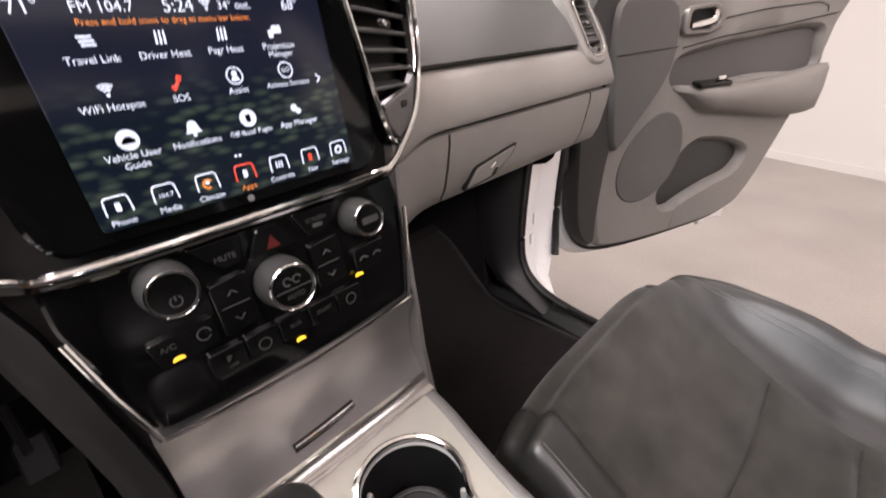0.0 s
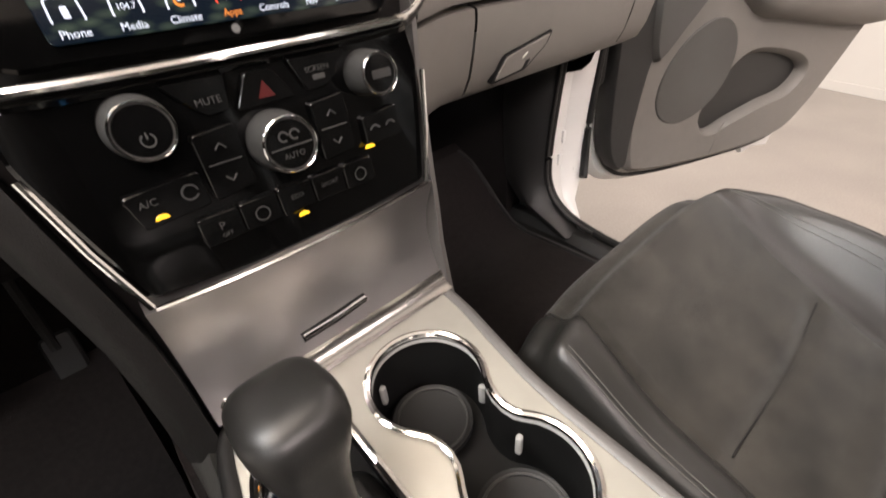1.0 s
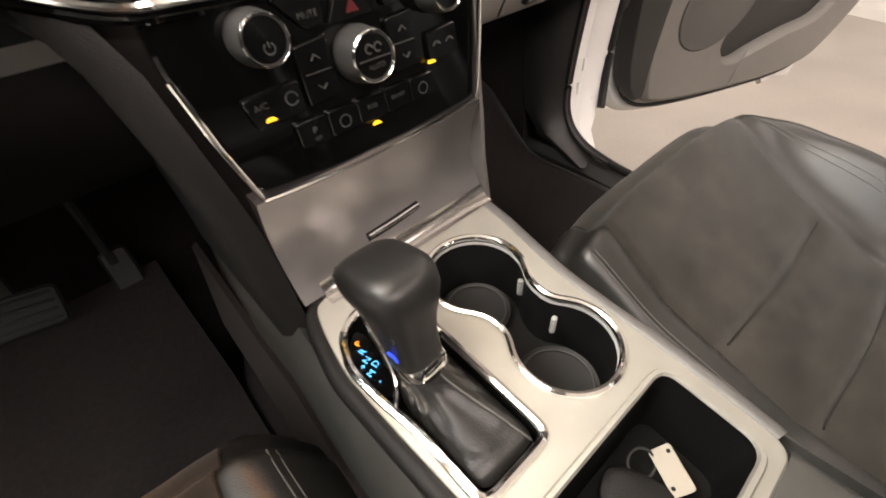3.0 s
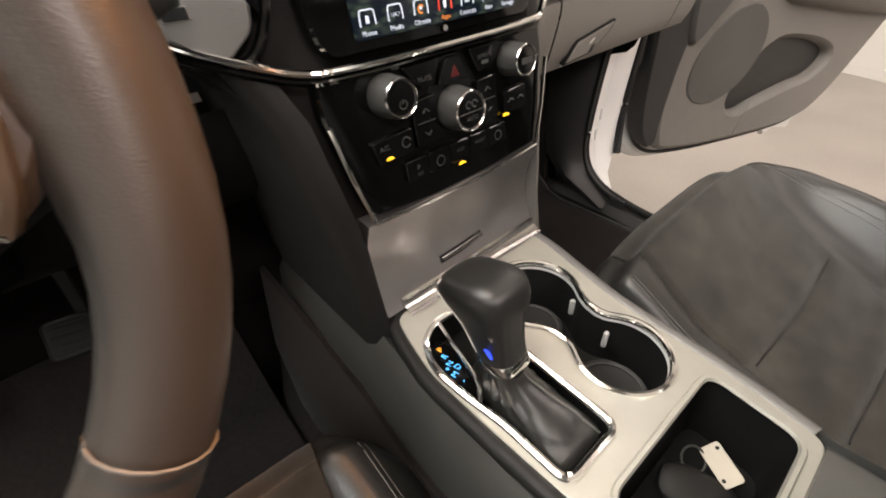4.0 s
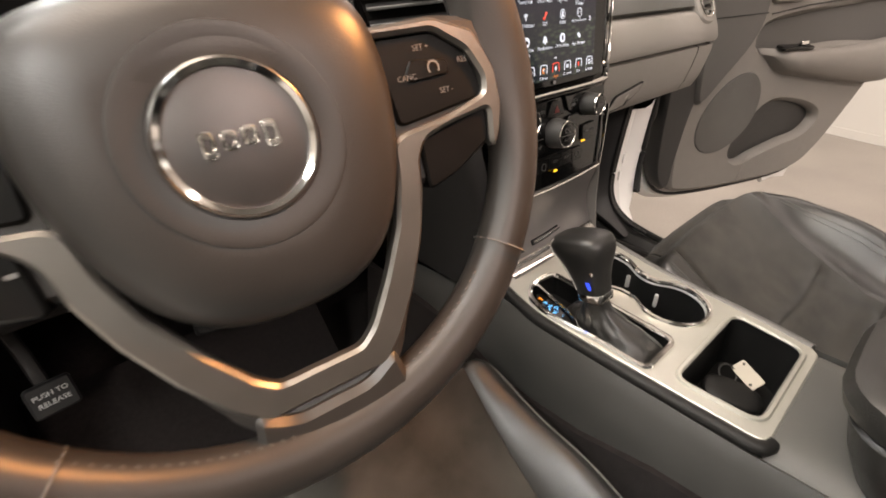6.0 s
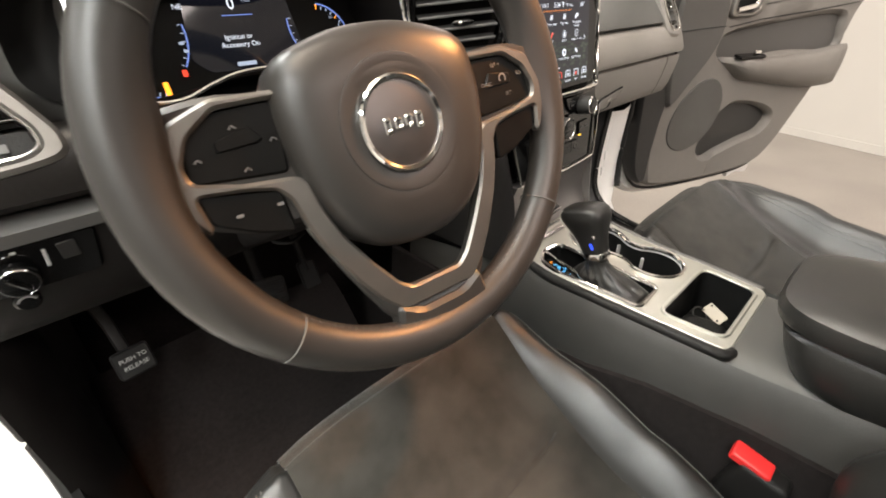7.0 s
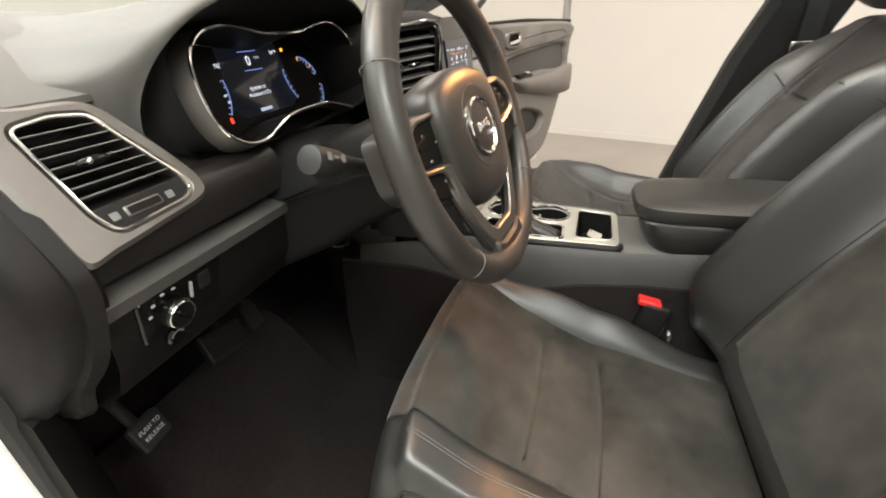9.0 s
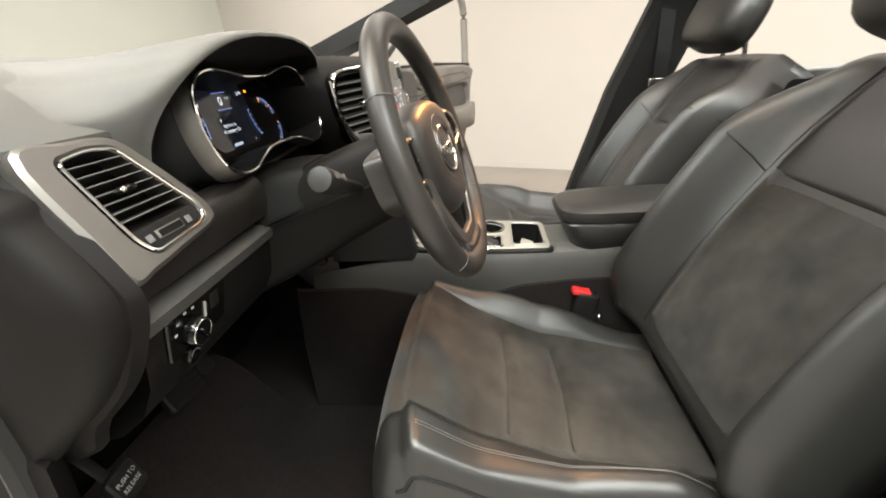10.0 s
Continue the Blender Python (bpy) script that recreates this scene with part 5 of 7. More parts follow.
gate = [(q.x, q.y) for q in rounded([(-0.036, -0.088), (-0.034, 0.076), (-0.072, 0.080), (-0.095, 0.067), (-0.1045, 0.038), (-0.1025, 0.008), (-0.097, -0.03), (-0.096, -0.088)], 0.011, 4)]
tray = [(q.x, q.y) for q in rounded([(0.053, -0.185), (0.060, -0.112), (-0.086, -0.110), (-0.079, -0.185)], 0.016, 6)]
plate = [(q.x, q.y) for q in rounded([(0.102, 0.112), (-0.094, 0.112), (-0.102, 0.085), (-0.1100, 0.04), (-0.1075, -0.03), (-0.1025, -0.11), (-0.096, -0.196), (0.064, -0.196), (0.0705, -0.15), (0.0745, -0.10), (0.0765, -0.05), (0.080, -0.01), (0.088, 0.03), (0.098, 0.075)], 0.014, 5)]
wpart("top_plate", slab(plate, 0.010, 0.0018, holes=[eight, gate, tray], place=P3), SILVER, console, "satin silver console top plate")
# the left edge is near black to hold its shade; the right border is grey
for nm, on_side, mt, lb in (("plate_border", 1, BORDER, "grey plastic border beside the plate"), ("plate_edge", -1, PLASTIC, "soft edge beside the plate, black for its shade")):
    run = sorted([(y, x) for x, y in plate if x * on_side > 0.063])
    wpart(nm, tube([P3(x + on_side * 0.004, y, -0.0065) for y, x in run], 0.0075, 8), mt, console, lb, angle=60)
# cup holder well
wpart("cup_rim", tube([P3(x, y, 0.0008) for x, y in eight], 0.0032, 8, True), CHROME, console, "chrome rim round the cup holders")
wpart("cup_lip", tube([P3(x * 0.972 + 0.0007, y * 0.978, -0.0055) for x, y in eight], 0.0015, 6, True), FINGER, console, "thin grey lip inside the rim")
well = loft([[P3(x, y, -0.002) for x, y in eight], [P3(x * 0.97 + 0.0008, y * 0.975, -0.012) for x, y in eight], [P3(x * 0.93 + 0.0018, y * 0.95, -0.062) for x, y in eight]], (False, True))
wpart("cup_well", well, DARK_WELL, console, "black double cup holder well")
for (cx, cy), r, d in ((C1, 0.030, -0.052), (C2, 0.032, -0.058)):
    lpart("cup_mat", revolve([(r * 1.1, -0.004), (r * 1.1, 0.0015), (r, 0.0), (0, 0.0)], 32), RUBBER, console, Matrix.Translation(P3(cx, cy, d)), "black rubber cup mat")
    lpart("cup_ring", tube([Vector((r * 0.96 * math.cos(2 * math.pi * j / 36), r * 0.96 * math.sin(2 * math.pi * j / 36), 0.0016)) for j in range(36)], 0.0012, 5, True), KNOB_GREY, console, Matrix.Translation(P3(cx, cy, d)))
for x, y, rz in ((0.005, 0.074, 35), (0.064, 0.018, -60), (0.052, -0.030, 20), (-0.008, -0.074, 60)):
    lpart("cup_finger", rbox(0.006, 0.005, 0.020, 0.002, 2), FINGER, console, Matrix.Translation(P3(x * 0.96, y * 0.96, -0.026)) @ pose(0, 0, 0, 0, 0, rz), "grey rubber grip finger")
# gear gate
wpart("gate_rim", tube([P3(x, y, 0.001) for x, y in gate], 0.0036, 8, True, 0.8), CHROME, console, "chrome gear gate rim")
wpart("gate_well", loft([[P3(x, y, -0.002) for x, y in gate], [P3(x * 0.98 - 0.001, y * 0.98, -0.03) for x, y in gate]], (False, True)), DARK_WELL, console)
panel = [(q.x, q.y) for q in spline([(-0.083, 0.065, 0), (-0.095, 0.055, 0), (-0.1015, 0.035, 0), (-0.1005, 0.010, 0), (-0.093, 0.002, 0), (-0.0875, 0.012, 0), (-0.0815, 0.032, 0), (-0.078, 0.050, 0)], 4)]
gp = wpart("gear_indicator", slab(panel, 0.006, 0.0008, place=lambda x, y, z: P3(x, y, z - 0.001)), PIANO, console, "gloss black gear indicator with blue letters")
wpart("gate_divider", tube([P3(x, y, 0.001) for x, y in [(q.x, q.y) for q in spline([(-0.069, 0.078, 0), (-0.0755, 0.053, 0), (-0.080, 0.032, 0), (-0.087, 0.008, 0), (-0.0995, -0.008, 0)], 5, False)]], 0.0022, 8), CHROME, console, "chrome bar beside the indicator")
for t, x, y, mt in (("P", -0.083, 0.054, DIM_LED), ("R", -0.0845, 0.046, BLUE_LED), ("N", -0.086, 0.038, BLUE_LED), ("D", -0.083, 0.031, BLUE_LED), ("M", -0.090, 0.027, BLUE_LED), ("+", -0.091, 0.035, BLUE_LED), ("-", -0.089, 0.018, BLUE_LED)):
    word(t, 0.0075, Matrix.Translation(P3(x - 0.005, y - 0.001, 0.0006)) @ pose(0, 0, 0, 0, 0, 12), mt, gp)
# open tray
wpart("tray_well", loft([[P3(x, y, -0.001) for x, y in tray], [P3(x * 0.99, -0.152 + (y + 0.152) * 0.97, -0.01) for x, y in tray], [P3(x * 0.93 - 0.002, -0.152 + (y + 0.152) * 0.86, -0.065) for x, y in tray]], (False, True)), DARK_WELL, console, "open black storage tray")
wpart("tray_rim", tube([P3(x, y, 0.0005) for x, y in tray], 0.0028, 6, True), SILVER, console)

# armrest lid: an upper cushion over a lower box
def pillow(cx, cy, cz, w, l, h, tilt=0.0, power=5.0, section=3.0, rake=0.0):
    """A soft block: rounded in plan and in section."""
    loops = []
    for k in range(13):
        a = -math.pi / 2 + math.pi * k / 12
        sz, sc = math.sin(a), max(0.02, math.cos(a))
        q = abs(sc) ** (2 / max(power if section == 3.0 else section, 2))
        zz = math.copysign(abs(sz) ** (2 / section), sz)
        loop = []
        for j in range(40):
            b = 2 * math.pi * j / 40
            c, s = math.cos(b), math.sin(b)
            x = w / 2 * math.copysign(abs(c) ** (2 / power), c) * q
            y = l / 2 * math.copysign(abs(s) ** (2 / power), s) * q
            y -= rake * (0.5 - zz / 2) * (0.5 + s / 2)
            x *= 1 - 0.8 * rake * (0.5 - zz / 2)
            loop.append(Vector((cx + x, cy + y, cz + h / 2 * zz + tilt * y)))
        loops.append(loop)
    return loft(loops)


arm = thing("armrest", (0, -0.35, 0.85), "black leather padded armrest box with stitched lid", "armrest")
wpart("lid_cushion", pillow(-0.016, -0.386, 0.914, 0.184, 0.348, 0.052, -0.01, 4.5, 3.2), LEATHER, arm, "black leather lid cushion")
wpart("lid_base", pillow(-0.016, -0.388, 0.868, 0.182, 0.348, 0.084, 0.0, 5.0, 5.0, 0.035), LEATHER, arm, "leather-wrapped lower box")

# gear selector
gear = thing("gear_selector", (-0.064, 0.0, 0.82), "black leather gear knob over a leather boot", "gear lever")
AX = Vector((0.0, 0.30, 0.954))
KB = Vector((-0.074, -0.008, 0.890))


def oval(center, ax, rx, ry, n=28, flat=0.0):
    y = (Vector((0, 1, 0)) - ax * ax.y).normalized()
    return [center + Vector((1, 0, 0)) * rx * math.copysign(abs(math.cos(a)) ** 0.62, math.cos(a)) + y * (ry * math.copysign(abs(math.sin(a)) ** 0.62, math.sin(a))) for a in [2 * math.pi * j / n for j in range(n)]]


loops = []
for h, rx, ry, fy in ((-0.004, 0.0130, 0.0145, 0), (0.0, 0.0150, 0.016, 0), (0.010, 0.0152, 0.0172, 0.001), (0.022, 0.0166, 0.0196, 0.004), (0.034, 0.0198, 0.0238, 0.008), (0.046, 0.0262, 0.0298, 0.012), (0.056, 0.0310, 0.0340, 0.015), (0.064, 0.0318, 0.0350, 0.017), (0.070, 0.0308, 0.0335, 0.017), (0.0745, 0.0275, 0.029, 0.017), (0.0772, 0.022, 0.022, 0.017), (0.0787, 0.012, 0.012, 0.017), (0.079, 0.001, 0.002, 0.017)):
    h *= 0.86
    k = ramp(h, 0.008, 0.05)
    loops.append(oval(KB + AX * h + Vector((0.0055 * k, fy * 0.75, 0)), AX, rx * (1 - 0.20 * k), ry * (1 - 0.04 * k), 36))
wpart("knob", loft(loops), KNOB_LEATHER, gear, "black leather-covered knob", angle=60)
wpart("knob_seam", tube([loops[k][14] + (loops[k][14] - (KB + AX * 0.034)).normalized() * 0.0004 for k in range(2, 10)], 0.0011, 6), CHROME, gear, "thin chrome line along the knob")
wpart("collar", loft([oval(KB + AX * h, AX, rx, ry) for h, rx, ry in ((-0.007, 0.0125, 0.0135), (-0.004, 0.0155, 0.017), (0.002, 0.0158, 0.0175), (0.005, 0.0148, 0.0165))]), CHROME, gear, "chrome collar")
wpart("release_button", loft([oval(KB + AX * h + Vector((-rx * 0.70 + 0.0058 * ramp(h, 0.008, 0.05), fy - 0.002, 0)), AX, 0.004, ry) for h, rx, ry, fy in ((0.008, 0.0145, 0.007, 0), (0.02, 0.0165, 0.011, 0.002), (0.035, 0.0212, 0.013, 0.004), (0.05, 0.0245, 0.012, 0.006), (0.06, 0.0245, 0.007, 0.008))]), CHROME, gear, "chrome release button")
wpart("button_glow", loft([oval(KB + AX * h + Vector((-rx - 0.0005, -0.004, 0)), AX, 0.0010, 0.0022, 10) for h, rx in ((0.010, 0.0130), (0.016, 0.0145), (0.022, 0.0165))]), DEEP_BLUE, gear, "faint blue lit mark")
loops = []
corners = rounded([(-0.0385, -0.084), (-0.0385, 0.030), (-0.072, 0.034), (-0.090, 0.0), (-0.091, -0.084)], 0.012, 6)
base = []
for i, q in enumerate(corners):
    w = corners[(i + 1) % len(corners)]
    cuts = max(1, int((w - q).length / 0.0028))
    base += [q.lerp(w, j / cuts) for j in range(cuts)]
cb = Vector((-0.065, -0.022))
for k in range(21):
    t = k / 20
    lp = []
    c = P3(cb.x, cb.y, -0.012).lerp(KB + AX * -0.006, t)
    for j, q in enumerate(base):
        d = Vector((q.x - cb.x, q.y - cb.y))
        a = math.atan2(d.y, d.x)
        top_d = Vector((0.0135 * math.cos(a), 0.0145 * math.sin(a)))
        e = d.lerp(top_d, ramp(t, -0.15, 0.95)) * (1 + 0.05 * math.sin(11 * a + 5 * t) * math.sin(math.pi * t) + 0.03 * math.sin(20 * t + 1.5 * math.sin(3 * a)) * math.sin(math.pi * min(1, 1.2 * t)) ** 0.7)
        lp.append(Vector((c.x + e.x, c.y + e.y, c.z)))
    loops.append(lp)
wpart("boot", loft(loops, (False, True)), LEATHER, gear, "creased black leather boot", angle=70)
wpart("boot_seam", tube([lp[2] + Vector((0.0008, 0, 0.0004)) for lp in loops], 0.0009, 5), STITCH, gear)

# key fob with a paper tag in the tray
key = thing("key_fob", (0.02, -0.15, 0.784), "black key fob with a cream paper tag in the tray", "key")
lpart("fob", pillow(0, 0, 0, 0.034, 0.058, 0.014, 0, 3.0), PLASTIC, key, Matrix.Translation((-0.006, -0.149, 0.795)) @ pose(0, 0, 0, 9, -14, 20), "black plastic key fob")
TAG = Matrix.Translation((0.020, -0.152, 0.808)) @ pose(0, 0, 0, 14, -40, -34)
lpart("paper_tag", slab(rect(0.0165, 0.031, 0.003), 0.0012, 0.0003), CARD, key, TAG, "cream paper tag")
lpart("key_ring", tube([Vector((0.010 * math.cos(a), 0.010 * math.sin(a), 0)) for a in [2 * math.pi * j / 20 for j in range(20)]], 0.001, 6, True), KNOB_GREY, key, Matrix.Translation((0.012, -0.136, 0.804)) @ pose(0, 0, 0, 30, -20, 0), "small dark steel ring")
for dx, dy in ((0.005, 0.011), (-0.005, -0.010)):
    lpart("tag_mark", revolve([(0, 0.0003), (0.0015, 0.0003), (0.0015, 0)], 10), DARK_WELL, key, TAG @ pose(dx, dy, 0.0003))


# ---- steering wheel and column ----
WA = 0.312
WC = Vector((-0.3868, 0.0135, 1.1298))
WM = frame_of(WC, (1, -0.079, 0), (0, math.sin(WA), math.cos(WA)))
wheel = thing("steering_wheel", WC, "black leather steering wheel with satin silver spoke trim", "steering wheel")
RW, RT = 0.1655, 0.0168
loops = []
for i in range(72):
    a = 2 * math.pi * i / 72
    fat = RT * (1.0 + 0.10 * math.exp(-((math.degrees(a) % 180 - 25) / 18) ** 2))
    c = Vector((RW * math.cos(a), RW * math.sin(a), 0))
    e = Vector((math.cos(a), math.sin(a), 0))
    deg = math.degrees(a)
    flare = (0.85 if math.cos(a) > 0 else 0.35) * math.exp(-((min(abs(deg - 8), abs(deg - 368)) if deg < 90 or deg > 270 else abs(deg - 172)) / 15) ** 2)     # the leather runs out into the side spokes
    loops.append([c + e * fat * math.cos(b) * (1 + flare * max(0.0, -math.cos(b))) + Vector((0, 0, 1)) * fat * 0.92 * math.sin(b) * (1 - 0.45 * min(1.0, flare) * max(0.0, -math.cos(b))) for b in [2 * math.pi * j / 16 for j in range(16)]])
bm = loft(loops, (False, False))
bm.verts.ensure_lookup_table()
bridge(bm, [bm.verts[i] for i in range(len(bm.verts) - 16, len(bm.verts))], [bm.verts[i] for i in range(16)])
rim = lpart("rim", bm, LEATHER_WHEEL, wheel, WM, "black leather-wrapped rim")
for deg in (-36, 150, 30, -135):
    a = radians(deg)
    c, e = Vector((RW * math.cos(a), RW * math.sin(a), 0)), Vector((math.cos(a), math.sin(a), 0))
    under(rim, part("rim_seam", tube([c + e * RT * 1.0 * math.cos(b) + Vector((0, 0, 1)) * RT * 1.1 * math.sin(b) for b in [2 * math.pi * j / 20 for j in range(20)]], 0.0006, 5, True), STITCH, None, "", WM))
for i in range(44):
    a = radians(-135 + 90 * i / 43)
    rr = RW - RT * 0.93
    under(rim, part("stitch", rbox(0.0034, 0.0008, 0.001, 0.0003, 1), STITCH, None, "", WM @ pose(rr * math.cos(a), rr * math.sin(a), 0.006, 0, 0, math.degrees(a) + 60)))
HM = WM @ pose(-0.0022, -0.0043, 0.004, 0, -4.0, 1.5) @ Matrix.Diagonal((0.935, 0.965, 1, 1))          # hub group


# airbag cover: a shield with a domed face
def shield(scale, z):
    pts = [(-0.078, 0.058), (-0.04, 0.074), (0.0, 0.078), (0.04, 0.074), (0.078, 0.058), (0.087, 0.02), (0.080, -0.025), (0.062, -0.062), (0.035, -0.082), (0.0, -0.087), (-0.035, -0.082), (-0.062, -0.062), (-0.080, -0.025), (-0.087, 0.02)]
    return [Vector((q.x * scale, q.y * scale, z)) for q in spline([(x, y, 0) for x, y in pts], 4)]


lpart("airbag_cover", loft([shield(0.94, -0.045), shield(1.0, -0.03), shield(1.0, -0.014), shield(0.985, -0.004), shield(0.94, 0.004), shield(0.86, 0.0085), shield(0.74, 0.0115), shield(0.6, 0.0128), shield(0.5, 0.0130), shield(0.42, 0.0110), shield(0.2, 0.0105), shield(0.02, 0.0105)]), LEATHER_WHEEL, wheel, HM, "smooth black airbag cover", angle=50)
EM = HM @ pose(0.0, 0.004, 0.0122)
lpart("emblem_dish", revolve([(0.050, -0.002), (0.0485, 0.0012), (0.046, 0.0014), (0.036, -0.0006), (0.0345, -0.004)], 48, (False, False)), LEATHER_WHEEL, wheel, EM, "dished ring round the emblem")
em = lpart("emblem_disc", revolve([(0.0335, -0.006), (0.0335, 0.0), (0.030, 0.0008), (0, 0.0012)], 48), EMBLEM, wheel, EM, "brushed grey round emblem with a raised plain mark")
under(em, part("emblem_ring", revolve([(0.0345, -0.002), (0.0345, 0.002), (0.0330, 0.0034), (0.0305, 0.0022), (0.0298, 0.0005)], 48, (False, False)), CHROME, None, "chrome emblem ring", EM))
for dx, w, h, dy in ((-0.0135, 0.006, 0.012, 0.0), (-0.0045, 0.007, 0.0085, 0.0005), (0.0045, 0.007, 0.0085, 0.001), (0.0135, 0.0065, 0.012, 0.0)):
    under(em, part("mark", slab(rect(w, h, 0.0025), 0.003, 0.0008, holes=[rect(w * 0.42, h * 0.42, 0.0008)]), CHROME, None, "raised chrome mark", EM @ pose(dx, dy, 0.0032)))
# side spokes with button pods and silver surrounds
for s in (-1, 1):
    spoke = [(s * 0.060, 0.042), (s * 0.12, 0.049), (s * 0.166, 0.044), (s * 0.169, -0.008), (s * 0.156, -0.026), (s * 0.12, -0.042), (s * 0.062, -0.044)]
    spoke = spoke if s < 0 else spoke[::-1]
    sp = lpart("spoke", slab(rounded([(x, y) for x, y in spoke], 0.012), 0.03, 0.004), LEATHER_WHEEL, wheel, HM @ pose(0, 0, -0.006), "black side spoke")
    up = [(s * 0.082, 0.039), (s * 0.122, 0.039), (s * 0.143, 0.026), (s * 0.149, -0.001), (s * 0.086, -0.008)]
    lo = [(s * 0.096, -0.0170), (s * 0.147, -0.0070), (s * 0.145, -0.027), (s * 0.118, -0.041), (s * 0.095, -0.047)]
    for pts, k in ((up, 0), (lo, 1)):
        pts = pts if s < 0 else pts[::-1]
        under(sp, part("button_pod", slab(rounded(pts, 0.005), 0.010, 0.0015), POD, None, "satin black button pod", HM @ pose(0, 0, -0.0035 + 0.001 * k)))
    cxp = s * 0.112
    under(sp, part("centre_button", slab(rounded([(cxp - 0.014, 0.008), (cxp + 0.010, 0.013), (cxp + 0.016, 0.004), (cxp + 0.012, 0.002), (cxp - 0.014, 0.001)] if s < 0 else [(cxp - 0.016, 0.004), (cxp - 0.010, 0.013), (cxp + 0.014, 0.010), (cxp + 0.014, 0.002), (cxp - 0.012, 0.001)], 0.003), 0.003, 0.0008), POD, None, "", HM @ pose(0, 0.013, -0.0020)))
    if s > 0:
        for t, dx, dy in (("SET +", -0.002, 0.031), ("RES", 0.024, 0.021), ("CANC", -0.015, 0.0165), ("SET -", 0.009, 0.0065)):
            word(t, 0.0044, HM @ pose(cxp + dx, dy, -0.0014), PRINT, sp)
        under(sp, part("button_mark", arc_line(cxp + 0.003, 0.0195, 0.0036, -40, 220, 0.0012, -0.0006, 14), PRINT, None, "", HM))
    else:
        for dx, dy in ((0, 0.027), (-0.026, 0.012), (0.022, 0.015), (0, 0.0005)):
            under(sp, part("button_mark", tube([(-0.0022, -0.001, 0), (0, 0.0012, 0), (0.0022, -0.001, 0)], 0.0005, 5), PRINT, None, "", HM @ pose(cxp + dx, dy, -0.0016)))
    for dx in ((-0.015, 0.012) if s < 0 else ()):
        under(sp, part("button_mark", slab(rect(0.0045, 0.0022, 0.0008), 0.0003, 0.0001), PRINT, None, "", HM @ pose(cxp + dx, -0.026, -0.0016)))
# one silver plate runs round both pods and down the V
outer = [(0.076, 0.044), (0.120, 0.0455), (0.147, 0.036), (0.158, 0.012), (0.158, -0.008), (0.153, -0.024), (0.147, -0.033), (0.1440, -0.029), (0.147, -0.0085), (0.118, -0.0125), (0.099, -0.0170), (0.0920, -0.026), (0.0885, -0.045), (0.080, -0.070), (0.066, -0.098), (0.051, -0.121), (0.036, -0.136)]
inner = [(0.024, -0.119), (0.034, -0.111), (0.050, -0.088), (0.066, -0.060), (0.074, -0.036), (0.077, -0.016), (0.084, -0.0115), (0.118, -0.0075), (0.1455, 0.000), (0.1475, 0.010), (0.139, 0.026), (0.119, 0.0388), (0.078, 0.0388)]
ring_pts = outer + [(-x, y) for x, y in outer[::-1]] + [(-x, y) for x, y in inner[::-1]] + inner
lpart("spoke_trim", slab([(q.x, q.y) for q in rounded(ring_pts, 0.004, 4)], 0.008, 0.0022), SPOKE_SILVER, wheel, HM @ pose(0, 0, 0.001), "satin silver spoke trim")
# lower spoke: a silver V with a dark gap
for s in (-1, 1):
    pts = [(s * 0.080, -0.046), (s * 0.062, -0.090), (s * 0.044, -0.126), (s * 0.028, -0.142), (0.0, -0.145)]
    lpart("lower_spoke", tube([Vector((q.x, q.y, -0.010)) for q in spline([(x, y, 0) for x, y in pts], 5, False)], [0.009] * 10 + [0.010] * 11, 10, False, 0.9), LEATHER_WHEEL, wheel, HM, "black lower spoke")
lpart("spoke_foot", slab(rounded([(-0.042, -0.128), (-0.022, -0.140), (0.022, -0.140), (0.042, -0.128), (0.05, -0.172), (-0.05, -0.172)][::-1], 0.008), 0.018, 0.004), LEATHER_WHEEL, wheel, HM @ pose(0, 0, 0.004), "leather foot of the lower spoke")
lpart("hub", revolve([(0.055, -0.09), (0.06, -0.06), (0.062, -0.03), (0.04, -0.02)], 28), PLASTIC, wheel, HM, "black hub")

column = thing("steering_column", (-0.372, 0.2, 1.05), "black plastic steering column with control stalks", "steering column")
CA = Vector((0, math.cos(WA), -math.sin(WA)))
CU = Vector((0, math.sin(WA), math.cos(WA)))


def col_ring(d, w, up, dn):
    c = WC + CA * d
    return [c + Vector((1, 0, 0)) * x + CU * y for x, y in [(q.x, q.y) for q in rounded([(-w * 0.8, -dn), (w * 0.8, -dn), (w, 0.0), (w * 0.78, up), (-w * 0.78, up), (-w, 0.0)], 0.02, 4)]]


wpart("shroud", loft([col_ring(0.055, 0.052, 0.045, 0.050), col_ring(0.07, 0.062, 0.052, 0.058), col_ring(0.15, 0.068, 0.050, 0.070), col_ring(0.22, 0.075, 0.045, 0.085), col_ring(0.34, 0.085, 0.035, 0.10)]), MATTE, column, "black two-part column shroud")
wpart("shroud_split", tube([p for p in [WC + CA * d + Vector((-w - 0.0005, 0, 0)) + CU * -0.002 for d, w in ((0.06, 0.055), (0.07, 0.062), (0.15, 0.068), (0.22, 0.075), (0.34, 0.085))]], 0.0012, 5), DARK_WELL, column)
wpart("upper_gaiter", loft([col_ring(0.17, 0.066, 0.052, 0.0), col_ring(0.21, 0.078, 0.062, 0.0), col_ring(0.26, 0.09, 0.070, 0.0), col_ring(0.32, 0.10, 0.075, 0.0)]), DARK_WELL, column, "black soft gaiter above the column")
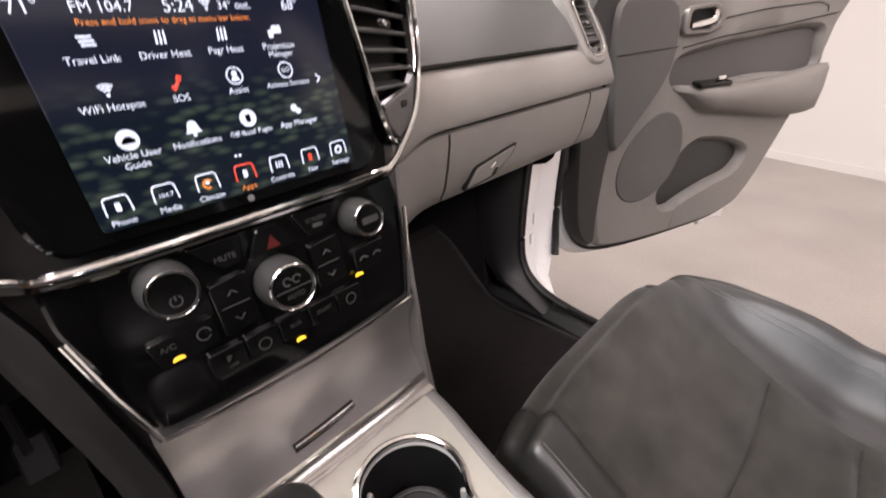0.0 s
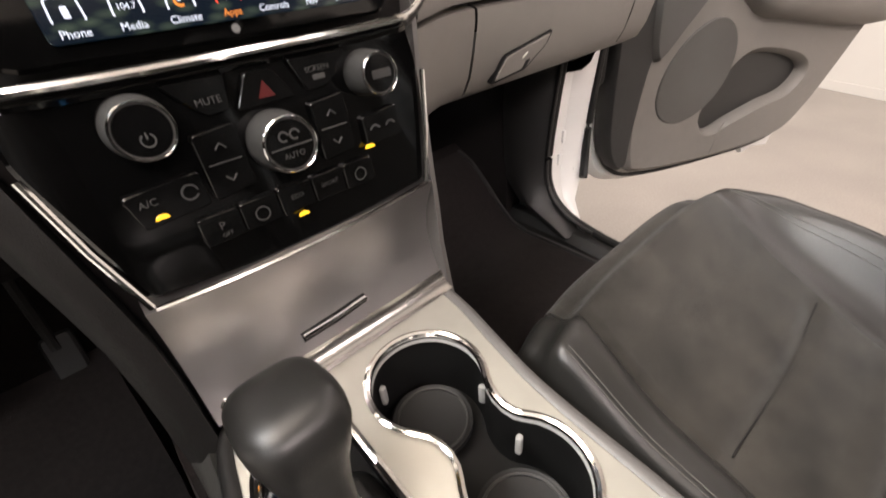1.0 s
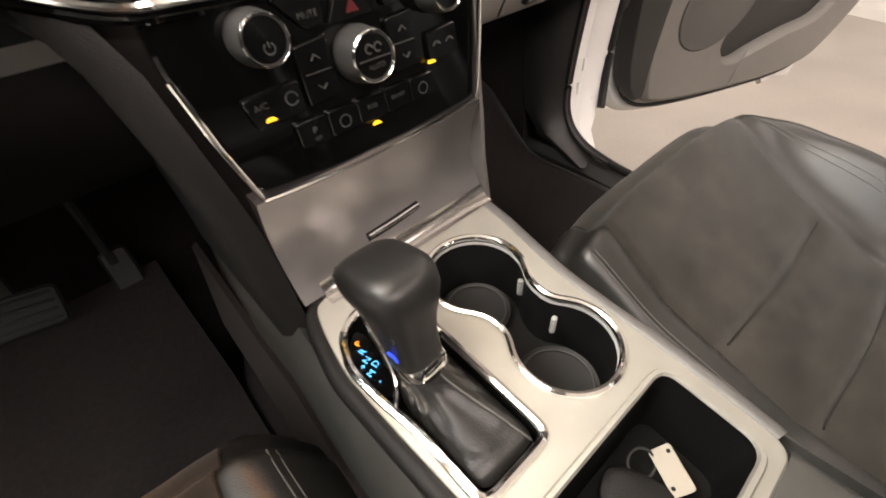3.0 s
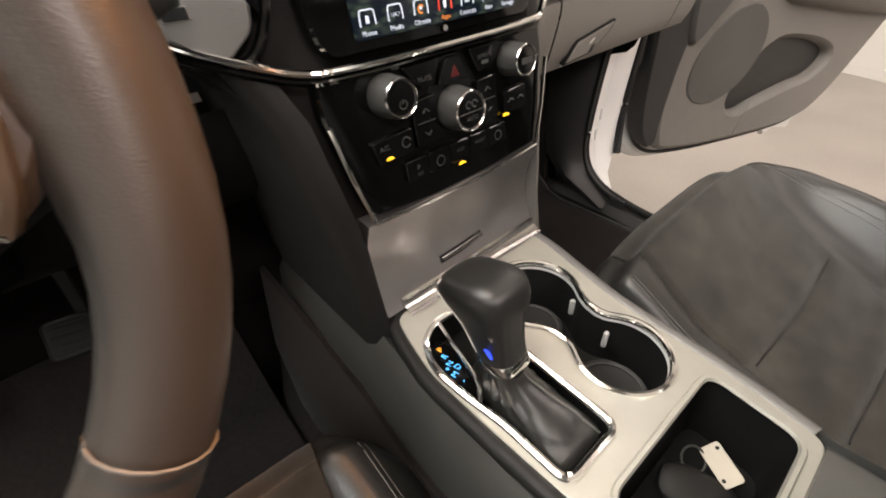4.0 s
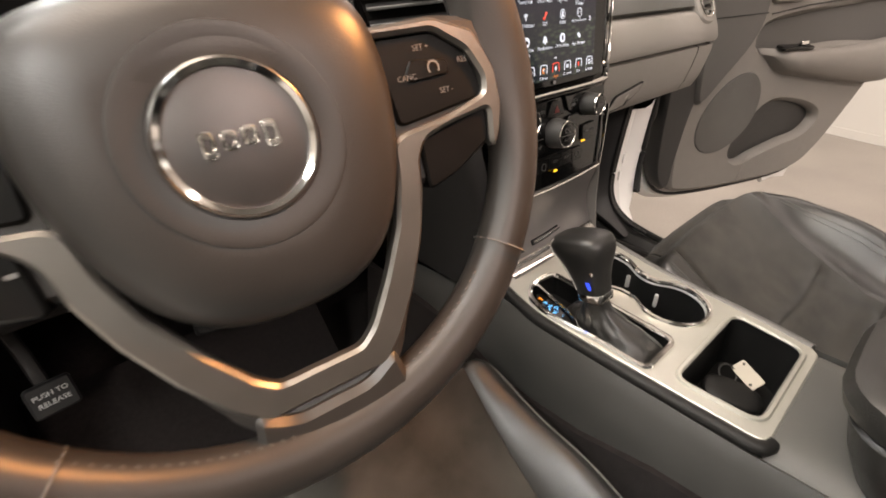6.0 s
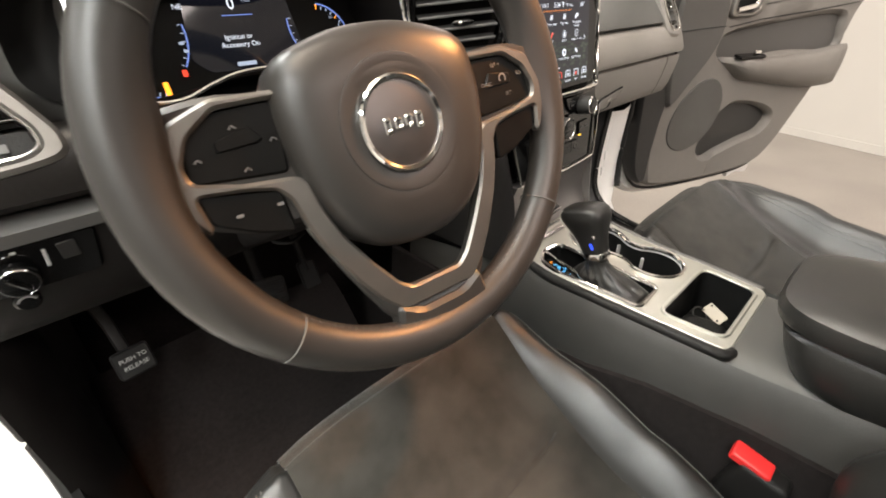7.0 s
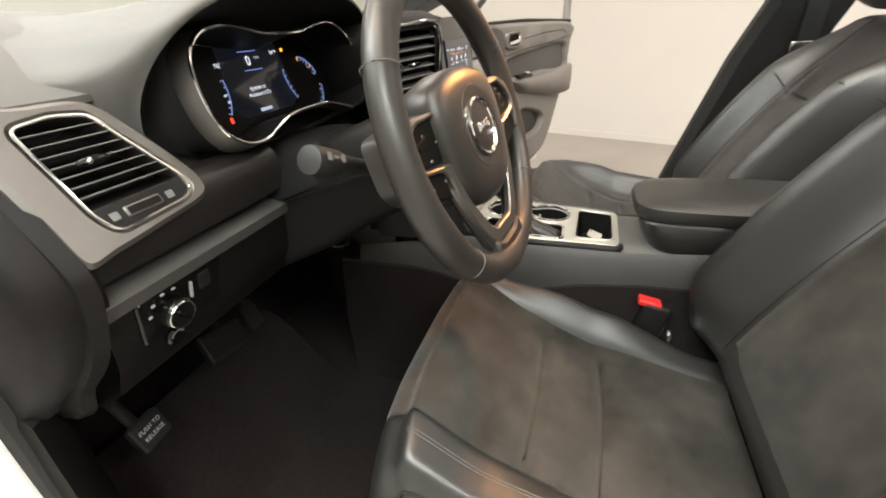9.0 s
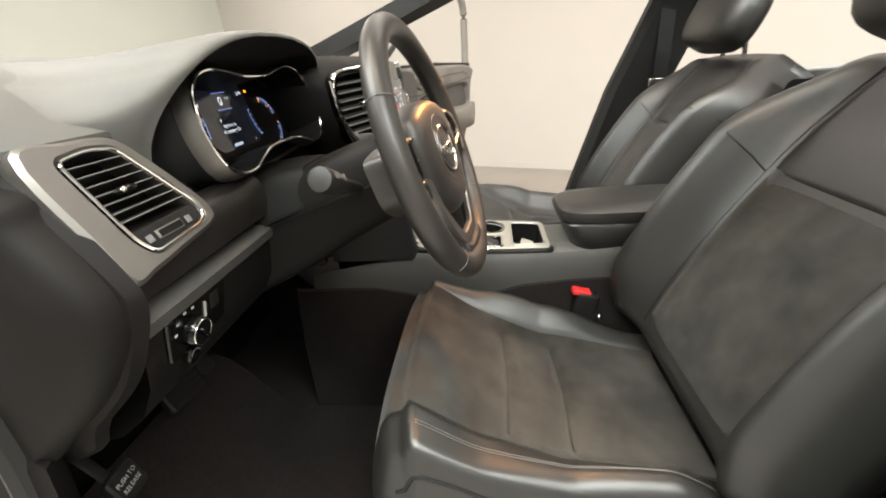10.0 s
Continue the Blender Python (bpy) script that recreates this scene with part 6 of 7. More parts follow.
for s, tip in ((-1, (-0.558, 0.118, 1.140)), (1, (-0.175, 0.125, 1.14))):
    a, b = WC + CA * 0.105 + Vector((s * 0.06, 0, 0.0)), Vector(tip)
    st = wpart("stalk", tube([a, a.lerp(b, 0.35), a.lerp(b, 0.62), a.lerp(b, 0.66), a.lerp(b, 0.92), b.lerp(a, 0.01), b], [0.008, 0.0085, 0.010, 0.0130, 0.0145, 0.0135, 0.010], 16), STALK, column, "black control stalk with print on its end")
    d = (b - a).normalized()
    for k, (w, h) in enumerate(((0.010, 0.010), (0.012, 0.004), (0.010, 0.010))):
        q = a.lerp(b, 0.72 + 0.09 * k)
        under(st, part("stalk_mark", slab(rect(w * 0.7, h * 0.8, 0.001), 0.0004, 0.0001), PRINT, None, "", frame_of(q + Vector((0, -0.0152, 0.005)), d, (0, 0.3, 1))))
wpart("tilt_lever", tube(spline([(-0.42, 0.23, 0.995), (-0.435, 0.205, 0.980), (-0.420, 0.190, 0.976), (-0.40, 0.195, 0.98)], 5, False), 0.0024, 8), MATTE, column, "black tilt lever")
wpart("ignition_ring", tube([WC + CA * 0.16 + Vector((0.07, 0, 0)) + CU * (-0.02 + 0.012 * math.sin(b)) + CA * 0.012 * math.cos(b) for b in [2 * math.pi * j / 16 for j in range(16)]], 0.002, 6, True), CHROME, column, "chrome ignition ring")


# ---- pedals ----
pb = thing("parking_brake_pedal", (-0.61, 0.46, 0.70), "parking brake pedal with printed rubber pad", "pedal")
PM = frame_of((-0.612, 0.455, 0.737), (0.93, 0.18, -0.06), (0.1, 0.42, 0.9))
lpart("pad", slab(rect(0.052, 0.046, 0.007), 0.012, 0.003), RUBBER, pb, PM, "black pedal pad with white print")
word("PUSH TO", 0.0095, PM @ pose(0, 0.007, 0.0006), PRINT_BRIGHT, pb)
word("RELEASE", 0.0095, PM @ pose(0, -0.006, 0.0006), PRINT_BRIGHT, pb)
wpart("lever", tube([(-0.618, 0.475, 0.74), (-0.622, 0.50, 0.79), (-0.632, 0.53, 0.84), (-0.635, 0.56, 0.95)], 0.009, 8, False, 0.5), PLASTIC, pb, "black steel lever")
br = thing("brake_pedal", (-0.372, 0.56, 0.66), "black rubber brake pedal", "pedal")
lpart("pad", slab(rect(0.105, 0.062, 0.012), 0.014, 0.004), RUBBER, br, frame_of((-0.374, 0.555, 0.690), (1, 0.05, -0.22), (0, 0.5, 0.86)), "ribbed rubber pad")
for k in range(4):
    lpart("rib", rbox(0.088, 0.005, 0.004, 0.0015, 2), RUBBER, br, frame_of((-0.374, 0.555, 0.690), (1, 0.05, -0.22), (0, 0.5, 0.86)) @ pose(0, -0.02 + 0.0135 * k, 0.001))
wpart("lever", tube([(-0.37, 0.575, 0.70), (-0.365, 0.62, 0.8), (-0.36, 0.64, 0.95)], 0.010, 8, False, 0.5), PLASTIC, br)
ac = thing("accelerator_pedal", (-0.245, 0.60, 0.62), "narrow black accelerator pedal", "pedal")
lpart("pad", slab(rounded([(-0.022, -0.07), (0.022, -0.07), (0.026, 0.06), (-0.016, 0.06)], 0.01), 0.014, 0.004), RUBBER, ac, frame_of((-0.250, 0.60, 0.63), (1, 0, 0), (0, 0.45, 0.9)), "black rubber pad")
wpart("lever", tube([(-0.25, 0.62, 0.66), (-0.25, 0.67, 0.78), (-0.25, 0.70, 0.92)], 0.008, 8), PLASTIC, ac)


# ---- front seats ----
def make_seat(cx, yf, zf, s, label, recline):
    """s: -1 driver, 1 passenger; yf: the seam at the front of the cushion."""
    seat = thing("front_seat", (cx, yf - 0.25, 0.45), label, "car seat", "front seats")
    LEN, INN, OUT = 0.52, 0.232 if s < 0 else 0.248, 0.264

    def u_of(x):
        """The share across the seat of a place x beside its middle line; x grows towards the door."""
        return (x + INN) / (INN + OUT)

    def cush(u, v):
        d = u * (INN + OUT) - INN
        q = d / OUT if d > 0 else -d / INN
        y = yf + (0.045 if s < 0 else 0.035) - LEN * v
        run = max(0.0, yf - 0.005 - y)
        zc = zf - 0.42 * min(run, 0.24) - 0.15 * max(0.0, run - 0.24) + 0.03 * ramp(run, 0.0, 0.02) * (1 - ramp(run, 0.0, 0.12)) - 0.115 * (1 - (ramp(v, -0.03, 0.10) if s < 0 else ramp(v, -0.025, 0.065))) ** 2
        sewn = sum(math.exp(-((v - g - 0.012 * math.cos(6 * (u - 0.5))) / 0.016) ** 2) for g in (0.402, 0.592))
        zc -= 0.0105 * sewn * (1 - ramp(d, edge_out(v) - 0.035, edge_out(v) - 0.004)) * ramp(d, edge_in(v) + 0.004, edge_in(v) + 0.035)
        if d > 0:
            bol = ((0.0 if s < 0 else 0.016 * ramp(v, 0.05, 0.25)) + (0.054 * ramp(v, 0.20, 0.85) if s < 0 else 0.052 * ramp(v, 0.06, 0.50)) * (1 - 0.7 * ramp(v, 0.80, 1.0))) * math.exp(-((d - (0.214 if s < 0 else 0.220)) / (0.040 if s < 0 else 0.034)) ** 2)
        else:
            if s < 0:
                bol = (0.008 + 0.056 * ramp(v, 0.06, 0.46) * (1 - 0.9 * ramp(v, 0.58, 0.95))) * ramp(-d, 0.116, 0.192) ** 0.55
            else:
                bol = (0.006 + 0.034 * ramp(v, 0.02, 0.70) * (1 - 0.7 * ramp(v, 0.78, 1.0))) * ramp(-d, 0.160, 0.196)
        fall = -0.095 * ramp(q, 0.87 if s < 0 else 0.92, 1.0) ** 1.4 if d > 0 else -0.105 * max(0.0, (-d - (0.168 if s < 0 else 0.220)) / (0.064 if s < 0 else 0.028)) ** 1.8
        lead = (0.022 if d < 0 else 0.060 if s < 0 else 0.088) * (q ** 4) * (1 - ramp(v, 0, 0.3))
        return Vector((cx + s * d * (1 - 0.03 * (1 - v)), y - 0.025 * q ** 4 * (1 - v), zc + bol + fall - lead))

    def edge_in(v):
        """The insert's edge beside the console; it draws in towards the backrest on the driver's seat."""
        return -0.168 + (0.038 * ramp(v, -0.15, 0.50) if s < 0 else 0.006 * ramp(v, 0.1, 0.5))

    def edge_out(v):
        """The insert's edge beside the door."""
        return 0.168 - 0.006 * v if s < 0 else 0.160 - 0.034 * ramp(v, 0.10, 0.60)

    def recessed(u, v):
        """The leather shell, sunk where the suede insert lies."""
        d = u * (INN + OUT) - INN
        return cush(u, v) - Vector((0, 0, 0.010 * ramp(d, edge_in(v) - 0.008, edge_in(v) + 0.006) * (1 - ramp(d, edge_out(v) - 0.006, edge_out(v) + 0.008)) * ramp(v, -0.02, 0.004)))

    def floor_of(u, v):
        p = cush(u, v)
        return Vector((cx + (p.x - cx) * 0.97, p.y - 0.02 * (1 - v), 0.60))
    body = wpart("cushion", solid(recessed, floor_of, 72, 64), LEATHER, seat, "black leather cushion with side bolsters", angle=80)
    wpart("seat_base", loft([[Vector((cx + a * w, yf + b * l - 0.24, z)) for a, b in ((-1, -1), (1, -1), (1, 1), (-1, 1))] for z, w, l in ((0.443, 0.20, 0.22), (0.5, 0.21, 0.23), (0.62, 0.218, 0.245))]), PLASTIC, seat, "black plastic seat base")

    def panel_on(fn, name, u0, u1, v0, v1, material, nu=18, nv=12, puff=0.006, text=""):
        e = 0.006

        def at(u, v):
            w = v0 + (v1 - v0) * v
            a, b = (u0(w), u1(w)) if callable(u0) else (u0, u1)
            return a + (b - a) * u, w

        def top(u, v):
            g, w = at(u, v)
            p = fn(g, w)
            a, b = fn(g + e, w), fn(g, w + e)
            n = (a - p).cross(p - b).normalized()
            n = n if n.z > 0 else -n
            q = (1 - abs(2 * u - 1) ** 4) * (1 - abs(2 * v - 1) ** 6)
            return p + n * (puff * q - 0.001)

        def back(u, v):
            g, w = at(u, v)
            p = fn(g, w)
            a, b = fn(g + e, w), fn(g, w + e)
            n = (a - p).cross(p - b).normalized()
            n = n if n.z > 0 else -n
            return p - n * 0.006
        return wpart(name, solid(top, back, nu, nv), material, seat, text, angle=80)
    panel_on(cush, "insert_panel", lambda v: u_of(edge_in(v)), lambda v: u_of(edge_out(v)), 0.0, 0.992, SUEDE, 22, 90, 0.0035, text="charcoal suede insert with two sewn valleys")
    for g in (0.402, 0.592):
        ui0, ui1 = u_of(edge_in(g)), u_of(edge_out(g))
        wpart("seam", tube([cush(ui0 + (ui1 - ui0) * i / 20, g + 0.012 * math.cos(6 * (ui0 + (ui1 - ui0) * i / 20 - 0.5))) + Vector((0, 0, 0.0026)) for i in range(1, 20)], 0.0010, 5), RUBBER, seat, "sewn seam")
    wpart("piping", tube([cush(u_of(0.247), v / 40) + Vector((0, 0, 0.001)) for v in range(3, 40)], 0.0028, 6), RUBBER, seat, "black piping")
    for u in (u_of(-0.194 if s < 0 else -0.217), u_of(0.196)):
        wpart("stitching", tube([cush(u, v / 40) + Vector((0, 0, 0.0004)) for v in range(5, 40)], 0.0006, 5), STITCH, seat)
        wpart("stitching", tube([cush(u + 0.010, v / 40) + Vector((0, 0, 0.0006)) for v in range(5, 40)], 0.0006, 5), STITCH, seat)
    # backrest
    rc = radians(recline)
    up, out = Vector((0, -math.sin(rc), math.cos(rc))), Vector((0, math.cos(rc), math.sin(rc)))
    foot = Vector((cx, yf - 0.435, 0.715))
    H = 0.62

    def back_f(u, v):
        x = 2 * u - 1
        edge = abs(x)
        w = 0.262 - 0.012 * math.sin(v * 3.1) - 0.075 * ramp(v, 0.72, 1.0)
        depth = -0.022 + 0.03 * math.sin(math.pi * min(1, v * 1.3)) * 0.6 - 0.05 * ramp(v, 0.9, 1.0) ** 2
        tall, mid = (0.060, 0.86) if x * s > 0 else (0.088, 0.82)
        bol = (tall * (1 - ramp(v, 0.62, 0.96)) * ramp(v, -0.1, 0.15) + 0.012) * math.exp(-((edge - mid) / 0.155) ** 2)
        fall = -0.07 * ramp(edge, 0.88, 1.0) ** 1.3
        return foot + Vector((x * w, 0, 0)) + up * (H * v - 0.02 * edge ** 4 * ramp(v, 0.8, 1)) + out * (depth + bol + fall)

    def back_b(u, v):
        p = back_f(u, v)
        return foot + Vector(((p.x - cx) * 0.96, 0, 0)) + up * (H * v * 0.99 - 0.015) - out * (0.115 - 0.03 * v)
    wpart("backrest", solid(back_f, back_b, 40, 36), LEATHER, seat, "black leather backrest with side bolsters", angle=80)
    for v0, v1, mt in ((0.04, 0.588, SUEDE), (0.592, 0.93, LEATHER)):
        panel_on(back_f, "back_panel", 0.5 - (0.285 if s > 0 else 0.325), 0.5 + (0.325 if s > 0 else 0.285), v0, v1, mt, nv=16, text="charcoal suede back panel" if mt is SUEDE else "black leather shoulder panel")
    for sgn in (-1, 1):
        wpart("seam", tube([back_f(0.5 + sgn * u, v) + out * 0.0008 for u, v in ((0.29, 0.592), (0.33, 0.612), (0.38, 0.635), (0.43, 0.655), (0.475, 0.668))], 0.0016, 5), RUBBER, seat)
        wpart("seam", tube([back_f(0.5 + sgn * (0.329 if sgn == s else 0.289), v / 30) + out * 0.001 for v in range(1, 29)], 0.0012, 5), RUBBER, seat)
    # headrest
    hc = foot + up * (H + 0.030) + out * 0.058
    loops = []
    for k in range(13):
        a = -math.pi / 2 + math.pi * k / 12
        q, h = max(0.03, abs(math.cos(a))) ** 0.36, math.copysign(abs(math.sin(a)) ** 0.8, math.sin(a))
        loops.append([hc + Vector((0.140 * q * math.copysign(abs(math.cos(b)) ** 0.45, math.cos(b)), 0, 0)) + out * (0.052 * q * math.copysign(abs(math.sin(b)) ** 0.7, math.sin(b)) + 0.01 * h) + up * (0.080 * h) for b in [2 * math.pi * j / 32 for j in range(32)]])
    wpart("headrest", loft(loops), LEATHER, seat, "black leather headrest", angle=80)
    for dx in (-0.055, 0.055):
        wpart("headrest_post", tube([foot + Vector((dx, 0, 0)) + up * (H - 0.03) - out * 0.03, foot + Vector((dx, 0, 0)) + up * (H + 0.045) + out * 0.03], 0.006, 10), CHROME, seat, "chrome headrest post")
    # side valance
    wpart("side_valance", loft([[Vector((cx + s * w, y, z)) for y, z in ((yf - 0.02, 0.60), (yf - 0.02, 0.66), (yf - 0.25, 0.69), (yf - 0.46, 0.72), (yf - 0.46, 0.60))] for w in (0.235, 0.262)]), PLASTIC, seat, "black plastic seat valance")
    return seat


make_seat(-0.364, 0.088, 0.797, -1, "black leather driver's seat with charcoal suede inserts", 30)
make_seat(0.354, 0.038, 0.812, 1, "black leather passenger seat with charcoal suede inserts", 32)

# buckles
bk = thing("seat_belt_buckle", (-0.147, -0.262, 0.69), "black seat belt buckle with red release button", "buckle")
lpart("housing", rbox(0.030, 0.05, 0.075, 0.008), PLASTIC, bk, Matrix.Translation((-0.147, -0.264, 0.722)) @ pose(0, 0, 0, 12, 0, 0), "black plastic housing")
lpart("release_button", rbox(0.024, 0.040, 0.012, 0.003), RED, bk, Matrix.Translation((-0.147, -0.256, 0.759)) @ pose(0, 0, 0, 12, 0, 0), "red release button")
wpart("stem", tube([(-0.147, -0.27, 0.70), (-0.154, -0.30, 0.62), (-0.156, -0.32, 0.50)], 0.010, 8, False, 0.5), PLASTIC, bk)
wpart("anchor_bracket", tube(spline([(-0.168, -0.262, 0.690), (-0.164, -0.290, 0.680), (-0.152, -0.300, 0.684), (-0.14, -0.300, 0.694)], 4, False), 0.005, 8), CHROME, bk, "bright steel bracket")
belt = thing("seat_belt", (0.70, -0.55, 0.9), "black webbing seat belt hanging from the pillar", "seat belt")
pts = spline([(0.655, -0.66, 1.42), (0.66, -0.665, 1.25), (0.67, -0.66, 1.05), (0.675, -0.62, 0.85), (0.68, -0.60, 0.6)], 6, False)
wpart("webbing", loft([[p + Vector((0, d, 0)) + Vector((e, 0, 0)) for d, e in ((-0.024, 0), (0.024, 0), (0.024, 0.0016), (-0.024, 0.0016))] for p in pts]), RUBBER, belt, "black woven webbing")
lpart("latch_plate", rbox(0.006, 0.05, 0.035, 0.003), CHROME, belt, pose(0.668, -0.655, 1.12), "steel latch plate")
lpart("guide", rbox(0.02, 0.07, 0.03, 0.006), PLASTIC, belt, pose(0.66, -0.665, 1.43), "black belt guide")


# ---- passenger door, open ----
HINGE, OPEN = Vector((0.84, 0.42, 0.0)), radians(69)
DD = Vector((math.sin(OPEN), -math.cos(OPEN), 0))
DM = frame_of(HINGE, DD, (0, 0, 1))                      # local x along the door, y up, z to the cabin
door = thing("passenger_door", HINGE + Vector((0, 0, 0.5)), "open white passenger door with grey inner trim", "car door")


def dp(s, z, out):
    return DM @ Vector((s, z, out))


def door_part(name, pts, out, depth, bevel, material, parent=None, label="", holes=(), round_r=None, smooth=True):
    return lpart(name, slab(pts, depth, bevel, holes=holes), material, parent or door, DM @ pose(0, 0, out), label, angle=45)


shell_o = [(q.x, q.y) for q in spline([(0.06, 1.16, 0), (0.055, 0.85, 0), (0.07, 0.64, 0), (0.12, 0.545, 0), (0.24, 0.505, 0), (0.5, 0.495, 0), (0.78, 0.515, 0), (0.88, 0.59, 0), (0.98, 0.75, 0), (1.075, 0.95, 0), (1.115, 1.10, 0), (1.12, 1.21, 0), (0.6, 1.215, 0), (0.2, 1.21, 0)], 6)]
door_part("outer_skin", shell_o, -0.05, 0.12, 0.02, WHITE, label="white painted outer skin")
seal_o = [(q.x, q.y) for q in spline([(0.09, 1.16, 0), (0.085, 0.85, 0), (0.10, 0.66, 0), (0.145, 0.575, 0), (0.25, 0.535, 0), (0.5, 0.525, 0), (0.76, 0.54, 0), (0.86, 0.61, 0), (0.955, 0.76, 0), (1.05, 0.95, 0), (1.09, 1.10, 0), (1.095, 1.20, 0), (0.6, 1.205, 0), (0.2, 1.2, 0)], 6)]
lpart("edge_seal", tube([Vector((x, y, -0.03)) for x, y in seal_o], 0.006, 8, True), RUBBER, door, DM, "black rubber door edge seal")
trim_o = [(q.x, q.y) for q in spline([(0.15, 1.215, 0), (0.15, 0.95, 0), (0.15, 0.75, 0), (0.165, 0.61, 0), (0.22, 0.56, 0), (0.5, 0.545, 0), (0.74, 0.56, 0), (0.84, 0.625, 0), (0.935, 0.77, 0), (1.03, 0.95, 0), (1.075, 1.10, 0), (1.085, 1.205, 0), (0.6, 1.225, 0), (0.3, 1.225, 0)], 6)]
pocket = [(q.x, q.y) for q in spline([(0.425, 0.650, 0), (0.41, 0.70, 0), (0.46, 0.78, 0), (0.52, 0.825, 0), (0.60, 0.825, 0), (0.72, 0.795, 0), (0.775, 0.755, 0), (0.735, 0.705, 0), (0.64, 0.685, 0), (0.53, 0.655, 0), (0.47, 0.635, 0)], 5)]
cove = [(q.x, q.y) for q in spline([(0.385, 1.045, 0), (0.44, 1.075, 0), (0.7, 1.10, 0), (0.98, 1.11, 0), (1.02, 1.06, 0), (1.01, 0.99, 0), (0.75, 1.0, 0), (0.5, 0.99, 0), (0.40, 1.0, 0)], 5)]
inner_panel = door_part("inner_panel", trim_o, 0.012, 0.04, 0.014, DOOR_GREY, label="grey grained inner door panel", holes=[pocket, cove])
# both recess backs are darker than the panel, with the hollow's shade in their colour
under(inner_panel, part("pocket_back", slab(pocket, 0.004, 0.0005), KICK, None, "map pocket back, darkened for the shade inside", DM @ pose(0, 0, -0.02)))
under(inner_panel, part("cove_back", slab(cove, 0.004, 0.0005), DOOR_DARK, None, "recess above the armrest, darkened for its shade", DM @ pose(0, 0, -0.012)))
spk = [(0.345 + 0.118 * math.cos(a) * (1 - 0.08 * math.sin(a)), 0.812 + 0.125 * math.sin(a)) for a in [2 * math.pi * j / 40 for j in range(40)]]
spk = [(x + 0.22 * (y - 0.812), y) for x, y in spk]
door_part("speaker_grille", spk, 0.016, 0.006, 0.003, MESHGRILLE, label="dark round speaker grille")
# armrest: a long swelling bar
loops = []
for i in range(17):
    t = i / 16
    s = 0.40 + 0.66 * t
    top, bot = 1.0 - 0.018 * math.sin(math.pi * t), 0.925 - 0.075 * ramp(t, 0, 0.9) + 0.05 * (1 - ramp(t, 0, 0.18))
    o = 0.055 * ramp(t, 0, 0.12) * (1 - 0.55 * ramp(t, 0.8, 1.0)) + 0.012
    loops.append([dp(s, z, d) for z, d in ((top, -0.005), (top + 0.004, o * 0.75), (top - 0.012, o), ((top + bot) / 2, o * 1.0), (bot + 0.015, o * 0.8), (bot, 0.008), (bot, -0.005))])
wpart("armrest", loft(loops), DOOR_GREY, door, "padded grey door armrest", angle=70)
lpart("switch_plate", slab(rect(0.13, 0.032, 0.008), 0.008, 0.002), BUTTON, door, DM @ Matrix.Translation((0.50, 1.006, 0.045)) @ pose(0, 0, 0, -75, 0, -2), "black window switch plate")
lpart("window_switch", rbox(0.03, 0.012, 0.01, 0.003), CHROME, door, DM @ Matrix.Translation((0.53, 1.012, 0.045)), "chrome-tipped window switch")
pull = [(q.x, q.y) for q in rounded([(0.378, 1.124), (0.382, 1.19), (0.49, 1.196), (0.53, 1.17), (0.528, 1.138), (0.48, 1.122)], 0.016, 5)]
door_part("handle_bezel", pull, 0.026, 0.02, 0.004, VENT_SILVER, label="satin silver door handle surround", holes=[[(q.x, q.y) for q in rounded([(0.397, 1.138), (0.399, 1.178), (0.48, 1.182), (0.505, 1.165), (0.503, 1.146), (0.475, 1.137)], 0.012, 4)]])
door_part("handle_cup", [(q.x, q.y) for q in rounded([(0.393, 1.134), (0.395, 1.182), (0.482, 1.186), (0.51, 1.167), (0.507, 1.142), (0.477, 1.133)], 0.012, 4)], 0.014, 0.004, 0.001, DARK_WELL)
lpart("pull_lever", tube(spline([(0.404, 1.145, 0.024), (0.44, 1.149, 0.029), (0.478, 1.157, 0.030), (0.488, 1.177, 0.026)], 5, False), [0.0075] * 14 + [0.006, 0.005], 8, False, 0.6), CHROME, door, DM, "chrome pull lever")
front_pod = [(q.x, q.y) for q in spline([(0.155, 1.20, 0), (0.16, 1.0, 0), (0.19, 0.86, 0), (0.27, 0.93, 0), (0.35, 1.03, 0), (0.368, 1.12, 0), (0.345, 1.20, 0), (0.26, 1.222, 0)], 5)]
door_part("front_trim_pod", front_pod, 0.028, 0.03, 0.010, DOOR_DARK, label="raised dark grey trim at the door's front")
wpart("trim_seam", tube([dp(0.16, 1.095, 0.029), dp(0.26, 1.098, 0.029), dp(0.365, 1.10, 0.027)], 0.0016, 5), RUBBER, door)
wpart("trim_seam", tube([dp(s, z, 0.0135) for s, z in ((0.40, 1.095), (0.55, 1.112), (0.8, 1.125), (1.06, 1.145))], 0.0018, 5), RUBBER, door)
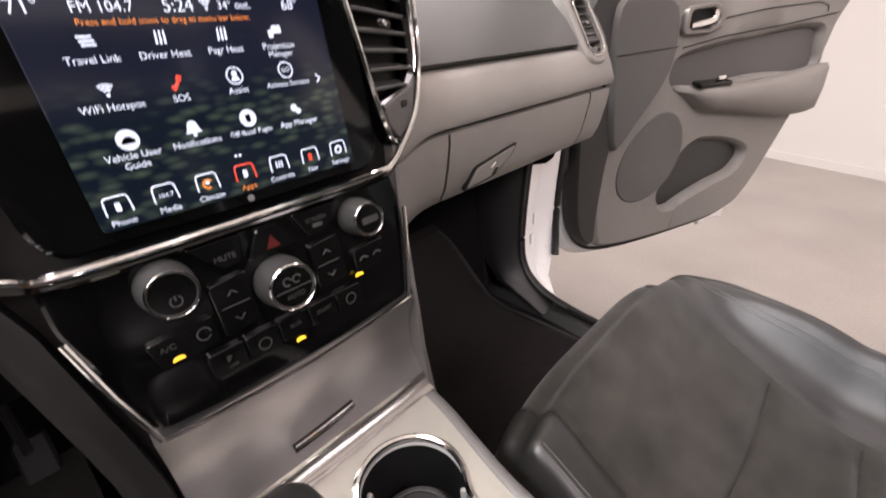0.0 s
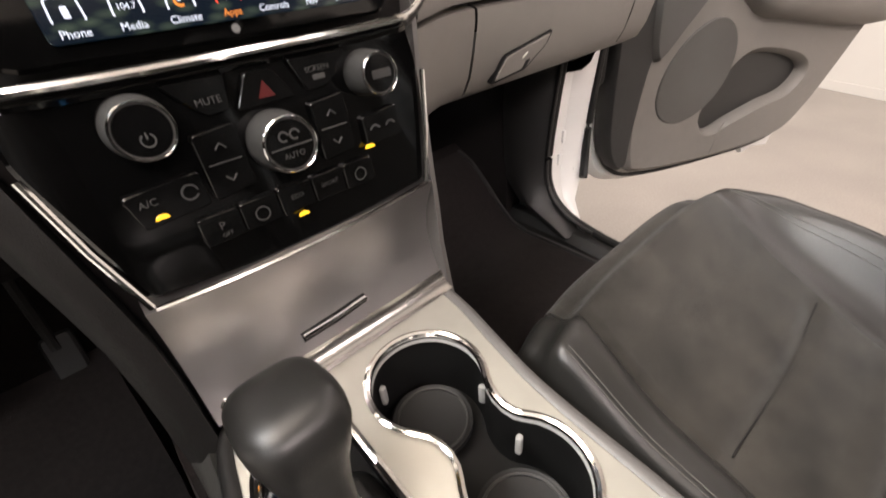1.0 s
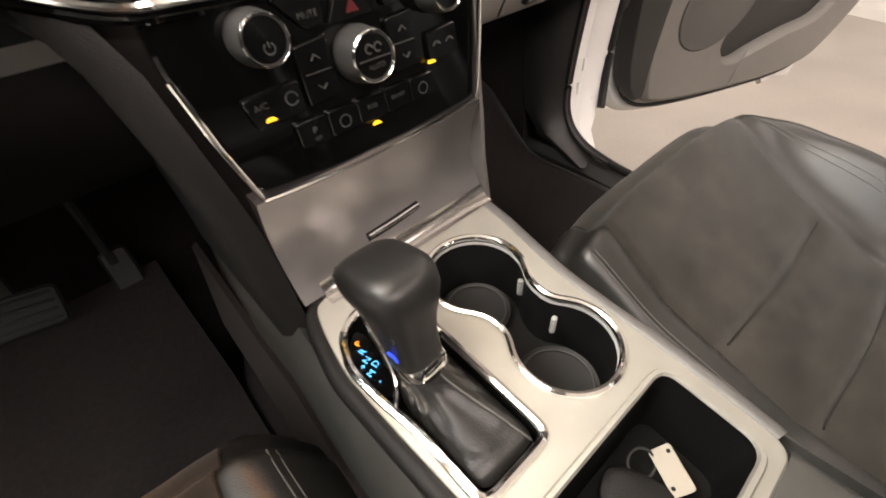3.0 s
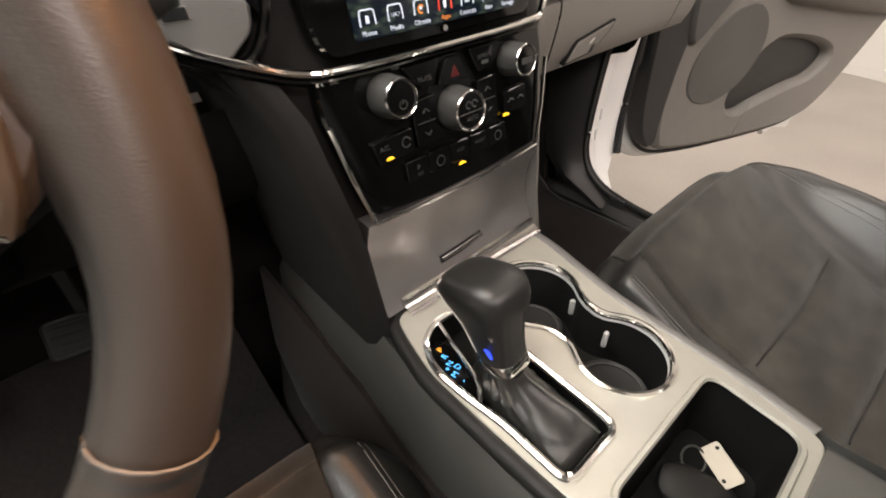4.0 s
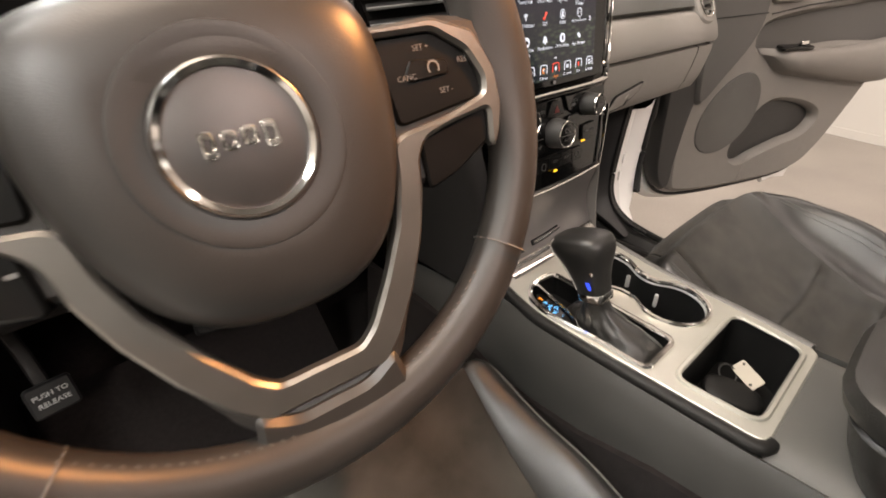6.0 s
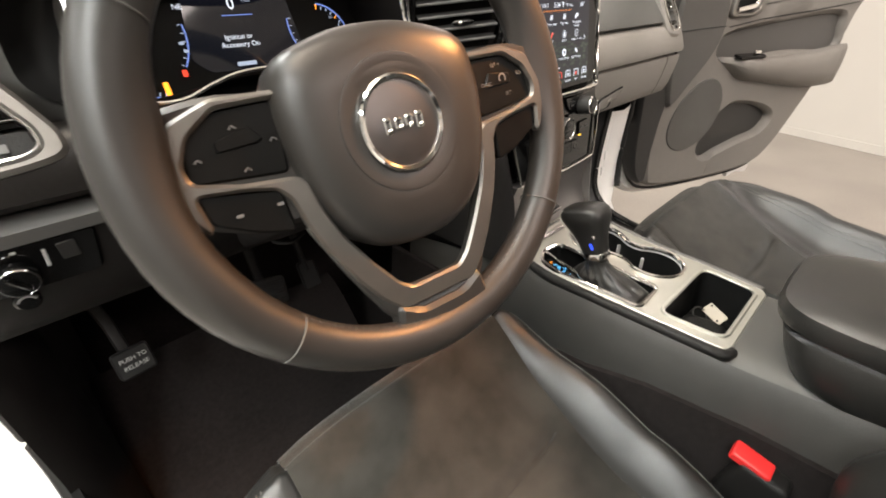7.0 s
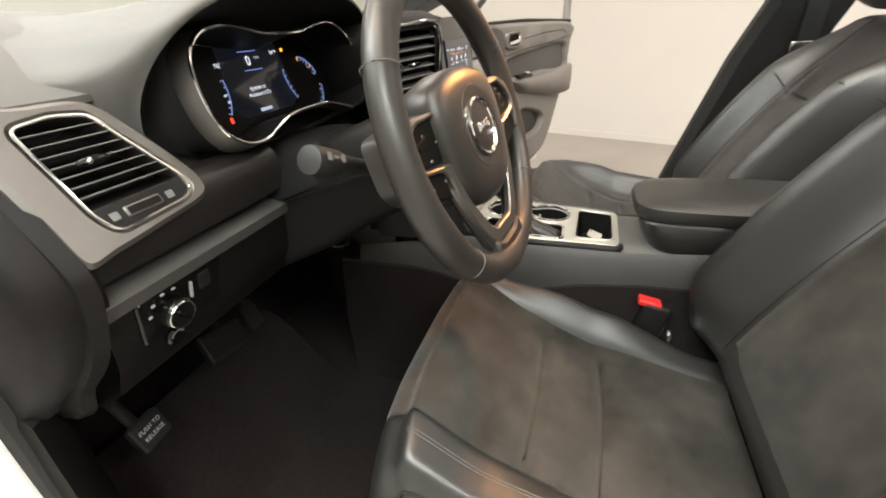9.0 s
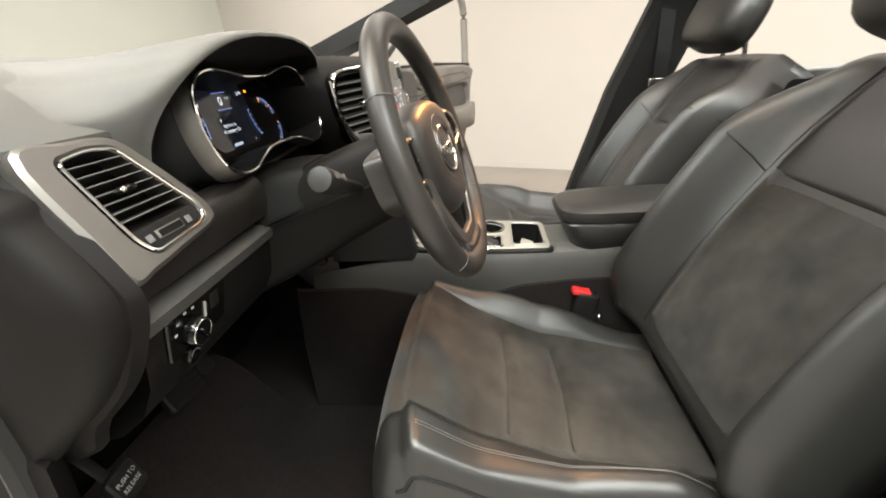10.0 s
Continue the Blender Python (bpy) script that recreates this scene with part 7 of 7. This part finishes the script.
wpart("trim_seam", tube([dp(s, z, 0.0135) for s, z in ((0.53, 1.155), (0.7, 1.17), (0.95, 1.178), (1.0, 1.165), (1.0, 1.15))], 0.0015, 5), RUBBER, door)
wpart("trim_seam", tube([dp(s, z, 0.013) for s, z in ((0.478, 0.56), (0.49, 0.62), (0.505, 0.655))], 0.0015, 5), GREY_PLASTIC, door)
wpart("waist_seal", tube([dp(0.15, 1.228, -0.01), dp(0.6, 1.232, -0.01), dp(1.09, 1.215, -0.01)], 0.009, 8), RUBBER, door, "black window waist seal")
fr = spline([(0.12, 1.22, 0), (0.36, 1.40, 0), (0.60, 1.55, 0), (0.80, 1.61, 0), (1.02, 1.60, 0), (1.10, 1.53, 0), (1.105, 1.38, 0), (1.10, 1.22, 0)], 6, False)
wpart("window_frame", tube([dp(p.x, p.y, -0.035) for p in fr], 0.022, 8), GREY_PLASTIC, door, "grey window frame of the open door", angle=60)
door_part("skin_corner", [(0.58, 0.525), (0.835, 0.492), (0.85, 0.545), (0.80, 0.60)], -0.052, 0.02, 0.004, WHITE, label="white lower corner of the skin")
lpart("lower_lip", tube([Vector((s, z, -0.05)) for s, z in ((0.7, 0.505), (0.80, 0.535), (0.86, 0.575))], 0.012, 8), WHITE, door, DM)
mirror = wpart("mirror_patch", tube([dp(0.10, 1.20, -0.03), dp(0.16, 1.26, -0.03), dp(0.26, 1.32, -0.03)], 0.03, 8, False, 0.5), PLASTIC, door, "black mirror sail trim")
front_strip = [(q.x, q.y) for q in spline([(0.080, 1.205, 0), (0.074, 0.85, 0), (0.088, 0.67, 0), (0.128, 0.592, 0), (0.165, 0.600, 0), (0.168, 0.68, 0), (0.182, 0.82, 0), (0.205, 0.95, 0), (0.215, 1.205, 0)], 5)]
door_part("front_edge_trim", front_strip, 0.017, 0.055, 0.010, STALK, label="dark plastic strip along the hinge edge")
# wiring gaiter between post and door
lpart("wiring_gaiter", rbox(0.11, 0.05, 0.13, 0.02), RUBBER, door, frame_of((0.868, 0.445, 0.885), (0.087, -0.15, 0), (0.15, 0.087, 0)), "black rubber wiring gaiter")
